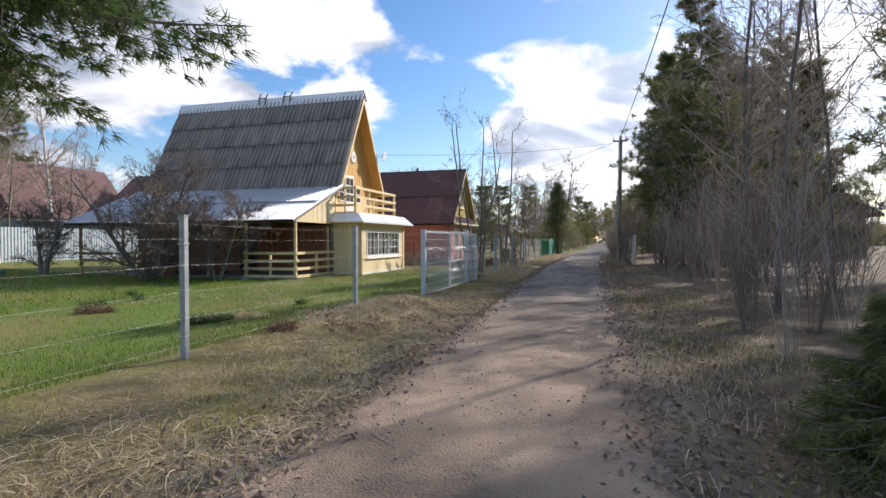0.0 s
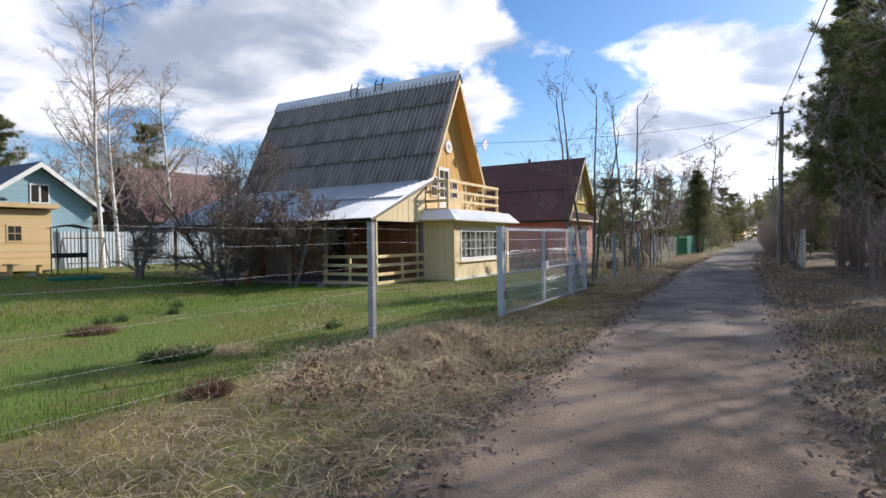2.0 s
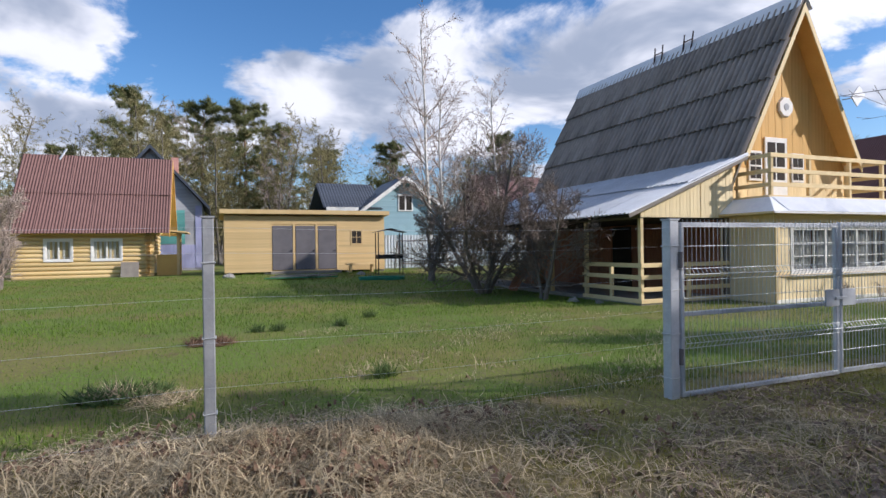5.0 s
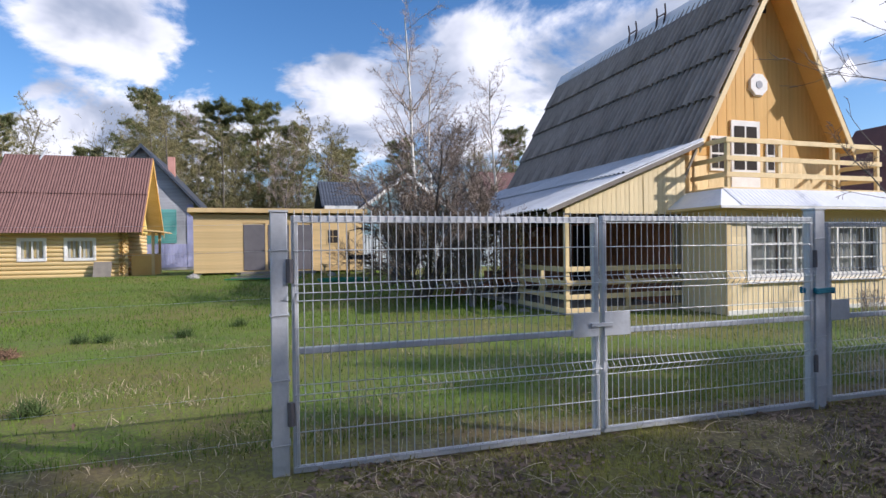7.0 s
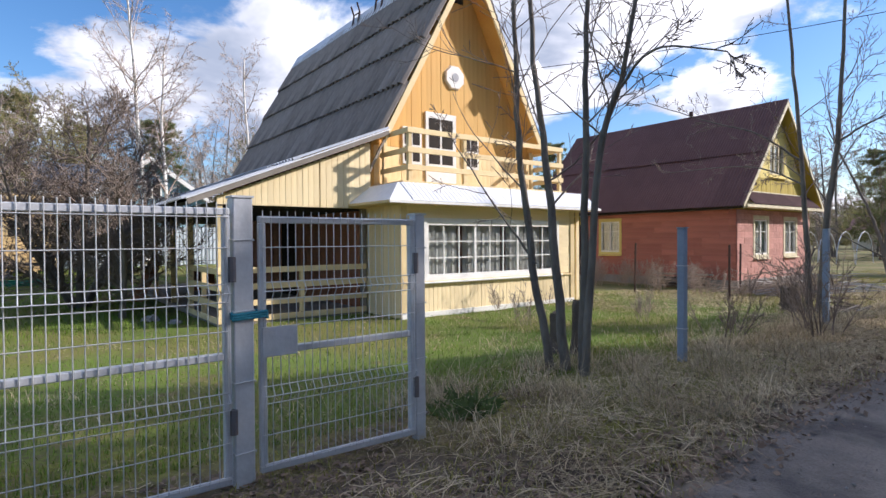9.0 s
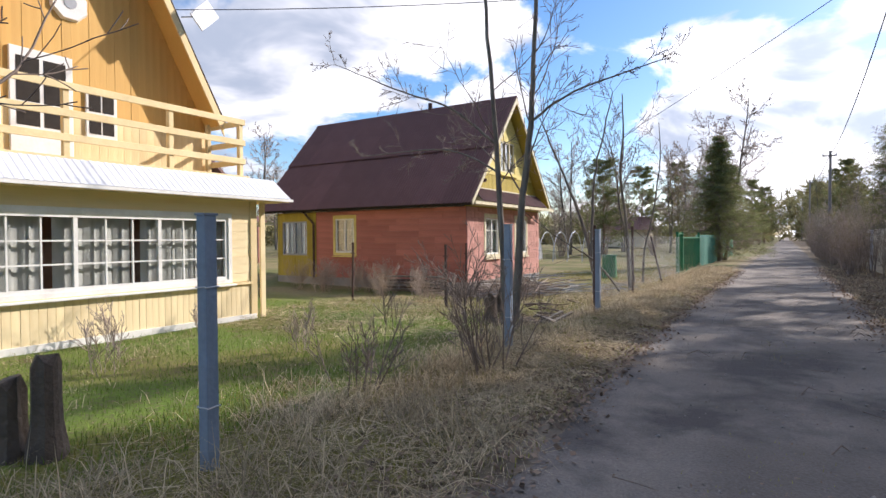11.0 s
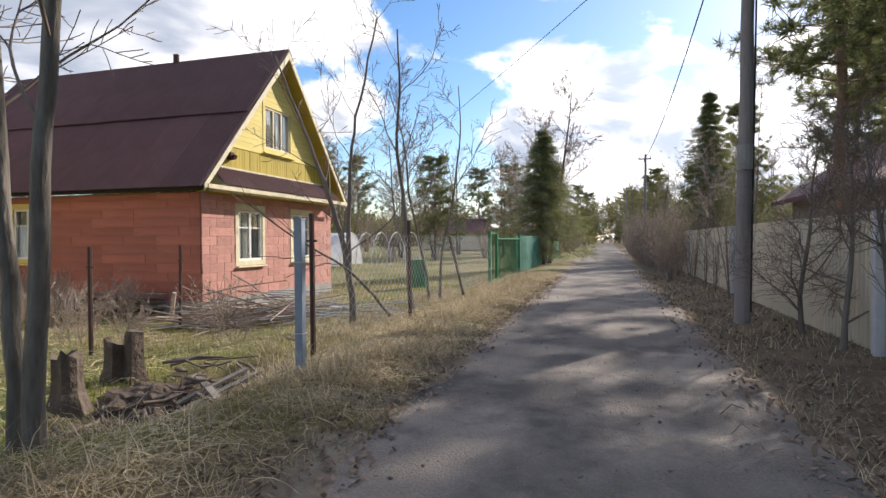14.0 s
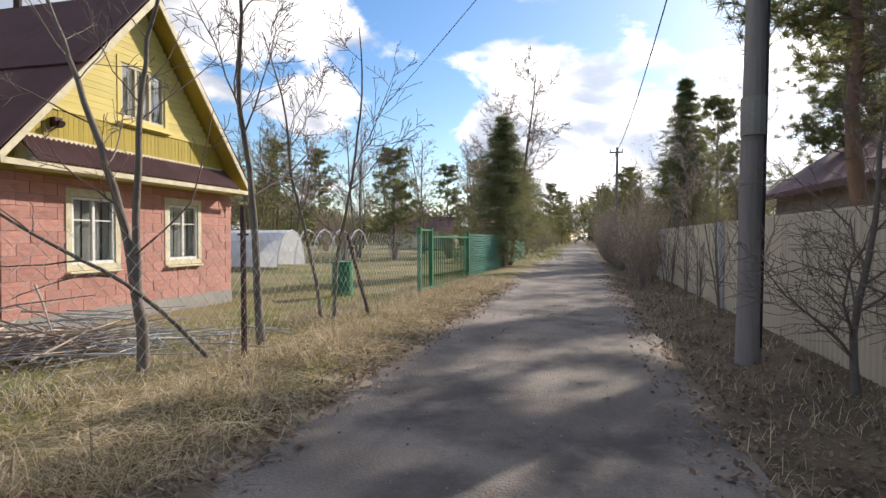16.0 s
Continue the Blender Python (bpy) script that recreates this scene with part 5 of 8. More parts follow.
def gate():
    ya, ym, yb, yc = 11.42, 13.6, 15.66, 16.87
    for y, w, h in ((ya, 0.1, 1.55), (yb, 0.11, 1.6), (yc, 0.08, 1.53)):
        square_post(y, h, w, M["galv"], "thick galvanised gate post with wire ties", ties=4, group="gate posts")
    a = gate_leaf(ya + 0.07, ym - 0.012, -0.01, 1.53, "gate_leaf", "closed galvanised mesh gate leaf")
    b = gate_leaf(ym + 0.012, yb - 0.07, 0.0, 1.54, "gate_leaf", "closed galvanised mesh gate leaf")
    c = gate_leaf(yb + 0.09, yc - 0.05, 0.02, 1.5, "wicket_gate", "closed galvanised mesh wicket gate")
    for L, y, s in ((a, ym - 0.02, -1), (b, ym + 0.02, 1), (c, yb + 0.1, 1)):
        part("lock_plate", box(FXL + 0.052, FXL + 0.062, y, y + s * 0.21, 0.69, 0.86, bevel=0.003), M["galv"], L, "plain grey lock plate")
    part("latch", box(FXL + 0.05, FXL + 0.075, ym - 0.09, ym + 0.09, 0.76, 0.785), M["galv"], a)
    for L, y in ((a, ya + 0.06), (b, yb - 0.06), (c, yc - 0.05)):
        for z in (0.35, 1.2):
            part("hinge", rod((FXL + 0.05, y, z - 0.07), (FXL + 0.05, y, z + 0.07), 0.022, n=8), M["greydoor"], L, "dark barrel hinge")
    bm = bmesh.new()
    for k in range(3):
        z = 0.92 + 0.014 * k
        for p, q in (((0.07, -0.07), (0.07, 0.13)), ((0.07, 0.13), (-0.07, 0.13)), ((-0.07, 0.13), (-0.07, -0.07)), ((-0.07, -0.07), (0.07, -0.07))):
            rod((FXL + p[0], yb + p[1], z), (FXL + q[0], yb + q[1], z + 0.01), 0.008, n=6, bm=bm)
    tagged(part("rope", bm, M["rope"]), "teal rope tied round gate post and wicket", "rope")


gate()


def rusty_post(x, y, h, lean=(0, 0), label="thin rusted steel fence post", w=0.045):
    z = gz(x, y) - 0.05
    p = thing("rusty_post", label, "post", "rusty posts", at=(x, y, z))
    part("shaft", rod((x, y, z), (x + lean[0], y + lean[1], h), w / 2 + 0.006, n=7), M["rust"], p)
    bm = bmesh.new()
    zz = z + (h - z) * 0.82
    rod((x + lean[0] * 0.8 - 0.06, y + lean[1] * 0.8, zz), (x + lean[0] * 0.8 + 0.06, y + lean[1] * 0.8, zz), 0.012, n=5, bm=bm)
    part("hook", bm, M["rust"], p)


for x, y, h, ln in ((-1.76, 28.53, 1.55, (0.02, -0.05)), (-1.76, 31.56, 1.58, (-0.02, 0.02)), (-1.72, 34.9, 1.35, (-0.25, -0.3)),
                    (-5.2, 28.9, 1.2, (0, 0)), (-8.0, 29.0, 1.25, (0.03, 0)), (-6.2, 31.6, 1.2, (0.0, 0.03))):
    rusty_post(x, y, h, ln)


def chain_link(y0, y1, z0, z1, x, mat, cell, label, sag=0.0, name="mesh_fence", r=0.0018):
    segs = []
    n = int((y1 - y0) / cell)
    m = int((z1 - z0) / cell)
    for i in range(n):
        for j in range(m):
            y, z = y0 + i * cell, z0 + j * cell
            w = 0.03 * math.sin(y * 1.7) + sag * math.sin(3.14 * i / n)
            a, b = ((x + w, y, z), (x + w, y + cell, z + cell)) if (i + j) % 2 else ((x + w, y, z + cell), (x + w, y + cell, z))
            segs.append((a, b, r, r))
    v, f = tubes(segs, 3)
    return tagged(link(name, mesh_np(name, v, f), mat), label, "fence", kind="stuff")


chain_link(28.55, 38.0, 0.15, 1.35, -1.78, M["wire"], 0.075, "sagging grey chain-link fence between rusty posts", 0.05)
chain_link(43.4, 62.0, 0.05, 1.45, -1.9, M["greenmesh"], 0.085, "green plastic mesh fence along the lane", 0.02, r=0.011)


def green_gate():
    G = thing("garden_gate", "open green steel garden gate frame", "gate", at=(-1.8, 38.05, 0))
    for y in (38.05, 39.0, 43.3):
        part("post", box(-1.85, -1.77, y - 0.04, y + 0.04, -0.05, 1.5), M["green"], G)
    for y0, y1, z in ((38.05, 39.0, 1.45), (38.05, 39.0, 0.15), (39.0, 43.3, 1.3), (39.0, 43.3, 0.12)):
        part("rail", box(-1.83, -1.79, y0, y1, z - 0.02, z + 0.02), M["green"], G)
    for k in range(22):
        part("bar", rod((-1.81, 39.0 + 0.195 * (k + 0.5), 0.12), (-1.81, 39.0 + 0.195 * (k + 0.5), 1.3), 0.012, n=5), M["green"], G)
    for k in range(4):
        part("bar", rod((-1.81, 38.05 + 0.19 * (k + 1), 0.15), (-1.81, 38.05 + 0.19 * (k + 1), 1.45), 0.012, n=5), M["green"], G)
    for k in range(5):
        square_post(46.5 + 3.4 * k, 1.45, 0.06, M["green"], "green painted fence post", x=-1.95, ties=0, group="green posts")


green_gate()


def sheet_fence():
    """The profiled metal fence across the lane."""
    F = thing("metal_fence", "beige profiled metal fence with grey posts", "fence", at=(4.05, 29, -0.05))
    me = corrugated("panel", M["beige"], 1.15, 1.62, 0.115, 0.02, trapezoid=True)
    y, k = 29.0, 0
    while y < 62:
        m = slope_pose(Vector((4.08 + 0.005 * (k % 2), y + 0.575, 0.72)), (0, -1, 0), (0, 0, -1))
        piece("panel", me, F, m)
        y += 1.13
        k += 1
    for k in range(5):
        y = 30.3 + 7.3 * k
        part("post", box(3.96, 4.06, y - 0.05, y + 0.05, -0.1, 1.56, bevel=0.006), M["galv"], F, "grey steel post")
    part("cap_rail", box(4.06, 4.13, 29, 62.3, 1.53, 1.56), M["beige"], F)


sheet_fence()


def utility_pole(x, y, h, r=0.13, arm=True, bands=True, lean=(0.12, 0.1)):
    P = thing("utility_pole", "weathered grey wooden utility pole with a pale band", "utility pole", "utility poles", at=(x, y, -0.1))
    pts = [(x + lean[0] * k / 8 + 0.008 * math.sin(k * 2.1), y + lean[1] * k / 8, -0.1 + (h + 0.1) * k / 8) for k in range(9)]
    v, f = chain(pts, [r - 0.05 * k / 8 for k in range(9)], 16)
    link("shaft", mesh_np("shaft", v, f), M["pole"], P, "", True)
    if bands:
        part("band", rod((x + lean[0] * 0.3, y, 2.35), (x + lean[0] * 0.31, y, 2.75), r + 0.001, n=14), M["plinth"], P, "pale painted band")
        part("cable", rod((x + 0.1, y - 0.08, 0.1), (x + lean[0] + 0.08, y - 0.06, h - 0.3), 0.016, n=6), M["cable"], P)
    if arm:
        part("crossarm", beam((x + lean[0] - 0.45, y, h - 0.3), (x + lean[0] + 0.35, y, h - 0.3), 0.07, 0.09), M["pole"], P)
        for d in (-0.4, 0.3):
            part("insulator", rod((x + lean[0] + d, y, h - 0.25), (x + lean[0] + d, y, h - 0.08), 0.04, 0.025), M["white"], P, "white glass insulator")
    return P


utility_pole(3.3, 33.15, 7.4)
utility_pole(3.6, 62.0, 6.8, 0.12, True, False, (0.05, 0))
utility_pole(3.8, 104.0, 8.5, 0.13, True, False, (0, 0))


def sagging_wire(a, b, sag, r=0.014, label="black overhead power cable"):
    a, b = Vector(a), Vector(b)
    n = 24
    f = lambda s: a.lerp(b, s) - Vector((0, 0, sag * 4 * s * (1 - s)))
    v, fc = chain([f(k / n) for k in range(n + 1)], [r] * (n + 1), 6)
    tagged(link("overhead_cable", mesh_np("overhead_cable", v, fc), M["cable"]), label, "cable")


sagging_wire((3.3, 33.15, 7.1), (4.75, -6.0, 7.4), 0.5)
sagging_wire((3.3, 33.15, 7.1), (3.6, 62, 6.5), 0.6, 0.016)
sagging_wire((3.6, 62, 6.5), (3.8, 104, 8.2), 0.6, 0.02)
sagging_wire((3.0, 33.15, 7.0), (-8.4, 24.6, 5.6), 0.25, 0.008, "thin service cable to the yellow house")
sagging_wire((3.0, 33.15, 7.0), (-14.0, 60, 6.5), 0.3, 0.01, "thin service cable across the lane")

# ---- outbuildings and far houses ----


def shed():
    H = thing("shed", "long fresh pine board shed with three grey doors", "shed", at=(-27.2, 12, 0.15))
    x1, x0, y0, y1, z0 = -25.9, -28.6, 8.05, 15.85, 0.16
    F = Face("x", x1, 1)
    W = part("wall", box(x0, x1, y0, y1, z0 + 0.1, 3.0), M["pine"], H, "fresh pine board wall")
    d = [(10.2, 11.2), (11.3, 12.3), (12.4, 13.35)]
    holes = [(a, b, 0, 2.55) for a, b in d] + [(14.05, 14.7, 1.55, 2.35)]
    planks(F, W, M["pine"], y0, y1, z0 + 0.12, 2.98, 0.13, 0.0, 0.03, False, 0.008, holes=holes)
    for a, b in d:
        D = part("door", F.box(a + 0.02, b - 0.02, 0.0, 0.05, z0 + 0.2, 2.52, bevel=0.01), M["greydoor"], H, "grey steel shed door")
        part("handle", rod((x1 + 0.09, b - 0.14, 1.3), (x1 + 0.09, b - 0.03, 1.3), 0.02), M["cable"], D)
        part("door_frame", F.box(b, b + 0.08, 0.0, 0.06, z0 + 0.1, 2.6), M["pine"], H)
    w = part("window", F.box(14.05, 14.7, 0.0, 0.05, 1.55, 2.35, bevel=0.01), M["pine"], H, "small square shed window")
    dk = unit_mesh("pane", M["dark"])
    for i in range(2):
        for j in range(2):
            F.block(dk, "pane", w, 14.13 + 0.26 * i, 14.36 + 0.26 * i, 0.045, 0.056, 1.63 + 0.33 * j, 1.93 + 0.33 * j)
    part("roof", prism([(x0 - 0.3, 2.9), (x1 + 0.35, 3.08), (x1 + 0.35, 3.28), (x0 - 0.3, 3.1)], "y", y0 - 0.2, y1 + 0.2), M["pine"], H, "flat board-edged roof")
    part("step", box(x1 + 0.05, x1 + 0.5, 10.1, 13.5, 0.12, 0.3), M["deck"], H)
    for y in (8.2, 10, 12, 14, 15.7):
        part("footing", box(x1 - 0.4, x1 - 0.05, y - 0.15, y + 0.15, -0.1, z0 + 0.1), M["plinth"], H)


shed()


def log_house():
    H = thing("log_cabin", "amber log cabin with a brown corrugated roof", "house", at=(-30.4, 2.2, 0.1))
    x1, x0, y0, y1 = -28.0, -33.0, -0.6, 4.7
    bm = box(x0 + 0.1, x1 - 0.1, y0 + 0.1, y1 - 0.1, 0.1, 2.35)
    W = part("wall", bm, M["log"], H, "round log wall")
    v, f = tubes([((0, -0.5, 0), (0, 0.5, 0), 0.11, 0.11)], 10)
    lm = mesh_np("log", v, f)
    lm.materials.append(M["log"])
    lm.polygons.foreach_set("use_smooth", [True] * len(lm.polygons))
    wins = [(0.5, 1.5), (2.35, 3.5)]
    for k in range(11):
        z = 0.2 + 0.2 * k
        spans = [(y0 - 0.2, y1 + 0.2)]
        if 0.95 < z < 1.95:
            spans = [(y0 - 0.2, wins[0][0]), (wins[0][1], wins[1][0]), (wins[1][1], y1 + 0.2)]
        for a, b in spans:
            piece("log", lm, W, Matrix.Translation((x1 - 0.06, (a + b) / 2, z)) @ Matrix.Diagonal((1, b - a, 1, 1)))
        piece("log", lm, W, pose((x0 + x1) / 2, y1 - 0.04, z + 0.1, 0, 0, 90) @ Matrix.Diagonal((1, x1 - x0 + 0.4, 1, 1)))
    F = Face("x", x1 + 0.03, 1)
    for a, b in wins:
        window(F, a, b, 1.0, 1.9, 1, 1, H, M["white"], M["curtain"], 0.08, M["white"], 0.0, sashes=2, label="white double window in the log wall")
    rx, rz = -30.4, 6.1
    sheet_roof(H, M["brownroof"], (rx, rz), (x1 + 0.5, 2.25), y0 - 0.3, 5.6, 1.0, 2, 0.13, 0.04, label="brown corrugated roof slope", under=M["log"], seed=21, axis="y")
    sheet_roof(H, M["brownroof"], (rx, rz), (2 * rx - x1 - 0.5, 2.25), y0 - 0.3, 5.6, 3.0, 1, 0.13, 0.04, label="brown corrugated roof slope", under=M["log"], seed=22, axis="y")
    for sx in (-1, 1):
        ex = rx + sx * (x1 + 0.5 - rx)
        part("rake_board", prism([(rx, rz + 0.06), (ex, 2.31), (ex, 2.02), (rx, rz - 0.27)], "y", 5.606, 5.64), M["orange"], H, "orange-yellow rake board")
    part("gable", prism([(x1 - 0.1, 2.3), (rx, rz - 0.25), (2 * rx - x1 + 0.1, 2.3)], "y", 4.75, 4.9), M["lemon"], H, "pale yellow board gable")
    part("gable", prism([(x1 - 0.1, 2.3), (rx, rz - 0.25), (2 * rx - x1 + 0.1, 2.3)], "y", y0, y0 + 0.1), M["lemon"], H)
    part("porch_wall", box(-30.0, -28.2, 5.9, 6.0, 0.1, 1.2), M["orange"], H, "yellow porch parapet")
    part("porch_wall", box(-28.3, -28.2, 5.0, 5.9, 0.1, 1.2), M["orange"], H)
    for x, y in ((-28.25, 5.95), (-30, 5.95)):
        part("porch_post", box(x - 0.06, x + 0.06, y - 0.06, y + 0.06, 0.1, 2.3), M["pine"], H)
    part("porch_roof", prism([(4.8, 2.5), (6.4, 2.3), (6.4, 2.24), (4.8, 2.38)], "x", -31.0, -27.9), M["pine"], H)
    part("ladder_hook", rod((rx + 0.2, 0.6, rz - 0.2), (rx + 0.1, 0.9, rz + 0.4), 0.05), M["galv"], H)
    tagged(part("plywood_sheet", beam((-27.55, 3.9, 0.1), (-27.8, 3.9, 0.85), 0.75, 0.05, up=(1, 0, 0)), M["deck"]), "grey plywood sheet leaning on the log wall", "plywood")


log_house()


def teal_house():
    H = thing("teal_cottage", "weathered grey and teal board cottage", "house", at=(-40, 4.5, 0.1))
    x1 = -36.0
    W = part("wall", prism([(1.1, 0.1), (6.9, 0.1), (6.9, 4.3), (4.05, 7.6), (1.1, 4.3)], "x", -44, x1), M["greyboard"], H, "grey weathered board gable wall")
    F = Face("x", x1, 1)
    planks(F, W, M["greyboard"], 1.2, 6.8, 3.2, 7.5, 0.2, 0.0, 0.02, False, top=lambda z: (max(1.2, 4.05 - (7.5 - z) * 0.87), min(6.8, 4.05 + (7.5 - z) * 0.87)))
    planks(F, W, M["teal"], 3.2, 5.9, 1.8, 3.9, 0.18, 0.022, 0.04, False)
    planks(F, W, M["lilac"], 1.2, 6.8, 0.3, 1.75, 0.2, 0.0, 0.03)
    part("corner_board", box(x1, x1 + 0.06, 6.5, 6.9, 0.3, 4.2), M["lilac"], H)
    for s in (-1, 1):
        part("roof", prism([(4.05, 7.85), (4.05 + s * 3.3, 4.1), (4.05 + s * 3.3, 3.9), (4.05, 7.62)], "x", -44.4, x1 + 0.5), M["darktile"], H, "dark metal roof slope")
    w = part("window", F.box(4.2, 4.9, 0.02, 0.06, 4.7, 5.7), M["white"], H)
    F.block(unit_mesh("pane", M["dark"]), "pane", w, 4.3, 4.8, 0.055, 0.065, 4.8, 5.6)
    part("chimney", box(-39.3, -38.9, 5.0, 5.4, 6.2, 7.6), M["brick"], H, "thin red chimney")


teal_house()


def blue_house():
    H = thing("blue_house", "light blue house with a dark metal-tile roof", "house", at=(-43, 19, 0.1))
    x1 = -38.8
    part("wall", box(-47, x1 - 0.6, 15.6, 24.5, 0.1, 4.3), M["bluewall"], H, "light blue board wall")
    W = part("wall", prism([(17.8, 0.1), (24.6, 0.1), (24.6, 4.2), (21.2, 6.7), (17.8, 4.2)], "x", -44, x1), M["bluewall"], H, "light blue gable")
    planks(Face("x", x1, 1), W, M["bluewall"], 18, 24.4, 3.2, 6.4, 0.2, 0, 0.02, False, top=lambda z: (max(18, 21.2 - (6.5 - z) * 1.32), min(24.4, 21.2 + (6.5 - z) * 1.32)))
    for s in (-1, 1):
        e = (21.2 + s * 3.9, 4.0)
        part("roof", prism([(21.2, 6.95), e, (e[0], e[1] - 0.16), (21.2, 6.75)], "x", -45, x1 + 0.6), M["darktile"], H, "dark blue metal tile roof slope")
        part("rake_board", prism([(21.2, 6.9), e, (e[0], e[1] - 0.3), (21.2, 6.55)], "x", x1 + 0.605, x1 + 0.64), M["white"], H, "white rake board")
    part("roof", prism([(x1 + 0.1, 4.35), (-42, 6.5), (-46.5, 4.35), (-42, 6.3)], "y", 15.0, 19.5), M["darktile"], H, "dark metal tile roof slope")
    me = corrugated("tile_strip", M["darktile"], 4.4, 0.5, 0.22, 0.04)
    dn = Vector((3.3, 0, -2.15))
    for k in range(7):
        o = Vector((-42, 17.2, 6.56)) + dn * ((k + 0.5) / 7)
        piece("tile_strip", me, H, slope_pose(o, (0, 1, 0), dn))
    F = Face("x", x1 + 0.02, 1)
    w = part("window", F.box(20.7, 21.9, 0.0, 0.06, 4.2, 5.5, bevel=0.02), M["white"], H, "white gable window")
    for a in (20.8, 21.36):
        F.block(unit_mesh("pane", M["dark"]), "pane", w, a, a + 0.44, 0.05, 0.065, 4.3, 5.4)
    part("fascia", box(x1 + 0.02, x1 + 0.1, 15.2, 17.6, 4.2, 4.45), M["white"], H)


blue_house()


def back_fence():
    F = thing("pale_fence", "pale blue-grey profiled metal fence behind the yard", "fence", at=(-30, 20, 0))
    me = corrugated("panel", M["fencegrey"], 1.9, 2.0, 0.19, 0.03, trapezoid=True)
    for k in range(14):
        piece("panel", me, F, slope_pose(Vector((-30, 16.8 + 1.85 * k, 1.15)), (0, 1, 0), (0, 0, -1)))
    for k in range(10):
        part("post", box(-30.1, -30.03, 16.8 + 2.6 * k, 16.87 + 2.6 * k, 0, 2.1), M["galv"], F)


back_fence()


def far_houses():
    H = thing("plaster_house", "cream plastered house with a brown roof beyond the plots", "house", at=(-33, 39.3, 0))
    part("wall", prism([(35.9, -0.2), (42.7, -0.2), (42.7, 3.7), (39.3, 6.8), (35.9, 3.7)], "x", -38, -29.5), M["plaster"], H, "cream plaster gable wall")
    for s in (-1, 1):
        part("roof", prism([(39.3, 7.2), (39.3 + s * 4.0, 3.6), (39.3 + s * 4.0, 3.4), (39.3, 6.95)], "x", -38.4, -28.9), M["brownroof"], H, "brown roof slope")
    part("porch_roof", prism([(-29.5, 3.3), (-27.3, 2.6), (-27.3, 2.45), (-29.5, 3.1)], "y", 35, 43), M["brownroof"], H)
    w = part("window", box(-29.49, -29.44, 40.2, 41.1, 3.7, 4.7), M["white"], H)
    part("pane", box(-29.435, -29.42, 40.3, 41.0, 3.8, 4.6), M["dark"], w)
    part("garden_wall", box(-25.2, -25.0, 34.5, 40.5, -0.3, 1.8), M["plaster"], H)
    for y in (34.5, 37.4, 40.5):
        part("pillar", box(-25.3, -24.9, y - 0.2, y + 0.2, -0.3, 2.1), M["brick"], H)
    B0 = thing("brown_house", "dark brown roofed house behind the pale fence", "house", at=(-40, 33, 0))
    part("wall", box(-44, -38.5, 28.5, 38, 0, 3.4), M["greyboard"], B0)
    part("roof", prism([(-37.6, 3.1), (-41.2, 7.6), (-45, 3.1)], "y", 28, 38.6), M["maroon"], B0, "dark brown roof")
    D = thing("grey_house", "dark-roofed stucco house behind the metal fence", "house", at=(14, 46, 0))
    part("wall", prism([(9.3, 0), (19, 0), (19, 3.0), (14.2, 6.2), (9.3, 3.0)], "y", 42, 52), M["deck"], D, "brown-grey stucco wall")
    part("roof", prism([(14.2, 6.6), (8.6, 2.95), (8.6, 2.75), (14.2, 6.35)], "y", 41.3, 52.6), M["maroon"], D, "dark roof slope")
    part("roof", prism([(14.2, 6.6), (19.8, 2.95), (19.8, 2.75), (14.2, 6.35)], "y", 41.3, 52.6), M["maroon"], D, "dark roof slope")
    R = thing("red_roof_cottage", "low cottage with a red roof beyond the gardens", "house", at=(-19, 98, 0))
    part("wall", box(-23, -15, 96, 102, 0, 2.4), M["plaster"], R)
    part("roof", prism([(95.5, 2.3), (99, 4.2), (102.5, 2.3)], "x", -23.5, -14.5), M["brownroof"], R, "dull red roof")
    G = thing("greenhouse", "white film greenhouse tunnel in the garden", "greenhouse", at=(-13, 52, 0))
    bm = bmesh.new()
    prev = None
    for k in range(9):
        a = math.pi * k / 8
        p = [bm.verts.new((y, 52 + 1.4 * math.cos(a), 1.8 * math.sin(a) - 0.1)) for y in (-16.0, -12.6)]
        if prev:
            bm.faces.new((prev[0], p[0], p[1], prev[1]))
        prev = p
    part("film", bm, M["film"], G)
    for y in (-12.6, -11.7, -10.8, -9.9, -9.0):
        bm = bmesh.new()
        for k in range(8):
            a, b = math.pi * k / 8, math.pi * (k + 1) / 8
            rod((y, 52 + 1.42 * math.cos(a), 1.82 * math.sin(a) - 0.1), (y, 52 + 1.42 * math.cos(b), 1.82 * math.sin(b) - 0.1), 0.025, n=5, bm=bm)
        part("hoop", bm, M["galv"], G, "bare steel hoop")
    B = thing("water_barrel", "dark green plastic water barrel by the fence", "barrel", at=(-4.7, 40.5, -0.3))
    part("drum", rod((-4.7, 40.5, -0.32), (-4.7, 40.5, 0.6), 0.29, 0.27, 16), M["green"], B)
    part("rim", rod((-4.7, 40.5, 0.6), (-4.7, 40.5, 0.64), 0.29, n=16), M["green"], B)


far_houses()

# ---- trees and shrubs ----


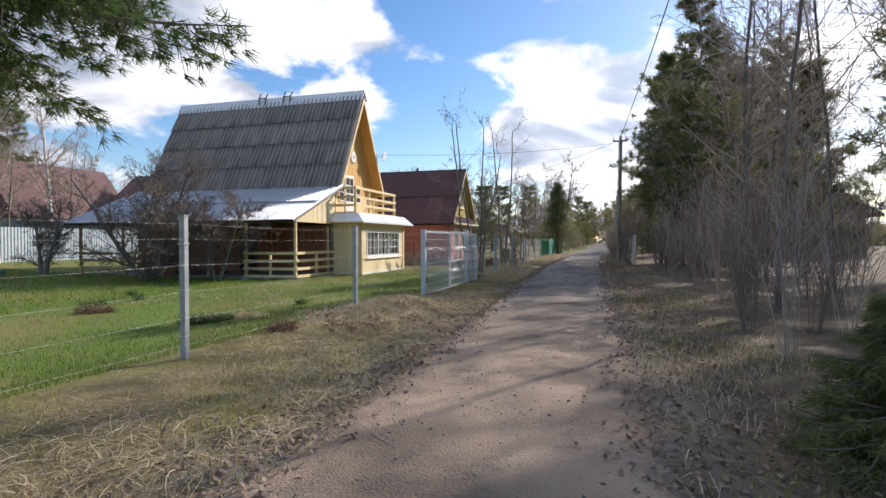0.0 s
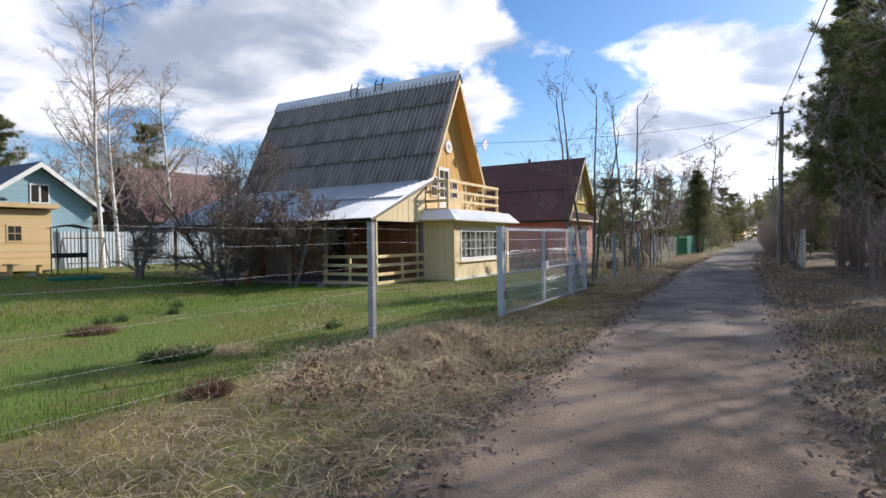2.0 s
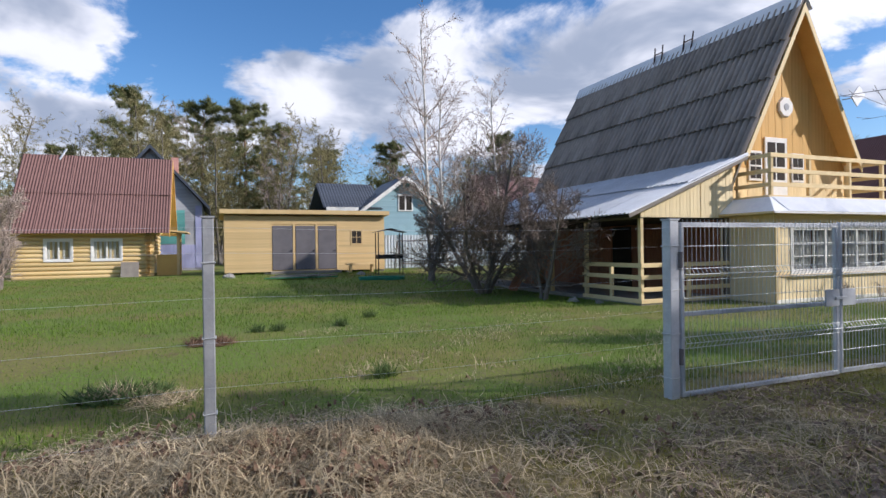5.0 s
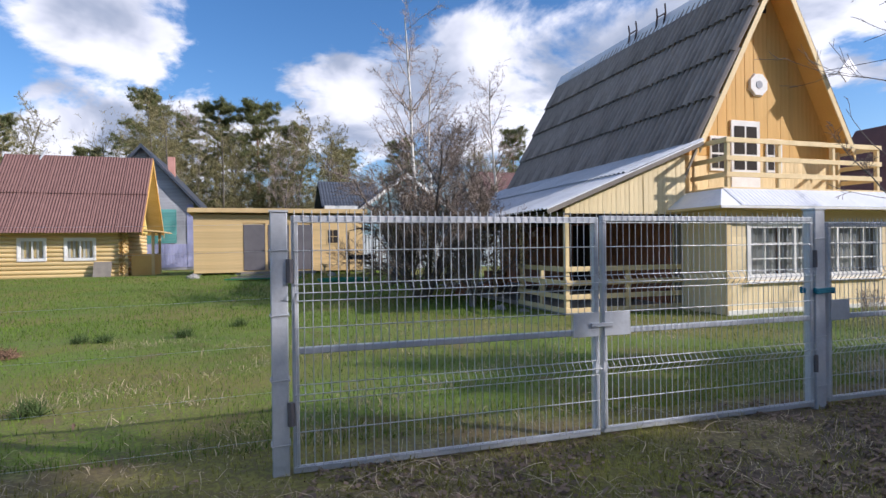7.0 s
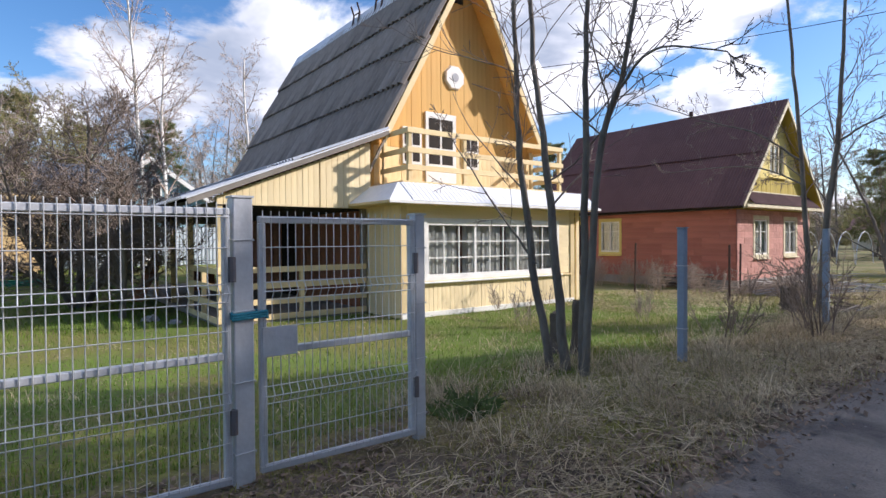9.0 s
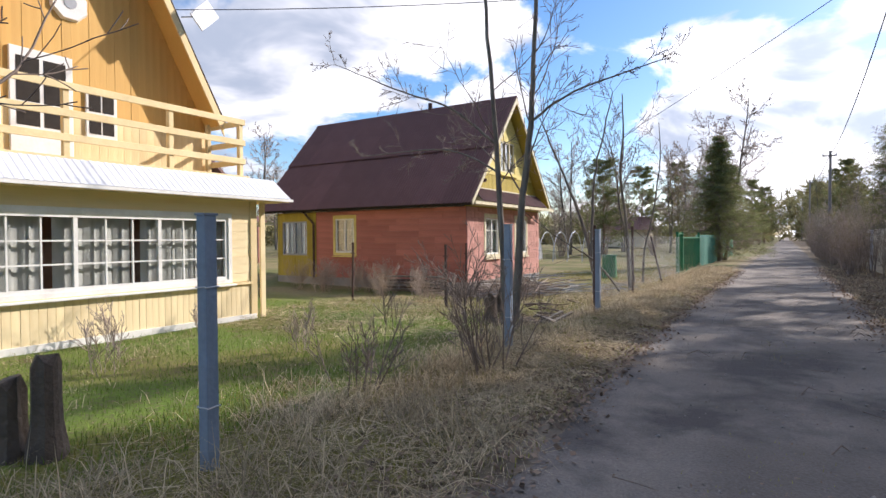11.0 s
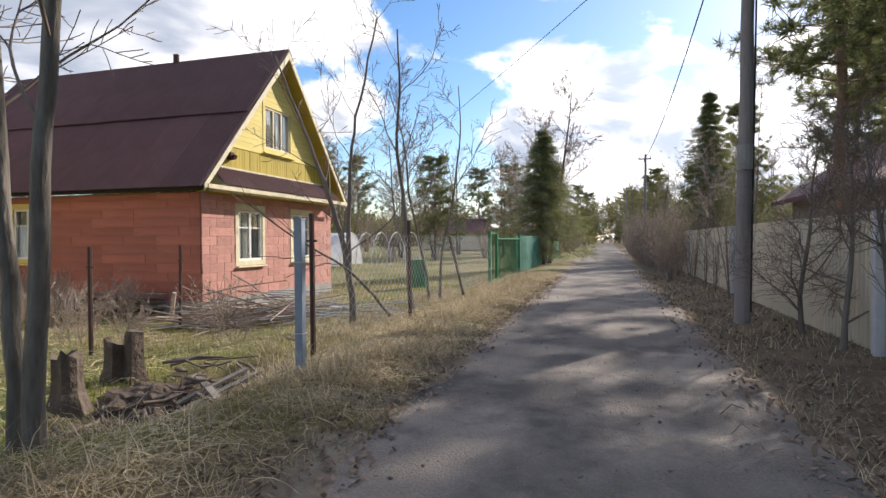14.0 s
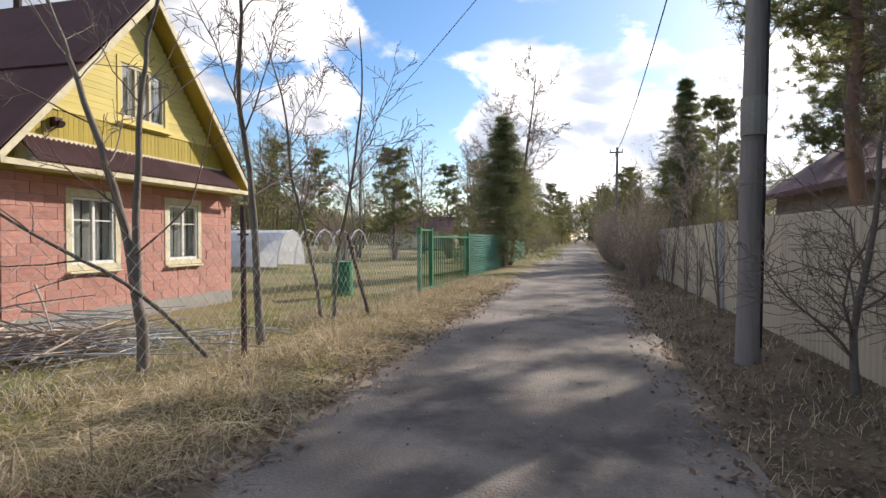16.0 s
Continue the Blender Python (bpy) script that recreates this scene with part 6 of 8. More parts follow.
def sprout(segs, rnd, p, d, length, r, level, top, opt):
    """A limb in short steps, with side shoots; segs gets (start, end, radius, radius, level)."""
    n = opt["steps"][min(level, len(opt["steps"]) - 1)]
    step = length / n
    rmin = opt["rmin"]
    for k in range(n):
        w = opt["wiggle"] * (1 if level else opt.get("sway", 0.4))
        d = (d + Vector((rnd.gauss(0, w), rnd.gauss(0, w), rnd.gauss(0, w * 0.7) + opt["lift"][min(level, 2)]))).normalized()
        q = p + d * step
        ra, rb = max(rmin, r * (1 - k / n * 0.75)), max(rmin, r * (1 - (k + 1) / n * 0.75))
        segs.append((tuple(p), tuple(q), ra, rb, level))
        if level < top and (k + 1) / n > opt["bare"][min(level, 2)]:
            for _ in range(opt["kids"][min(level, len(opt["kids"]) - 1)]):
                if rnd.random() < opt.get("chance", 0.85):
                    a, t = rnd.uniform(0, 6.283), radians(rnd.uniform(*opt["angle"]))
                    s = d.orthogonal().normalized()
                    s = Matrix.Rotation(a, 3, d) @ s
                    c = (d * math.cos(t) + s * math.sin(t)).normalized()
                    s0 = p.lerp(q, rnd.random())
                    sprout(segs, rnd, s0, c, length * rnd.uniform(*opt["ratio"]) * (1.1 - 0.55 * k / n), max(rmin, rb * 0.55), level + 1, top, opt)
        p = q
    return p, d


BIRCH = dict(steps=(11, 5, 4, 3), wiggle=0.09, lift=(0.03, 0.02, -0.05), bare=(0.3, 0.15, 0.0), kids=(3, 2, 2), angle=(28, 58), ratio=(0.22, 0.36), rmin=0.006, chance=0.85)
ROWAN = dict(steps=(14, 8, 5, 3), wiggle=0.15, lift=(0.07, 0.07, 0.05), bare=(0.32, 0.2, 0.1), kids=(1, 2, 1), angle=(25, 62), ratio=(0.26, 0.48), rmin=0.0045, chance=0.72)
APPLE = dict(steps=(9, 6, 5, 4), wiggle=0.16, lift=(0.03, 0.04, 0.05), bare=(0.2, 0.1, 0.0), kids=(2, 3, 2), angle=(30, 68), ratio=(0.36, 0.56), rmin=0.0065, chance=0.78)
SHRUB = dict(steps=(6, 4, 3), wiggle=0.10, lift=(0.05, 0.05, 0.04), bare=(0.25, 0.1, 0.0), kids=(2, 1), angle=(18, 45), ratio=(0.3, 0.5), rmin=0.003, chance=0.75)


def split_levels(segs, sides=(8, 5, 3)):
    lo = [s for s in segs if s[4] == 0]
    hi = [s for s in segs if s[4] > 0]
    a = mesh_np("trunk", *chain([lo[0][0]] + [s[1] for s in lo], [lo[0][2] * 1.25] + [s[3] for s in lo], sides[0]))
    a.polygons.foreach_set("use_smooth", [True] * len(a.polygons))
    b = mesh_np("crown", *tubes(hi, sides[2])) if hi else None
    return a, b


def bare_tree(name, label, x, y, h, r, opt, seed, bark, twig, stems=1, spread=0.12, group="", levels=3, z=None, lean=(0, 0), aims=()):
    z = gz(x, y) - 0.05 if z is None else z
    rnd = random.Random(seed)
    T = thing(name, label, "tree" if h > 1.8 else "shrub", group, at=(x, y, z))
    for s in range(stems):
        segs = []
        a = 6.283 * s / stems + rnd.uniform(-0.5, 0.5)
        out = spread * rnd.uniform(0.5, 1.2) if stems > 1 else 0
        d = Vector((math.cos(a) * out + lean[0], math.sin(a) * out + lean[1], 1)).normalized()
        o = Vector((x + math.cos(a) * 0.12 * (stems > 1), y + math.sin(a) * 0.12 * (stems > 1), z))
        if aims:
            d = Vector((aims[s][0], aims[s][1], 1)).normalized()
            o = Vector((x + aims[s][2], y + aims[s][3], z))
        k = rnd.uniform(0.75, 1.0) if s else 1.0
        sprout(segs, rnd, o, d, h * k, r * k, 0, levels, opt)
        t, b = split_levels(segs)
        tr = link("trunk", t, bark, T)
        if b:
            link("crown", b, twig, T, "bare twigs")
    return T


def stem_tree(name, label, stems, limbs, opt, seed, bark, twig, levels=3):
    """A tree whose stems and main limbs follow given bends; side shoots grow from them."""
    rnd = random.Random(seed)
    base = stems[0][0][0]
    T = thing(name, label, "tree", at=base)
    for k, (bends, r0, r1) in enumerate(list(stems) + list(limbs)):
        b = [Vector(p) for p in bends]
        ext = 2 * b[-1] - b[-2]
        pts, n = [], 6
        for p0, p1, p2, p3 in zip([b[0]] + b[:-2], b[:-1], b[1:], b[2:] + [ext]):
            for i in range(n):
                t = i / n
                q = p1 + (p2 - p0) * (t / 2) + (2 * p0 - 5 * p1 + 4 * p2 - p3) * (t * t / 2) + (3 * p1 - p0 - 3 * p2 + p3) * (t ** 3 / 2)
                pts.append(q + Vector((rnd.gauss(0, 0.008), rnd.gauss(0, 0.008), 0)))
        pts.append(b[-1])
        m = len(pts) - 1
        rad = [r0 + (r1 - r0) * i / m for i in range(m + 1)]
        stem = k < len(stems)
        if stem:
            rad[0] *= 1.35
        me = mesh_np("trunk", *chain(pts, rad, 9 if stem else 6))
        me.polygons.foreach_set("use_smooth", [True] * len(me.polygons))
        link("trunk" if stem else "limb", me, bark, T)
        segs = []
        for i in range(int(m * (0.34 if stem else 0.15)), m + 1):
            f = i / m
            for _ in range(3 if i == m else 1):
                if rnd.random() < 0.72:
                    d = (pts[min(i + 1, m)] - pts[max(i - 1, 0)]).normalized()
                    side = Matrix.Rotation(rnd.uniform(0, 6.283), 3, d) @ d.orthogonal().normalized()
                    ang = radians(rnd.uniform(30, 65))
                    L = (1.9 if stem else 0.8) * rnd.uniform(0.4, 1.1) * (1.15 - 0.5 * f)
                    sprout(segs, rnd, pts[i], (d * math.cos(ang) + side * math.sin(ang)).normalized(), L, max(0.005, rad[i] * 0.3), 1, levels, opt)
        if segs:
            link("crown", mesh_np("crown", *tubes([q[:4] for q in segs], 4)), twig, T, "bare twigs")
    return T


def shrub(name, label, x, y, h, stems, seed, twig, group="", wide=0.45, r=0.012, levels=2, z=None, green=0):
    z = gz(x, y) - 0.03 if z is None else z
    rnd = random.Random(seed)
    T = thing(name, label, "shrub", group, at=(x, y, z))
    segs = []
    for s in range(stems):
        a, o = rnd.uniform(0, 6.283), rnd.uniform(0, wide * 0.4)
        d = Vector((math.cos(a) * rnd.uniform(0.05, wide), math.sin(a) * rnd.uniform(0.05, wide), 1)).normalized()
        sprout(segs, rnd, Vector((x + math.cos(a) * o, y + math.sin(a) * o, z)), d, h * rnd.uniform(0.6, 1.05), r * rnd.uniform(0.6, 1.1), 0, levels, SHRUB)
    link("crown", mesh_np("crown", *tubes([q[:4] for q in segs], 4)), twig, T, "thin bare stems")
    if green:
        rs = np.random.RandomState(seed)
        ends = np.array([q[1] for q in segs if q[4] > 0])
        pick = ends[rs.randint(0, len(ends), green)]
        link("foliage", tufts(pick, rs, 3, 0.05, 0.03), M["budding"], T, "young yellow-green leaf buds")
    return T


def tufts(centres, rs, per, length, width, flat=0.5, droop=0.0, along=None):
    """Thin triangular blades round many centres, as one mesh."""
    c = np.repeat(np.asarray(centres, float), per, axis=0)
    n = len(c)
    d = rs.normal(size=(n, 3))
    d[:, 2] = d[:, 2] * flat + droop
    if along is not None:
        d += np.repeat(np.asarray(along, float), per, axis=0)
    d /= np.linalg.norm(d, axis=1, keepdims=True)
    s = np.cross(d, rs.normal(size=(n, 3)))
    s /= np.linalg.norm(s, axis=1, keepdims=True)
    l = length * rs.uniform(0.6, 1.2, (n, 1))
    b = c + rs.normal(size=(n, 3)) * length * 0.12
    v = np.stack((b - s * width / 2, b + s * width / 2, b + d * l), 1).reshape(-1, 3)
    return mesh_np("tufts", v, np.arange(3 * n).reshape(-1, 3))


def pine(label, x, y, h, seed, crown=0.5, r=0.16, group="pines", z=0.0, size=1.0, per=34, blade=0.026):
    """A tall pine: bare reddish trunk, whorled limbs, needle tufts gathered towards the limb ends."""
    rnd, rs = random.Random(seed), np.random.RandomState(seed)
    T = thing("pine_tree", label, "tree", group, at=(x, y, z))
    base = Vector((x, y, z - 0.1))
    n = 12
    pts = [base + Vector((rnd.gauss(0, 0.05) * k * 0.3, rnd.gauss(0, 0.05) * k * 0.3, h * k / n)) for k in range(n + 1)]
    trunk = [(tuple(pts[k]), tuple(pts[k + 1]), r * (1 - 0.85 * k / n), r * (1 - 0.85 * (k + 1) / n)) for k in range(n)]
    t = mesh_np("trunk", *chain([trunk[0][0]] + [s[1] for s in trunk], [trunk[0][2]] + [s[3] for s in trunk], 10))
    t.polygons.foreach_set("use_smooth", [True] * len(t.polygons))
    link("trunk", t, M["pinebark"], T, "flaking reddish pine bark")
    limbs, cent = [], []
    zz = h * (1 - crown)
    while zz < h * 0.985:
        f = (zz / h - (1 - crown)) / crown
        reach = size * h * 0.19 * (0.55 + 0.75 * math.sin(min(1.0, f * 1.25 + 0.25) * 2.6)) * (1.05 - 0.72 * f)
        i = min(n - 1, int(zz / h * n))
        p0 = pts[i].lerp(pts[i + 1], zz / h * n - i)
        for k in range(rnd.choice((3, 4, 5))):
            if rnd.random() < 0.18:
                continue
            a = rnd.uniform(0, 6.283)
            L = reach * rnd.uniform(0.6, 1.25)
            p, d = p0.copy(), Vector((math.cos(a), math.sin(a), rnd.uniform(-0.1, 0.35))).normalized()
            m = 4
            for s in range(m):
                d = (d + Vector((rnd.gauss(0, 0.14), rnd.gauss(0, 0.14), 0.10))).normalized()
                q = p + d * L / m
                limbs.append((tuple(p), tuple(q), 0.022 * (1 - s / m) + 0.006, 0.022 * (1 - (s + 1) / m) + 0.005))
                if s >= 1:
                    for _ in range(4):
                        o = Vector((rnd.gauss(0, 1), rnd.gauss(0, 1), rnd.gauss(0.15, 0.5))) * 0.11 * L
                        e = p.lerp(q, rnd.random()) + o
                        cent.append(tuple(e))
                        limbs.append((tuple(p.lerp(q, 0.5)), tuple(e), 0.007, 0.004))
                p = q
        zz += h * crown * rnd.uniform(0.035, 0.06)
    for k in range(7):
        zd, a = h * (1 - crown) * rnd.uniform(0.45, 1.0), rnd.uniform(0, 6.283)
        L = rnd.uniform(0.4, 1.3)
        i = min(n - 1, int(zd / h * n))
        limbs.append((tuple(pts[i]), tuple(pts[i] + Vector((math.cos(a) * L, math.sin(a) * L, rnd.uniform(-0.2, 0.2)))), 0.018, 0.006))
    link("crown_wood", mesh_np("crown_wood", *tubes(limbs, 3)), M["pinebark"], T)
    link("foliage", tufts(cent, rs, per, 0.30 * size, blade, 0.8, 0.25), M["needle"], T, "tufts of grey-green needles")
    return T


def spruce(label, x, y, h, seed, base=0.06, wide=0.2, r=0.12, group="spruces", z=0.0, dense=1.0, blade=(0.14, 0.012), mat=None, per=8):
    """A spruce: whorls of drooping boughs, each fringed with needles."""
    rnd, rs = random.Random(seed), np.random.RandomState(seed)
    T = thing("spruce_tree", label, "tree", group, at=(x, y, z))
    t = mesh_np("trunk", *tubes([((x, y, z - 0.1), (x, y, z + h), r, 0.01)], 8))
    link("trunk", t, M["bark"], T)
    limbs, cent, way = [], [], []
    zz = h * base
    while zz < h * 0.98:
        f = zz / h
        reach = h * wide * (1 - f) ** 0.85 + 0.05
        for k in range(max(4, int(8 * dense))):
            a = rnd.uniform(0, 6.283)
            L = reach * rnd.uniform(0.7, 1.15)
            p, d = Vector((x, y, z + zz)), Vector((math.cos(a), math.sin(a), rnd.uniform(-0.25, 0.2))).normalized()
            m = 5
            for s in range(m):
                d = (d + Vector((rnd.gauss(0, 0.06), rnd.gauss(0, 0.06), -0.06 if s < 3 else 0.08))).normalized()
                q = p + d * L / m
                limbs.append((tuple(p), tuple(q), 0.014 * (1 - s / m) + 0.004, 0.014 * (1 - (s + 1) / m) + 0.003))
                side = d.cross(Vector((0, 0, 1))).normalized()
                for _ in range(int(6 * dense)):
                    e = p.lerp(q, rnd.random())
                    w = side * rnd.choice((-1, 1)) * rnd.uniform(0, 0.2) * L * (1 - 0.6 * s / m) + Vector((0, 0, -abs(rnd.gauss(0, 0.05)) * L))
                    cent.append(tuple(e + w))
                    way.append(tuple(d * 1.0 + w.normalized() * 0.8 if w.length > 0 else d))
                    if w.length > 0.12:
                        limbs.append((tuple(e), tuple(e + w), 0.004, 0.002))
                p = q
        zz += max(0.09, h * 0.03) * rnd.uniform(0.7, 1.2)
    link("crown_wood", mesh_np("crown_wood", *tubes(limbs, 3)), M["twig"], T)
    link("foliage", tufts(cent, rs, per, blade[0], blade[1], 0.5, -0.1, way), mat or M["spruce"], T, "dark green needled twigs")
    return T


def near_trees():
    WAND = dict(ROWAN, wiggle=0.11, lift=(0.05, 0.035, 0.03), kids=(1, 1, 1), chance=0.62, ratio=(0.28, 0.5), rmin=0.0035)
    stem_tree("rowan_tree", "bare multi-stemmed rowan with dark trunks beside the fence",
              (([(-2.18, 19.0, -0.08), (-2.49, 19.0, 1.28), (-2.62, 18.95, 2.5), (-2.72, 19.0, 3.9), (-2.9, 19.0, 5.6)], 0.048, 0.016),
               ([(-2.04, 19.05, -0.08), (-2.28, 19.1, 1.7), (-2.55, 19.15, 3.3), (-2.8, 19.2, 5.8)], 0.055, 0.016),
               ([(-1.88, 19.1, -0.08), (-1.79, 19.05, 1.96), (-1.77, 19.05, 3.4), (-1.7, 19.1, 5.5)], 0.045, 0.014),
               ([(-1.78, 19.0, -0.08), (-1.58, 19.0, 2.1), (-1.3, 19.0, 2.95), (-1.05, 19.0, 4.4)], 0.042, 0.012)),
              (([(-1.45, 19.0, 2.6), (-1.0, 18.95, 2.95), (-0.35, 18.9, 2.75)], 0.016, 0.006),
               ([(-2.4, 19.0, 1.1), (-2.95, 18.9, 1.75), (-3.6, 18.8, 2.6)], 0.014, 0.006)), WAND, 12, M["bark"], M["twig"])
    stem_tree("rowan_tree", "bare rowan with two tall stems by the ditch",
              (([(-2.12, 25.8, -0.08), (-2.04, 25.8, 1.45), (-1.87, 25.8, 2.92), (-1.8, 25.8, 4.2), (-1.75, 25.85, 6.6)], 0.066, 0.02),
               ([(-2.3, 25.85, -0.08), (-2.35, 25.8, 1.75), (-2.52, 25.8, 3.9), (-2.75, 25.85, 6.6)], 0.058, 0.018)),
              (([(-2.4, 25.8, 2.7), (-3.1, 25.7, 3.3), (-3.95, 25.6, 3.66), (-5.3, 25.5, 4.3)], 0.024, 0.007),
               ([(-2.38, 25.8, 2.3), (-3.4, 26.0, 2.75), (-5.4, 26.3, 2.85)], 0.02, 0.006),
               ([(-1.85, 25.8, 3.0), (-1.2, 25.7, 3.3), (-0.1, 25.6, 3.5)], 0.022, 0.007)), dict(WAND, chance=0.8), 23, M["bark"], M["twig"])
    stem_tree("rowan_tree", "slender forked grey tree in front of the red house",
              (([(-2.47, 31.0, -0.1), (-2.54, 31.0, 0.75), (-2.8, 31.0, 1.75), (-3.3, 31.0, 3.0), (-3.8, 31.0, 4.2)], 0.062, 0.012),
               ([(-2.54, 31.0, 0.72), (-2.54, 31.02, 1.9), (-2.47, 31.05, 2.9), (-2.1, 31.1, 4.6)], 0.042, 0.012)),
              (), WAND, 31, M["applebark"], M["twig"])
    bare_tree("rowan_tree", "thin bare tree by the chain-link fence", -1.95, 32.2, 4.8, 0.05, ROWAN, 44, M["bark"], M["twig"], 1, levels=3)
    bare_tree("rowan_tree", "thin bare tree by the chain-link fence", -2.3, 34.6, 4.6, 0.035, ROWAN, 47, M["bark"], M["twig"], 2, 0.1, levels=3)
    bare_tree("apple_tree", "gnarled bare apple tree before the porch", -13.9, 15.7, 4.6, 0.1, APPLE, 5, M["applebark"], M["twig"], 5, 0.65, levels=3, z=-0.2)
    bare_tree("apple_tree", "small gnarled bare apple tree before the porch", -11.2, 16.25, 3.3, 0.06, APPLE, 8, M["applebark"], M["twig"], 2, 0.25, levels=3, z=-0.2)
    bare_tree("apple_tree", "bare spreading apple tree before the log cabin", -22.4, 0.4, 3.3, 0.1, APPLE, 19, M["applebark"], M["birchtwig"], 2, 0.5, levels=3, z=0.0)
    bare_tree("apple_tree", "bare apple tree at the yard's back", -19.6, 16.0, 3.0, 0.11, APPLE, 15, M["applebark"], M["twig"], 2, 0.4, levels=3, z=-0.1)
    for x, y, h, s in ((-28.0, 19.3, 13.6, 3), (-28.6, 20.5, 11.0, 6), (-31, 25.5, 12, 9)):
        bare_tree("birch_tree", "tall bare birch with white bark behind the yard", x, y, h, 0.13, dict(BIRCH, kids=(3, 3, 3), rmin=0.0055), s, M["birch"], M["birchtwig"], group="birches", z=0.1)
    # small trees before the metal fence
    for x, y, h, s in ((3.72, 31.7, 2.6, 61), (3.8, 30.6, 2.9, 62), (3.7, 29.2, 2.4, 64)):
        bare_tree("sapling", "small crooked bare tree before the metal fence", x, y, h, 0.036, dict(APPLE, rmin=0.003, ratio=(0.34, 0.55), kids=(2, 2, 2), chance=0.75), s, M["applebark"], M["twig"], 1, group="saplings", levels=3)
    for k in range(7):
        y = 34.6 + 1.6 * k
        shrub("sapling_shoots", "thin bare saplings along the metal fence", 3.7 + 0.1 * math.sin(k * 3), y, 2.0 + 0.5 * math.sin(k * 2.1), 3, 70 + k, M["twig"], "shoots by the fence", 0.1, 0.016)
    shrub("shrub", "leafless reddish shrub by the fence post", -1.25, 23.2, 1.25, 16, 81, M["twig"], wide=0.75, r=0.011)
    shrub("shrub", "leafless reddish shrub by the fence post", -1.9, 22.0, 0.9, 9, 82, M["twig"], wide=0.7, r=0.009)
    for k in range(7):
        shrub("dry_canes", "tangle of dry raspberry canes by the house wall", -12.6 + 0.75 * k, 31.6 + 0.4 * math.sin(k * 2.3), 0.95, 20, 90 + k, M["birchtwig"], "dry canes", 0.6, 0.006)
    for k in range(6):
        shrub("dry_canes", "dry stalks in the long grass", -7.6 + 0.8 * k, 29.7 + 0.5 * math.sin(k * 1.9), 0.85, 12, 110 + k, M["birchtwig"], "dry canes", 0.5, 0.005)
    for x, y, h, s in ((-5.2, 21.6, 0.7, 130), (-4.0, 23.4, 0.6, 131), (-6.9, 22.6, 0.55, 132), (-6.95, 24.0, 0.5, 133)):
        shrub("dry_canes", "few dry stalks on the lawn", x, y, h, 7, s, M["birchtwig"], "dry canes", 0.35, 0.005)


near_trees()


def conifers():
    spruce("near spruce with drooping boughs at the lane side", -1.3, 0.8, 9.0, 7, 0.31, 0.30, 0.14, z=-0.05, dense=2.6, blade=(0.1, 0.0095), per=16)
    spruce("young bushy spruce in the verge", 4.45, 2.75, 1.1, 9, 0.02, 0.62, 0.03, z=-0.05, dense=1.8, blade=(0.07, 0.007), mat=M["needle"])
    spruce("tall spruce with light green boughs beside the green fence", -1.75, 51.0, 6.8, 14, 0.10, 0.42, 0.11, dense=1.3, blade=(0.3, 0.014), mat=M["sunspruce"], per=4)
    bare_tree("birch_tree", "tall bare birch beside the spruce at the green fence", -1.7, 52.0, 8.8, 0.09, dict(BIRCH, rmin=0.009, kids=(3, 3, 2)), 316, M["bark"], M["birchtwig"], 3, 0.14, group="wood birches", z=-0.1)
    spruce("dark spruce behind the metal fence", 6.5, 56.0, 9.3, 17, 0.05, 0.3, 0.13, dense=1.3, blade=(0.3, 0.018), mat=M["needle"], per=5)
    kinds = [pine("tall pine with a broken grey-green crown", 6.6, 38.6, 11.5, 201, 0.62, 0.17),
             pine("tall slim pine at the wood's edge", 10.5, 9.0, 11.0, 202, 0.7, 0.13),
             pine("young bushy pine at the wood's edge", 9.5, 12.0, 8.2, 203, 0.85, 0.11, size=1.15),
             pine("tall forest pine with a rounded crown", -58, 6.5, 16.0, 204, 0.86, 0.22, size=1.6, per=52, blade=0.04)]
    spots = {0: [(6.4, 33.0, 0.95), (5.8, 30.2, 0.9), (9.5, 35.5, 1.0), (11.0, 50.0, 1.0), (15.0, 41.0, 1.1), (8.8, 31.0, 0.92), (10.5, 29.0, 0.9)],
             1: [(6.1, 21.6, 0.9), (5.4, 30.4, 0.95), (7.0, 31.5, 0.9), (7.8, 27.0, 0.9), (14.0, 13.0, 1.05), (14.5, 24.0, 1.1), (12.5, 11, 1.1), (15, 17, 1.1), (6.3, 28.6, 0.85)],
             2: [(6.6, 27.0, 0.95), (8.4, 25.8, 1.0), (6.1, 30.6, 0.9), (9.7, 22.0, 0.9), (13.5, 9.5, 1.05), (8.6, 33, 1.0)],
             3: [(-56, 10.5, 1.05), (-62, 14, 1.0), (-63, 3, 0.9), (-60, 0, 1.0), (-70, -8, 0.85), (-64, -14, 0.9), (-75, -3, 0.95), (-52, 24, 0.8), (-66, 20, 0.9), (-45, 33, 0.7),
                 (-58, -22, 0.9), (-30, 62, 0.62), (-24, 70, 0.6), (-38, 66, 0.7), (-12, 66, 0.55), (-9.5, 88, 0.6), (-5.5, 96, 0.6), (-4, 130, 0.75), (9, 120, 0.75), (6.5, 95, 0.6),
                 (-7, 110, 0.7), (12, 100, 0.7), (-16, 100, 0.7), (-2.6, 150, 0.75), (6, 150, 0.7), (-30, 90, 0.8), (-48, 70, 0.8), (16, 60, 0.8), (11, 70, 0.65)]}
    rnd = random.Random(77)
    for k, rows in spots.items():
        for x, y, s in rows:
            m = pose(x, y, gz(x, y) if abs(x) < 50 and y < 100 else 0.0, 0, 0, rnd.uniform(0, 360)) @ Matrix.Diagonal((s, s, s * rnd.uniform(0.92, 1.08), 1))
            copy_thing(kinds[k], m)


conifers()


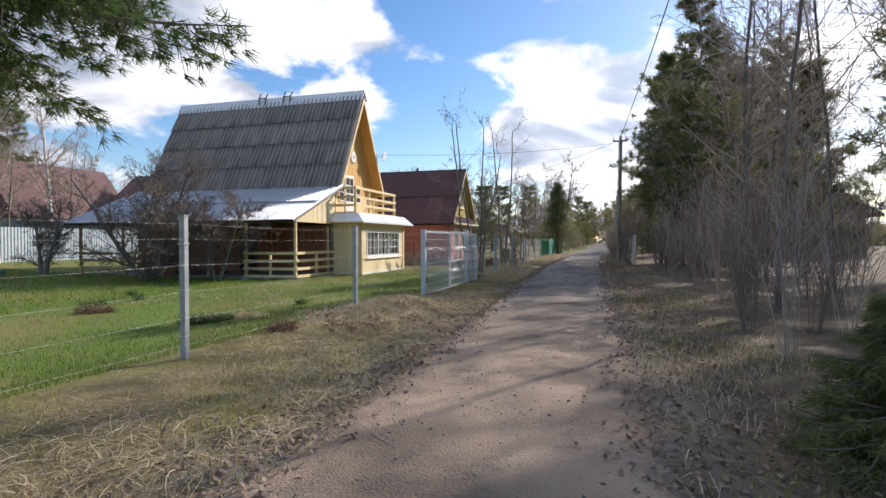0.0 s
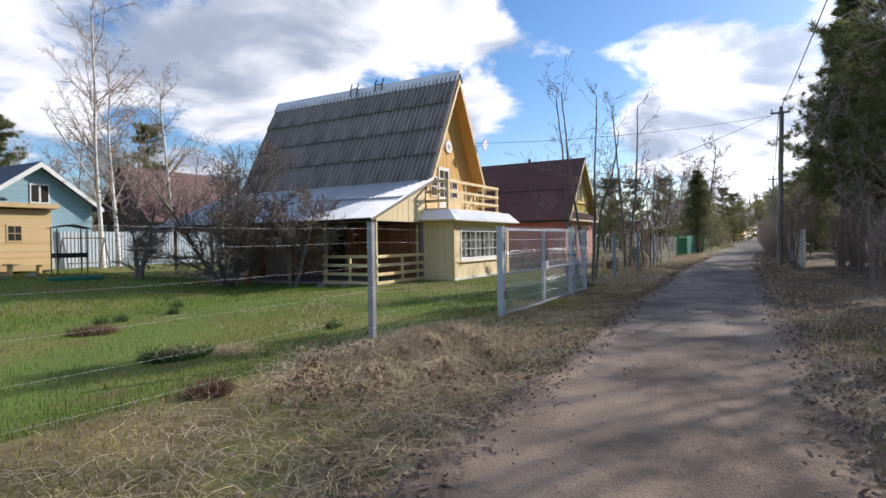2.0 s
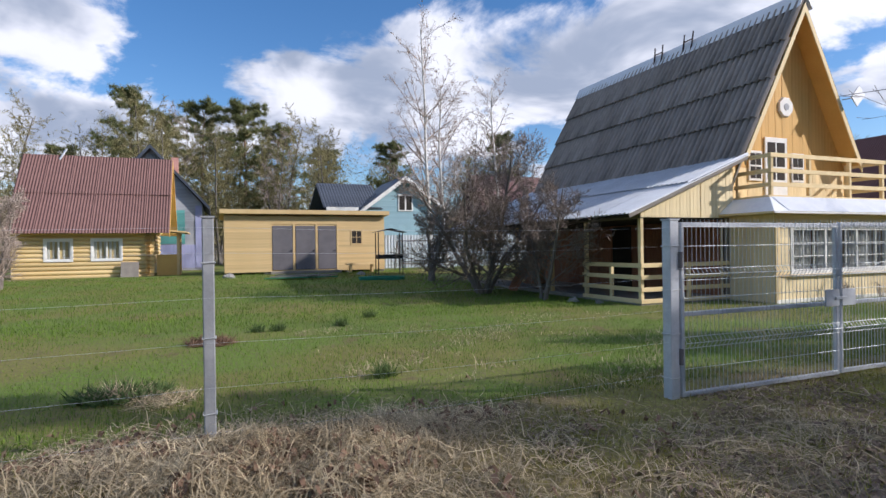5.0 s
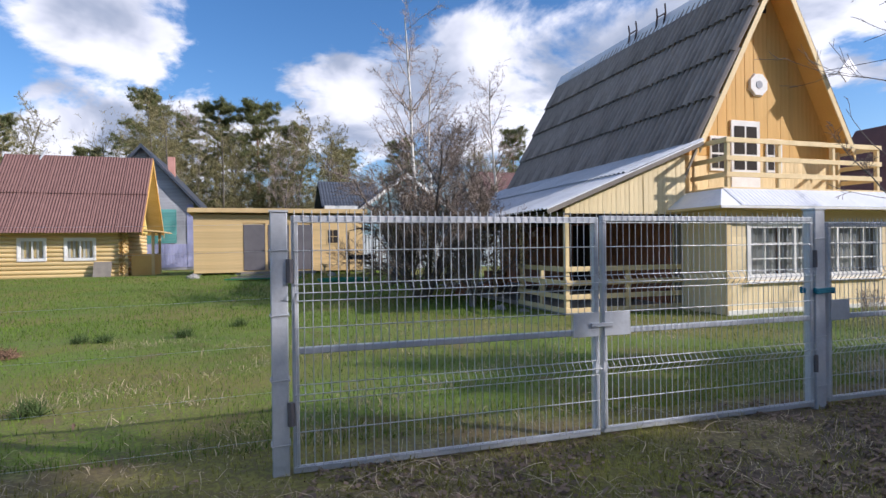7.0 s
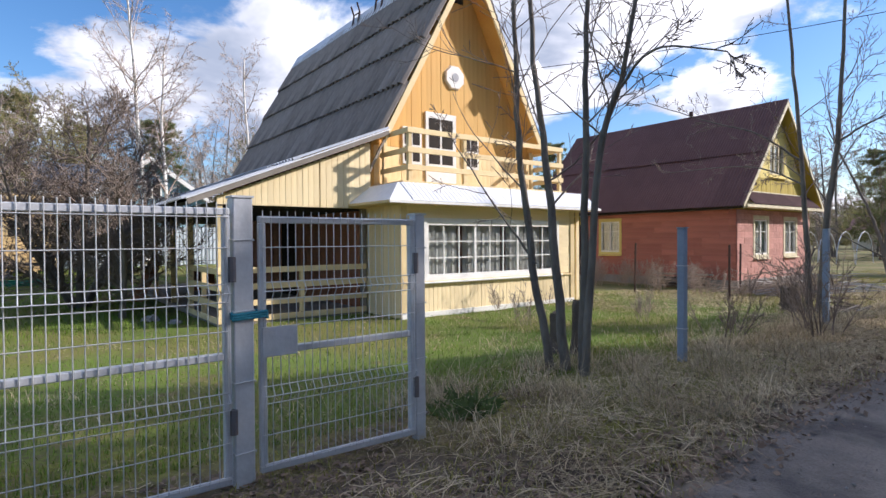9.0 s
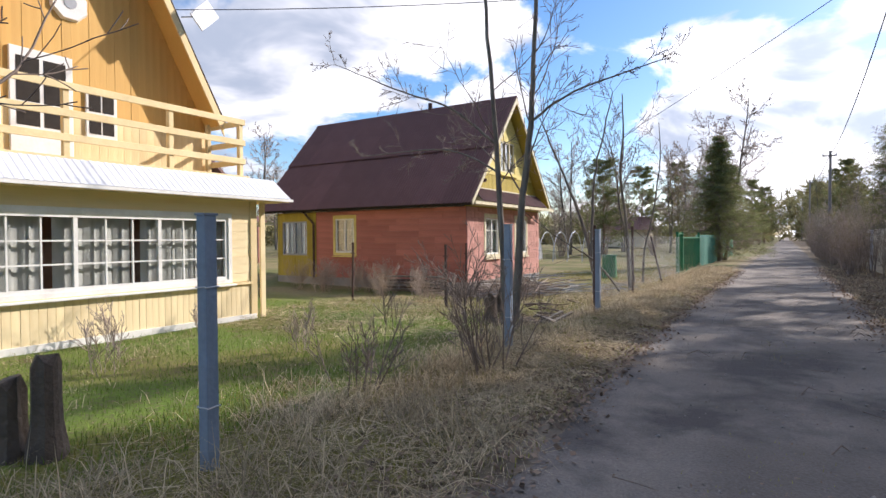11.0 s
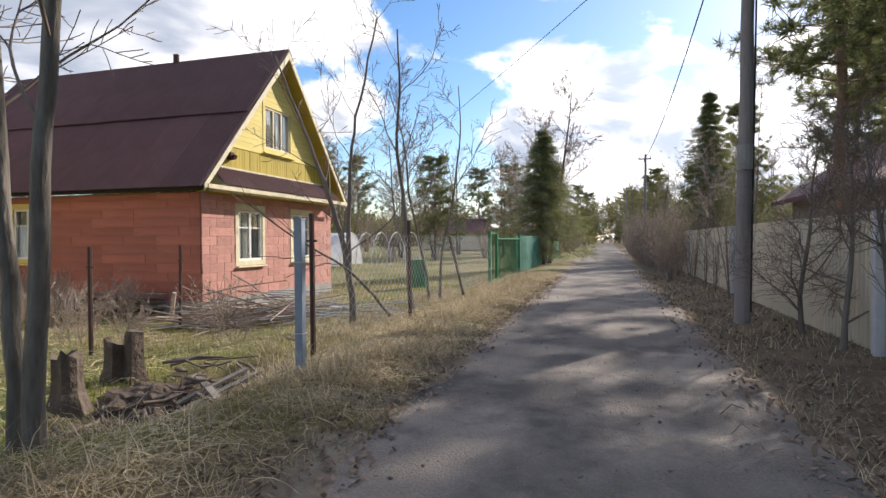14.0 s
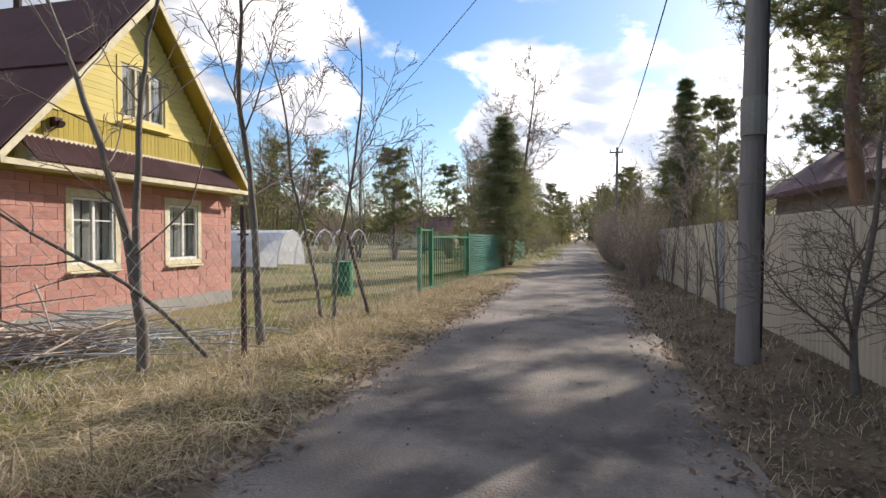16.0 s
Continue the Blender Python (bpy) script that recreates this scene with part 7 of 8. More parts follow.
def wood_edge():
    """Birches and brush along the wood side of the lane, and the far belts of trees."""
    b1 = bare_tree("birch_tree", "slim bare birch at the wood's edge", 5.6, 9.8, 10.5, 0.048, BIRCH, 301, M["applebark"], M["birchtwig"], group="wood birches", z=0.0)
    b2 = bare_tree("birch_tree", "slim bare birch at the wood's edge", 7.0, 16.8, 9.0, 0.06, BIRCH, 302, M["bark"], M["birchtwig"], 2, 0.1, group="wood birches", z=0.0)
    b3 = bare_tree("alder_tree", "bare grey-brown tree in the far belt", -62, 30, 11.0, 0.12, dict(BIRCH, rmin=0.014), 303, M["bark"], M["birchtwig"], 2, 0.14, group="far trees", z=0.0)
    b4 = bare_tree("alder_tree", "olive-brown budding tree in the far belt", -50, 8, 11.0, 0.13, dict(BIRCH, rmin=0.012, kids=(3, 3, 2), bare=(0.15, 0.1, 0.0)), 305, M["bark"], M["budding"], 2, 0.14, group="far trees", z=0.0)
    rs = np.random.RandomState(12)
    cs = np.stack((-50 + rs.normal(0, 1.7, 900), 8 + rs.normal(0, 1.7, 900), 2.0 + 8.5 * rs.rand(900)), 1)
    link("foliage", tufts(cs, rs, 4, 0.34, 0.035, 0.9, 0.3), M["budding"], b4, "haze of olive catkins and buds")
    s1 = shrub("brush", "leafless brush at the lane side", 4.7, 7.6, 2.2, 9, 311, M["twig"], "brush", 0.45, 0.011)
    s2 = shrub("brush", "tall leafless brush at the lane side", 5.1, 12.0, 3.2, 8, 312, M["birchtwig"], "brush", 0.3, 0.013)
    s3 = shrub("budding_brush", "brush with first yellow-green buds", 3.4, 47.0, 2.6, 26, 313, M["birchtwig"], "brush", 0.45, 0.02, green=420)
    rnd = random.Random(5)

    def put(src, x, y, s, tall=1.0):
        copy_thing(src, pose(x, y, gz(x, y) if abs(x) < 40 and y < 90 else 0.0, 0, 0, rnd.uniform(0, 360)) @ Matrix.Diagonal((s, s, s * tall, 1)))
    for x, y, s in ((5.6, 12.6, 1), (6.4, 21.5, 1.05), (5.4, 26.5, 0.95), (8.0, 14.5, 1.1), (7.4, 29, 1.0), (9.0, 20, 1.1), (9.8, 27, 1.05), (8.6, 11, 1.0), (7.0, 7.6, 0.9), (11, 15.5, 1.15), (-33, 24, 1.1), (-44, 26, 1.2), (-48, 12.5, 1.25), (-47, 30, 1.0), (-54, 5, 1.3), (-36, 31, 1.0), (-3.2, 58, 0.85), (-4.5, 66, 0.9), (-3.0, 72, 0.8), (5.2, 58, 0.6), (4.8, 45, 0.55), (5.0, 40.5, 0.55)):
        put(b1 if rnd.random() < 0.5 else b2, x, y, s)
    for k in range(24):
        y = 5.6 + 1.0 * k
        put((s1, s2)[rnd.random() < 0.45], 4.8 + rnd.uniform(-0.1, 1.0) + 0.25 * math.sin(y), y, rnd.uniform(0.65, 1.05))
    for k in range(30):
        put((s1, s2)[k % 2], rnd.uniform(6.2, 14), rnd.uniform(6, 30), rnd.uniform(0.8, 1.2))
    for x, y, s in ((-46, 4, 1.1), (-52, 13, 1.2), (-55, 2, 1.3), (-48, 17, 1.0), (-60, 9, 1.4), (-44, -6, 1.0), (-57, 18, 1.2), (-65, -4, 1.3), (-62, 26, 1.1), (-43, 29, 0.9), (-20, 60, 0.8), (-14, 72, 0.8), (-7, 76, 0.75), (-27, 55, 0.8), (-4.2, 84, 0.8), (6.5, 82, 0.7), (8, 62, 0.7), (-6, 120, 1), (5.5, 118, 0.9), (-3.4, 180, 1.1), (4.8, 190, 1.1)):
        put(b4, x, y, s)
    for k in range(16):
        y = 43 + 2.2 * k
        put(s3, 3.25 + rnd.uniform(-0.2, 0.5), y, rnd.uniform(0.75, 1.15))
    for k in range(14):
        put(s3, -2.6 + rnd.uniform(-0.8, 0.3), 62 + 4.5 * k, rnd.uniform(0.7, 1.2))
    for k in range(62):
        a = radians(-132 + 2.95 * k + rnd.uniform(-1.2, 1.2))
        d = rnd.uniform(62, 95) if k < 50 else rnd.uniform(75, 150)
        x, y = d * math.sin(a), 8 + d * math.cos(a)
        if -4.5 < x < 9 and y < 170:
            y += 120
        put(b3, x, y, rnd.uniform(0.75, 1.15))
    for k in range(46):
        a = radians(-120 + 3.6 * k)
        d = rnd.uniform(50, 80)
        x, y = d * math.sin(a), 10 + d * math.cos(a)
        if abs(x - 1.5) < 6:
            continue
        put(s3 if k % 3 else s2, x, y, rnd.uniform(1.2, 2.0))


wood_edge()


def far_wood():
    """A belt of far trees, too far to tell apart."""
    rs = np.random.RandomState(3)
    n = 9000
    a = np.radians(rs.uniform(-140, 75, n))
    d = rs.uniform(120, 240, n)
    top = 5.5 + 3.5 * np.sin(a * 9) + 2.5 * np.sin(a * 23 + 1) + 3 * rs.rand(n)
    c = np.stack((d * np.sin(a), 10 + d * np.cos(a), rs.uniform(0, 1, n) ** 0.8 * top * d / 150), 1)
    keep = (np.abs(c[:, 0] - 1.3) > 4) | (c[:, 1] > 190)
    me = tufts(c[keep], rs, 12, 3.2, 0.5, 0.9, 0.35)
    tagged(link("far_wood", me, M["budding"]), "far mixed wood of bare trees and pines", "wood", kind="stuff")


far_wood()

# ---- grass, litter, gravel ----


def blade_field(name, x, y, lo, hi, width, bend, mat, label, seed, lift=0.0):
    rs = np.random.RandomState(seed)
    n = len(x)
    z = height(x, y) - 0.01 + lift
    h = rs.uniform(lo, hi, n) if np.isscalar(lo) else lo + (hi - lo) * rs.rand(n)
    a = rs.uniform(0, 2 * np.pi, n)
    b = np.clip(rs.normal(bend, 0.35, n), 0.05, 1.75)
    dx, dy = np.cos(a), np.sin(a)
    w = width * rs.uniform(0.6, 1.3, n)
    p0 = np.stack((x, y, z), 1)
    s = np.stack((-dy, dx, np.zeros(n)), 1) * w[:, None] / 2
    mid = p0 + np.stack((dx * np.sin(b * 0.75), dy * np.sin(b * 0.75), np.cos(b * 0.75)), 1) * (h * 0.55)[:, None]
    tip = mid + np.stack((dx * np.sin(b * 1.5), dy * np.sin(b * 1.5), np.cos(b * 1.5)), 1) * (h * 0.5)[:, None]
    tip[:, 2] = np.maximum(tip[:, 2], z + 0.012)
    v = np.stack((p0 - s, p0 + s, mid - s * 0.8, mid + s * 0.8, tip), 1).reshape(-1, 3)
    k = np.arange(n)[:, None] * 5
    f = np.concatenate((k + [[0, 1, 3]], k + [[0, 3, 2]], k + [[2, 3, 4]])).astype(np.int32)
    return tagged(link(name, mesh_np(name, v, f), mat), label, "grass", kind="stuff")


def strand_field(name, x, y, lo, hi, width, loft, mat, label, seed, lift=0.0):
    """Long dead blades lying matted on the ground, each a bent ribbon."""
    rs = np.random.RandomState(seed)
    n, k = len(x), 5
    l = rs.uniform(lo, hi, n)
    a, c = rs.uniform(0, 2 * np.pi, n), rs.normal(0, 1.3, n)
    px, py, rows = np.array(x, float), np.array(y, float), []
    top, side = loft * rs.rand(n) ** 2, width * rs.uniform(0.6, 1.4, n) / 2
    tilt = rs.uniform(-0.7, 0.7, n)
    for i in range(k):
        t = i / (k - 1)
        h = a + c * t
        z = height(px, py) + 0.008 + lift * rs.rand() + top * np.sin(np.pi * (0.12 + 0.8 * t)) + 0.006 * rs.rand(n)
        w = side * (1 - 0.7 * t)
        o = np.stack((-np.sin(h) * w, np.cos(h) * w, tilt * w), 1)
        m = np.stack((px, py, z), 1)
        rows += [m - o, m + o]
        px, py = px + np.cos(h) * l / (k - 1), py + np.sin(h) * l / (k - 1)
    v = np.stack(rows, 1).reshape(-1, 3)
    q = np.array([(2 * i, 2 * i + 1, 2 * i + 3, 2 * i + 2) for i in range(k - 1)])
    f = (np.arange(n)[:, None, None] * 2 * k + q[None]).reshape(-1, 4)
    return tagged(link(name, mesh_np(name, v, f), mat), label, "grass", kind="stuff")


def patchy(x, y, scale, seed):
    return np.sin(x * scale + seed) * np.sin(y * scale * 0.8 + 1.7 * seed) + 0.6 * np.sin(x * scale * 2.3 + y * scale * 1.9 + seed * 3) + 0.4 * np.sin(y * scale * 4.1 - x * scale * 3.3)


def left_edge(y):
    return road_mid(y) - road_half(y)


def right_edge(y):
    return road_mid(y) + road_half(y)


def plant():
    rs = np.random.RandomState(42)
    # matted straw on the verge
    n = 75000
    y = -2 + 46 * rs.rand(n) ** 1.12
    x = left_edge(y) + 0.12 - (np.abs(rs.normal(0, 1, n)) ** 0.9) * 1.15
    keep = (patchy(x, y, 1.3, 2.0) + rs.normal(0, 0.6, n) > -0.2) & (x > -4.2)
    keep &= (x < left_edge(y) - 0.12) | (rs.rand(n) < 0.3)
    keep &= ((x + 2.4) / 0.55) ** 2 + ((y - 27.6) / 1.0) ** 2 > 1
    x, y = x[keep], y[keep]
    tall = np.where(y > 18, 1.25, 0.8) * (0.75 + 0.5 * (patchy(x, y, 0.9, 5.0) > 0.2))
    blade_field("dry_grass", x, y, 0.06 * tall, 0.22 * tall, 0.0045, 1.5, M["dry"], "matted straw-coloured dry grass on the verge", 1)
    # taller straw tussocks
    cx, cy = [], []
    for k in range(150):
        py = rs.uniform(17, 43)
        px = left_edge(py) - rs.uniform(0.25, 2.4)
        m = rs.randint(60, 170)
        cx.append(px + rs.normal(0, 0.13, m))
        cy.append(py + rs.normal(0, 0.13, m))
    x, y = np.concatenate(cx), np.concatenate(cy)
    blade_field("straw_tussocks", x, y, 0.15, 0.42, 0.006, 1.1, M["dry"], "bleached tussocks of tall dry grass", 2)
    # long dead blades matted over the verge, thickest round the heap and beyond the wicket
    n = 46000
    y = -2 + 46 * rs.rand(n) ** 1.1
    x = left_edge(y) - 0.1 - np.abs(rs.normal(0, 0.85, n))
    pit = ((x + 2.4) / 0.55) ** 2 + ((y - 27.6) / 1.0) ** 2 > 1
    thick = np.exp(-((y - 7.6) / 2.6) ** 2) + smooth(17, 19, y)
    gate_gap = smooth(10.6, 11.6, y) * (1 - smooth(16.0, 17.2, y))
    keep = (patchy(x, y, 1.4, 8.0) + rs.normal(0, 0.5, n) + 0.9 * thick - 0.8 * gate_gap > -0.1) & (x > -4.0) & pit
    strand_field("matted_straw", x[keep], y[keep], 0.12, 0.4, 0.0048, 0.07, M["dry"], "long bleached grass lying matted on the verge", 31)
    # trodden mossy turf before the gate
    m = 16000
    y = 9.6 + 8.6 * rs.rand(m)
    x = left_edge(y) - 0.05 - 1.9 * rs.rand(m)
    keep = patchy(x, y, 1.9, 13.0) + rs.normal(0, 0.4, m) > -0.1
    blade_field("gateway_grass", x[keep], y[keep], 0.03, 0.11, 0.006, 0.9, M["moss"], "trodden mossy turf before the gate", 35)
    m = 9000
    y = 9.6 + 8.6 * rs.rand(m)
    x = left_edge(y) - 0.05 - 1.9 * rs.rand(m)
    keep = patchy(x, y, 2.3, 17.0) + rs.normal(0, 0.4, m) > 0.2
    strand_field("gateway_leaves", x[keep], y[keep], 0.03, 0.07, 0.025, 0.02, M["leaf"], "dead leaves trodden into the turf", 36)
    # dead grass over the plot by the red house
    m = 15000
    y = 24.5 + 12 * rs.rand(m)
    x = -1.6 - 6.5 * rs.rand(m)
    keep = (patchy(x, y, 1.6, 21.0) + rs.normal(0, 0.5, m) > -0.2) & (((x + 2.4) / 0.6) ** 2 + ((y - 27.6) / 1.1) ** 2 > 1)
    strand_field("plot_straw", x[keep], y[keep], 0.12, 0.4, 0.0065, 0.1, M["dry"], "flattened dead grass over the rough plot", 38)
    # straw heap by the second post
    m = 15000
    x, y = -0.95 + rs.normal(0, 0.5, m), 7.9 + rs.normal(0, 0.85, m)
    keep = patchy(x, y, 3.1, 4.0) + rs.normal(0, 0.5, m) > -0.45
    strand_field("straw_heap", x[keep], y[keep], 0.1, 0.34, 0.0048, 0.09, M["dry"], "heap of raked dry grass by a fence post", 32, 0.03)
    m = 2600
    x, y = -0.95 + rs.normal(0, 0.5, m), 7.9 + rs.normal(0, 0.9, m)
    blade_field("heap_stalks", x, y, 0.08, 0.26, 0.007, 1.1, M["dry"], "loose stalks standing out of the raked heap", 3, 0.02)
    m = 2600
    x, y = -1.0 + rs.normal(0, 0.55, m), 7.6 + rs.normal(0, 1.1, m)
    keep = patchy(x, y, 3.3, 1.0) > 0.35
    strand_field("heap_leaves", x[keep], y[keep], 0.05, 0.13, 0.03, 0.07, M["russet"], "brown dead leaves in the raked heap", 33, 0.05)
    # moss and green shoots among the straw
    n = 100000
    y = -2 + 44 * rs.rand(n) ** 1.1
    x = left_edge(y) + 0.1 - 2.8 * rs.rand(n)
    keep = patchy(x, y, 1.1, 7.0) + rs.normal(0, 0.5, n) > -0.25
    blade_field("mossy_grass", x[keep], y[keep], 0.02, 0.075, 0.006, 0.5, M["moss"], "mossy green grass between the straw", 4)
    # lawn
    n = 170000
    x = -1.9 - 9.5 * rs.rand(n) ** 1.5
    y = -2 + 30 * rs.rand(n)
    keep = patchy(x, y, 0.7, 3.0) + rs.normal(0, 0.8, n) > -0.9
    blade_field("lawn_grass", x[keep], y[keep], 0.025, 0.085, 0.006, 0.45, M["lawn"], "short fresh green lawn grass", 5)
    n = 60000
    x = -9 - 17 * rs.rand(n)
    y = -4 + 21 * rs.rand(n)
    blade_field("lawn_grass_far", x, y, 0.04, 0.12, 0.012, 0.45, M["lawn"], "fresh green grass across the yard", 6)
    n = 26000
    x = -1.9 - 6 * rs.rand(n)
    y = 27 + 22 * rs.rand(n)
    keep = (patchy(x, y, 0.9, 4.0) + rs.normal(0, 0.5, n) > -0.2) & (((x + 2.4) / 0.6) ** 2 + ((y - 27.6) / 1.1) ** 2 > 1)
    blade_field("plot_grass", x[keep], y[keep], 0.04, 0.16, 0.007, 0.6, M["moss"], "rough mossy grass by the red house", 7)
    n = 42000
    x = -1.8 - 6.5 * rs.rand(n)
    y = 9 + 21 * rs.rand(n)
    keep = patchy(x, y, 1.5, 11.0) + rs.normal(0, 0.5, n) > 0.75
    blade_field("lawn_straw", x[keep], y[keep], 0.05, 0.22, 0.006, 1.2, M["dry"], "patches of dead grass in the lawn", 12)
    n = 30000
    y = -2 + 50 * rs.rand(n) ** 1.1
    x = right_edge(y) + 0.05 + 1.9 * rs.rand(n) ** 1.2
    keep = patchy(x, y, 1.2, 9.0) + rs.normal(0, 0.5, n) > 0.1
    blade_field("verge_straw", x[keep], y[keep], 0.06, 0.24, 0.006, 1.0, M["dry"], "thin dry grass under the roadside brush", 8)
    n = 16000
    y = -2 + 16 * rs.rand(n)
    x = right_edge(y) + 0.1 + 1.5 * rs.rand(n)
    keep = patchy(x, y, 1.5, 15.0) + rs.normal(0, 0.4, n) > 0.0
    blade_field("verge_moss", x[keep], y[keep], 0.03, 0.09, 0.006, 0.7, M["moss"], "low mossy grass along the wood side of the lane", 37)
    # strip of low grass between the wheel tracks
    n = 12000
    y = -2 + 60 * rs.rand(n)
    x = road_mid(y) + rs.normal(0, 0.16, n)
    keep = patchy(x * 0.4, y, 0.8, 6.0) + rs.normal(0, 0.3, n) > 0.35
    blade_field("track_grass", x[keep], y[keep], 0.012, 0.04, 0.005, 1.0, M["moss"], "sparse grass between the wheel tracks", 9, 0.03)


plant()


def litter():
    rs = np.random.RandomState(8)
    n1, n2 = 22000, 17000
    y = np.concatenate((-2 + 48 * rs.rand(n1) ** 1.15, -2 + 44 * rs.rand(n2)))
    x = np.concatenate((right_edge(y[:n1]) - 0.05 - 0.35 * rs.rand(n1) ** 2 + np.abs(rs.normal(0, 0.85, n1)), left_edge(y[n1:]) + 0.3 * rs.rand(n2) ** 2 + 0.08 - np.abs(rs.normal(0, 0.5, n2))))
    n3 = 2400
    yr = -2 + 44 * rs.rand(n3) ** 1.2
    xr = road_mid(yr) + np.where(rs.rand(n3) < 0.6, rs.normal(0, 0.25, n3), rs.uniform(-1.0, 1.0, n3) * road_half(yr))
    x, y = np.concatenate((x, xr)), np.concatenate((y, yr))
    z = np.maximum(height(x, y) + 0.012, np.where(np.abs(x - road_mid(y)) < road_half(y), 0.03, -9))
    z[-n3:] = 0.03
    a, t = rs.uniform(0, 6.283, len(x)), rs.normal(0, 0.45, (len(x), 2))
    s = rs.uniform(0.012, 0.032, len(x))
    s[-n3:] *= 0.35
    u = np.stack((np.cos(a), np.sin(a), t[:, 0]), 1) * s[:, None]
    w = np.stack((-np.sin(a), np.cos(a), t[:, 1]), 1) * (s * 0.6)[:, None]
    c = np.stack((x, y, z + 0.3 * s), 1)
    v = np.stack((c - u, c - w * 0.9, c + u, c + w), 1).reshape(-1, 3)
    f = np.arange(4 * len(x)).reshape(-1, 4)
    tagged(link("leaf_litter", mesh_np("leaf_litter", v, f), M["leaf"]), "curled brown dead leaves along the lane", "leaf litter", kind="stuff")
    # loose stones on the lane
    n = 3200
    y = -1 + 40 * rs.rand(n) ** 1.3
    x = road_mid(y) + np.clip(rs.normal(0, 0.75, n), -1.15, 1.15)
    r = 0.005 + 0.011 * rs.rand(n) ** 3
    k = np.array([(1, 0, 0), (0, 1, 0), (-1, 0, 0), (0, -1, 0), (0, 0, 0.7), (0, 0, -0.7)], float)
    off = k[None] * (1 + 0.35 * rs.normal(size=(n, 6, 1))) * r[:, None, None]
    v = np.stack((x, y, np.full(n, 0.028)), 1)[:, None, :] + off
    fk = np.array([(0, 1, 4), (1, 2, 4), (2, 3, 4), (3, 0, 4), (1, 0, 5), (2, 1, 5), (3, 2, 5), (0, 3, 5)])
    f = (np.arange(n)[:, None, None] * 6 + fk[None]).reshape(-1, 3)
    tagged(link("loose_stones", mesh_np("loose_stones", v.reshape(-1, 3), f), M["stone"]), "small loose stones on the gravel lane", "gravel", kind="stuff")


litter()

# ---- small things ----


def stump(x, y, h, r, seed, group="stumps"):
    rnd = random.Random(seed)
    z = gz(x, y) - 0.05
    T = thing("tree_stump", "dark weathered tree stump beside the trees", "stump", group, at=(x, y, z))
    bm = bmesh.new()
    rings, n = [], 12
    for k in range(6):
        f = k / 5
        rr = r * (1.35 - 0.5 * min(1, f * 2.2))
        rings.append([bm.verts.new((x + math.cos(6.283 * i / n) * rr * (1 + 0.16 * math.sin(i * 2.3 + seed)), y + math.sin(6.283 * i / n) * rr * (1 + 0.16 * math.sin(i * 2.3 + seed)), z + h * f + (rnd.uniform(-0.05, 0.06) if k == 5 else 0))) for i in range(n)])
    for a, b in zip(rings, rings[1:]):
        for i in range(n):
            bm.faces.new((a[i], a[(i + 1) % n], b[(i + 1) % n], b[i]))
    bm.faces.new(rings[-1])
    part("bole", bm, M["stump"], T)


stump(-2.62, 19.95, 0.66, 0.09, 1)
stump(-2.86, 19.85, 0.52, 0.1, 2)
stump(-3.0, 26.75, 0.5, 0.12, 3)
stump(-3.35, 27.55, 0.42, 0.11, 4)
stump(-3.18, 27.6, 0.5, 0.09, 5)


def stick_pile(name, label, cx, cy, sx, sy, n, seed, mat, l=(0.5, 1.6), r=(0.006, 0.02), high=0.3):
    rnd = random.Random(seed)
    segs = []
    for k in range(n):
        x, y = cx + rnd.gauss(0, sx), cy + rnd.gauss(0, sy)
        a, L = rnd.gauss(0.3, 0.7), rnd.uniform(*l)
        z = gz(x, y) + abs(rnd.gauss(0, high)) * math.exp(-((x - cx) / sx) ** 2 * 0.5 - ((y - cy) / sy) ** 2 * 0.5) + 0.02
        d = Vector((math.cos(a), math.sin(a), rnd.gauss(0, 0.12))).normalized() * L / 2
        m = Vector((x, y, z + abs(d.z)))
        w = rnd.uniform(*r)
        b = m + Vector((0, 0, rnd.uniform(-0.03, 0.06)))
        segs += [(tuple(m - d), tuple(b), w, w * 0.85), (tuple(b), tuple(m + d), w * 0.85, w * 0.5)]
    return tagged(link(name, mesh_np(name, *tubes(segs, 5)), mat), label, "brushwood", kind="stuff")


stick_pile("brush_pile", "pile of long cut grey branches before the red house", -5.2, 32.2, 0.7, 0.3, 120, 3, M["birchtwig"], (0.8, 2.4), (0.008, 0.02), 0.3)
stick_pile("ditch_branches", "dark branches and rubbish lying in the ditch", -2.4, 27.65, 0.22, 0.5, 60, 4, M["twig"], (0.15, 0.5))
stick_pile("branch_pile", "thin branches lying before the house wall", -4.3, 32.3, 0.8, 0.45, 90, 5, M["greyboard"], (0.5, 1.6), (0.005, 0.014), 0.25)


def heap(name, label, x, y, rx, ry, h, mat, seed, category="heap"):
    rnd = random.Random(seed)
    bm = bmesh.new()
    bmesh.ops.create_icosphere(bm, subdivisions=4, radius=1)
    z0 = gz(x, y)
    for v in bm.verts:
        n = noise.noise(v.co * 3.1 + Vector((seed, 0, 0))) * 0.28 + noise.noise(v.co * 8 + Vector((seed, 0, 0))) * 0.12
        v.co = Vector((x + v.co.x * rx * (1 + n), y + v.co.y * ry * (1 + n), z0 - 0.04 + max(-0.05, v.co.z) * h * (1 + 1.4 * n)))
    return tagged(part(name, bm, mat), label, category)


def clump(name, label, x, y, r, n, length, width, mat, seed, flat=0.6, droop=1.0, category="plant"):
    """A tuft of many narrow blades rising from one spot."""
    rs = np.random.RandomState(seed)
    a, d = rs.uniform(0, 6.283, n), r * np.sqrt(rs.rand(n))
    px, py = x + d * np.cos(a), y + d * np.sin(a)
    c = np.stack((px, py, height(px, py) + 0.01), 1)
    return tagged(link(name, tufts(c, rs, 3, length, width, flat, droop), mat), label, category)


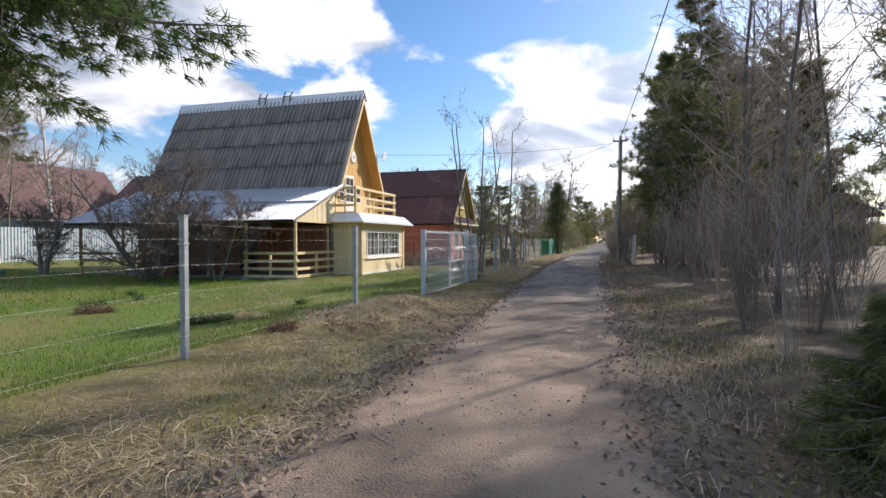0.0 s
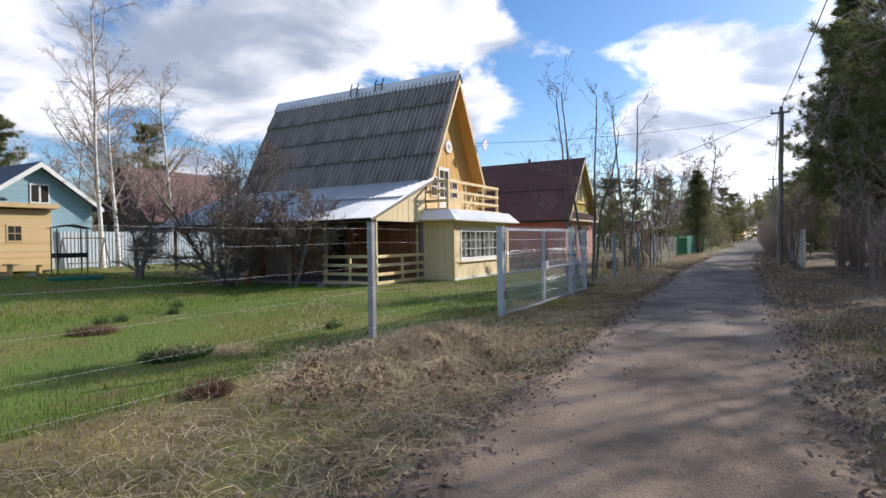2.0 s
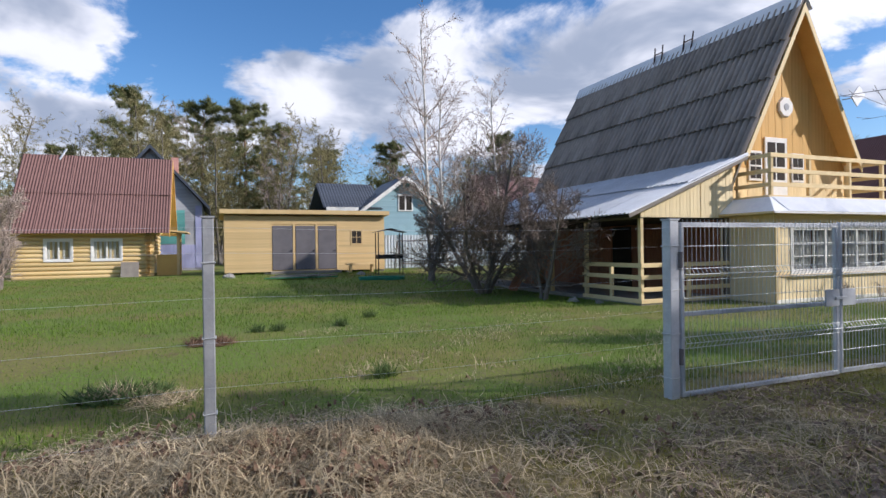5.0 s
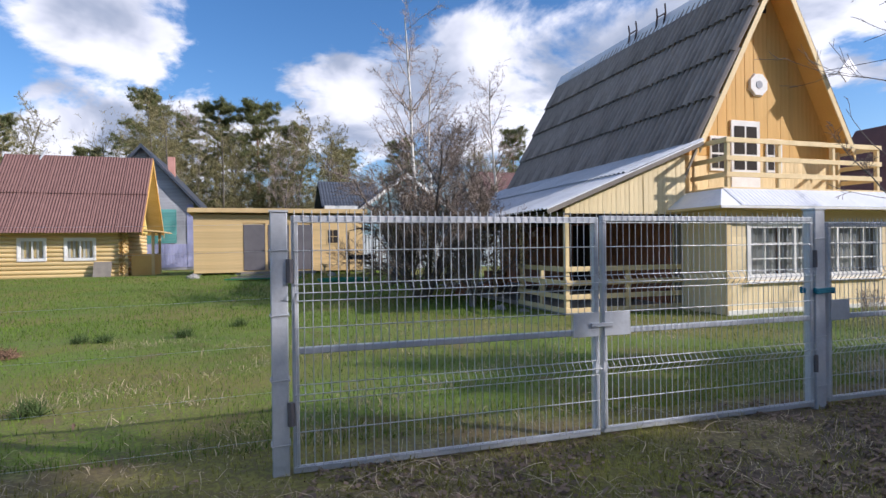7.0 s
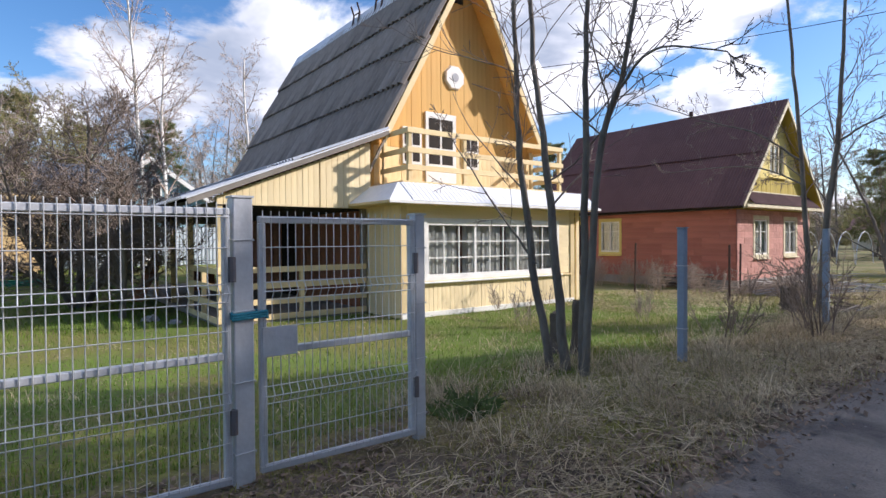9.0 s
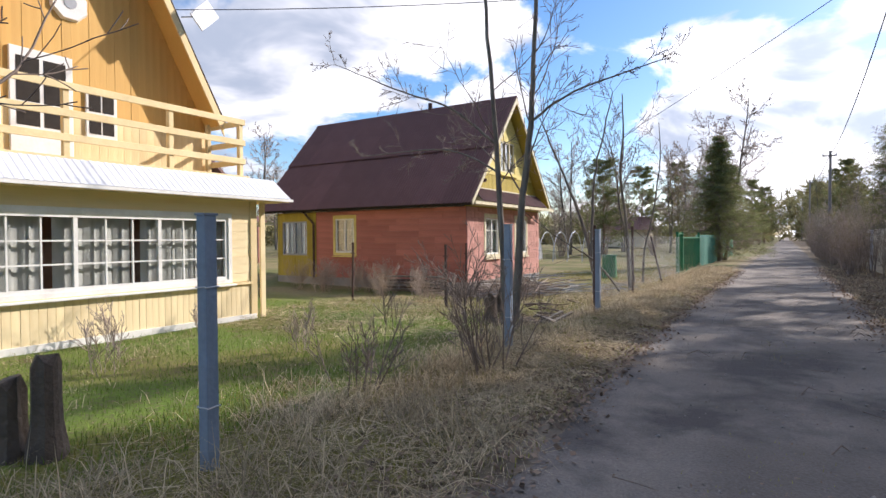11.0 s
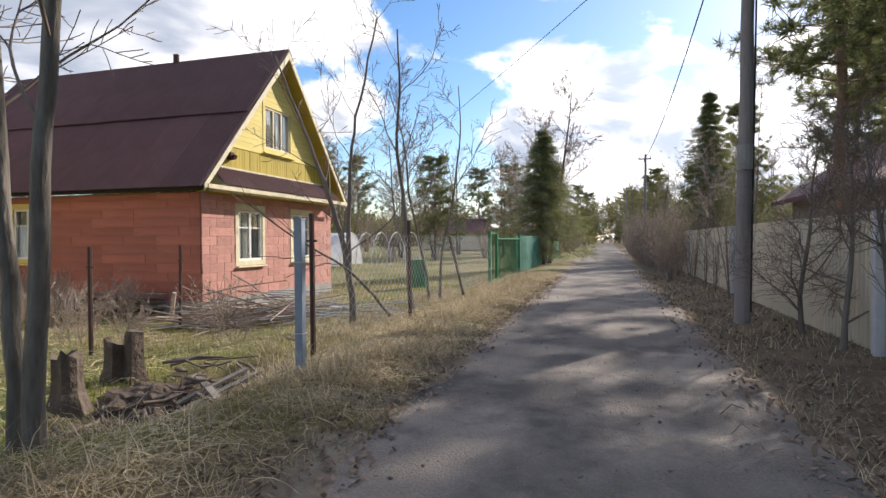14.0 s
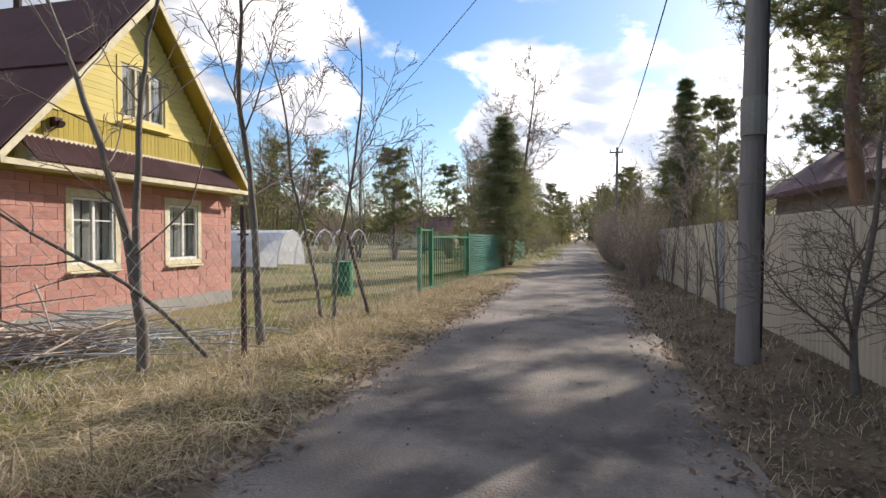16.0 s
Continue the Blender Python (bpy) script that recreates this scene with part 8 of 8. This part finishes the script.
clump("dead_tussock", "low mound of russet dead stalks on the lawn", -7.3, 7.62, 0.32, 380, 0.17, 0.016, M["russet"], 41, 0.5, 0.5)
clump("dead_tussock", "tuft of russet dead stalks at the verge", -1.6, 5.5, 0.16, 170, 0.17, 0.012, M["russet"], 42, 0.6, 0.9)
clump("straw_tussock", "pale flattened tuft of dead grass on the lawn", -3.45, 7.25, 0.3, 220, 0.16, 0.008, M["dry"], 43, 0.4, 0.25)
clump("perennial_clump", "dark green leafy perennial with dead stalks", -3.95, 6.85, 0.42, 330, 0.15, 0.03, M["spruce"], 44, 0.5, 0.5)
clump("perennial_clump", "dead pale stalks in the green perennial", -3.85, 6.8, 0.25, 60, 0.2, 0.012, M["dry"], 45, 0.5, 0.9)
clump("leafy_plant", "broad-leaved dark green plant beside the gate post", -1.75, 17.45, 0.26, 60, 0.16, 0.07, M["spruce"], 46, 0.4, 0.35)
for i, (cx, cy) in enumerate(((-8.5, 9.95), (-8.4, 8.75), (-8.45, 8.4), (-3.6, 9.4), (-9.6, 10.8))):
    clump("bulb_plant", "small clump of dark green bulb shoots", cx, cy, 0.1, 60, 0.17, 0.014, M["spruce"], 50 + i, 0.4, 1.3)
heap("ditch_soil", "dark wet soil thrown up by the ditch", -2.85, 27.35, 0.4, 0.5, 0.2, M["soil"], 8)
stick_pile("road_twigs", "small twigs scattered on the gravel lane", 1.6, 18.0, 0.55, 9.0, 46, 24, M["twig"], (0.08, 0.35), (0.003, 0.006), 0.0)


def wall_boards():
    t = thing("board_stack", "dark boards stacked against the red house wall", "boards", at=(-8.7, 32.7, -0.35))
    rnd = random.Random(3)
    for k in range(5):
        part("board", beam((-9.7 + rnd.uniform(-0.1, 0.1), 32.62 - 0.09 * (k % 2), -0.3 + 0.11 * k), (-7.6, 32.7 - 0.09 * (k % 2), -0.28 + 0.11 * k), 0.25, 0.05), M["soil"] if k % 2 else M["deck"], t)
    c = thing("broken_crate", "broken grey crate lying in the ditch", "crate", at=(-2.3, 27.55, -0.3))
    for a, b in (((-2.62, 27.15, -0.28), (-2.2, 28.0, 0.0)), ((-2.4, 27.05, -0.26), (-1.95, 27.85, 0.02)), ((-2.6, 27.8, -0.06), (-1.95, 27.3, -0.12))):
        part("slat", beam(a, b, 0.07, 0.025), M["deck"], c)
    r = thing("cut_log", "pale cut branch standing by the house corner", "log", at=(-7.1, 32.3, -0.3))
    part("stem", rod((-7.15, 32.4, -0.32), (-7.0, 32.35, 0.25), 0.05, 0.04), M["birchtwig"], r)


wall_boards()


def leaning_branch():
    segs = []
    rnd = random.Random(2)
    p, q = Vector((-2.0, 31.3, 0.1)), Vector((-3.55, 30.1, 2.2))
    d = q - p
    sprout(segs, rnd, p, d.normalized(), d.length, 0.028, 0, 1, dict(ROWAN, lift=(0, 0, 0)))
    T = thing("fallen_branch", "bare broken branch leaning across the fence line", "branch", at=tuple(p))
    link("stem", mesh_np("stem", *tubes([s[:4] for s in segs], 6)), M["bark"], T)


leaning_branch()


def yard_things():
    z = gz(-23.5, 15.6)
    g = thing("barbecue", "black steel barbecue with a small roof by the shed", "barbecue", at=(-23.5, 15.4, z))
    for dy in (-0.6, 0.6):
        for dx in (-0.25, 0.25):
            part("leg", rod((-23.5 + dx, 15.4 + dy, z), (-23.5 + dx, 15.4 + dy, z + 2.0), 0.025, n=6), M["cable"], g)
    part("tray", box(-23.8, -23.2, 14.8, 16.0, z + 0.75, z + 0.95), M["cable"], g)
    part("roof", prism([(14.6, z + 2.0), (15.4, z + 2.2), (16.2, z + 2.0), (15.4, z + 2.13)], "x", -23.9, -23.1), M["cable"], g)
    s = thing("garden_swing", "bare steel garden swing frame by the back fence", "swing", at=(-27.3, 18, 0.1))
    for y in (17.0, 19.0):
        for dx in (-0.6, 0.6):
            part("leg", rod((-27.3 + dx, y, 0.0), (-27.3, y, 1.75), 0.03, n=6), M["greydoor"], s)
    part("bar", rod((-27.3, 17.0, 1.75), (-27.3, 19.0, 1.75), 0.03, n=6), M["greydoor"], s)
    part("seat", box(-27.6, -27.0, 17.3, 18.7, 0.45, 0.5), M["deck"], s)
    b = thing("bench", "low wooden bench before the shed", "bench", at=(-25.2, 14.5, 0.1))
    part("seat", box(-25.5, -25.0, 13.7, 15.2, 0.55, 0.62), M["pine"], b)
    for y in (13.9, 15.0):
        part("leg", box(-25.4, -25.1, y - 0.05, y + 0.05, 0.05, 0.55), M["pine"], b)
    coil = [(-20.6 + 0.55 * math.cos(0.62 * k), 14.2 + 1.0 * math.sin(0.62 * k), 0.03 + 0.003 * k) for k in range(41)]
    tagged(link("garden_hose", mesh_np("garden_hose", *chain(coil, [0.025] * 41, 6)), M["greennet"], smooth=True), "coiled green garden hose on the grass", "hose")
    t = thing("timber_stack", "low stack of boards and green sheeting by the shed", "timber", at=(-22.5, 10.5, 0.1))
    rnd = random.Random(6)
    for k in range(7):
        y = 9.6 + 0.25 * k
        part("board", beam((-22.8 + rnd.uniform(-0.3, 0.3), y, 0.12 + 0.05 * (k % 3)), (-22.2, y + 1.6 + rnd.uniform(-0.3, 0.3), 0.14 + 0.05 * (k % 3)), 0.16, 0.045), M["deck"] if k % 3 else M["green"], t)
    for x, y, s in ((-23.9, 14.1, 0.16), (-24.3, 8.2, 0.2), (-10.3, 16.6, 0.13), (-9.6, 16.9, 0.1)):
        h = heap("field_stone", "grey field stone lying in the grass", x, y, s, s * 1.3, s * 1.1, M["plinth"], int(-x * 10), "stone")


yard_things()
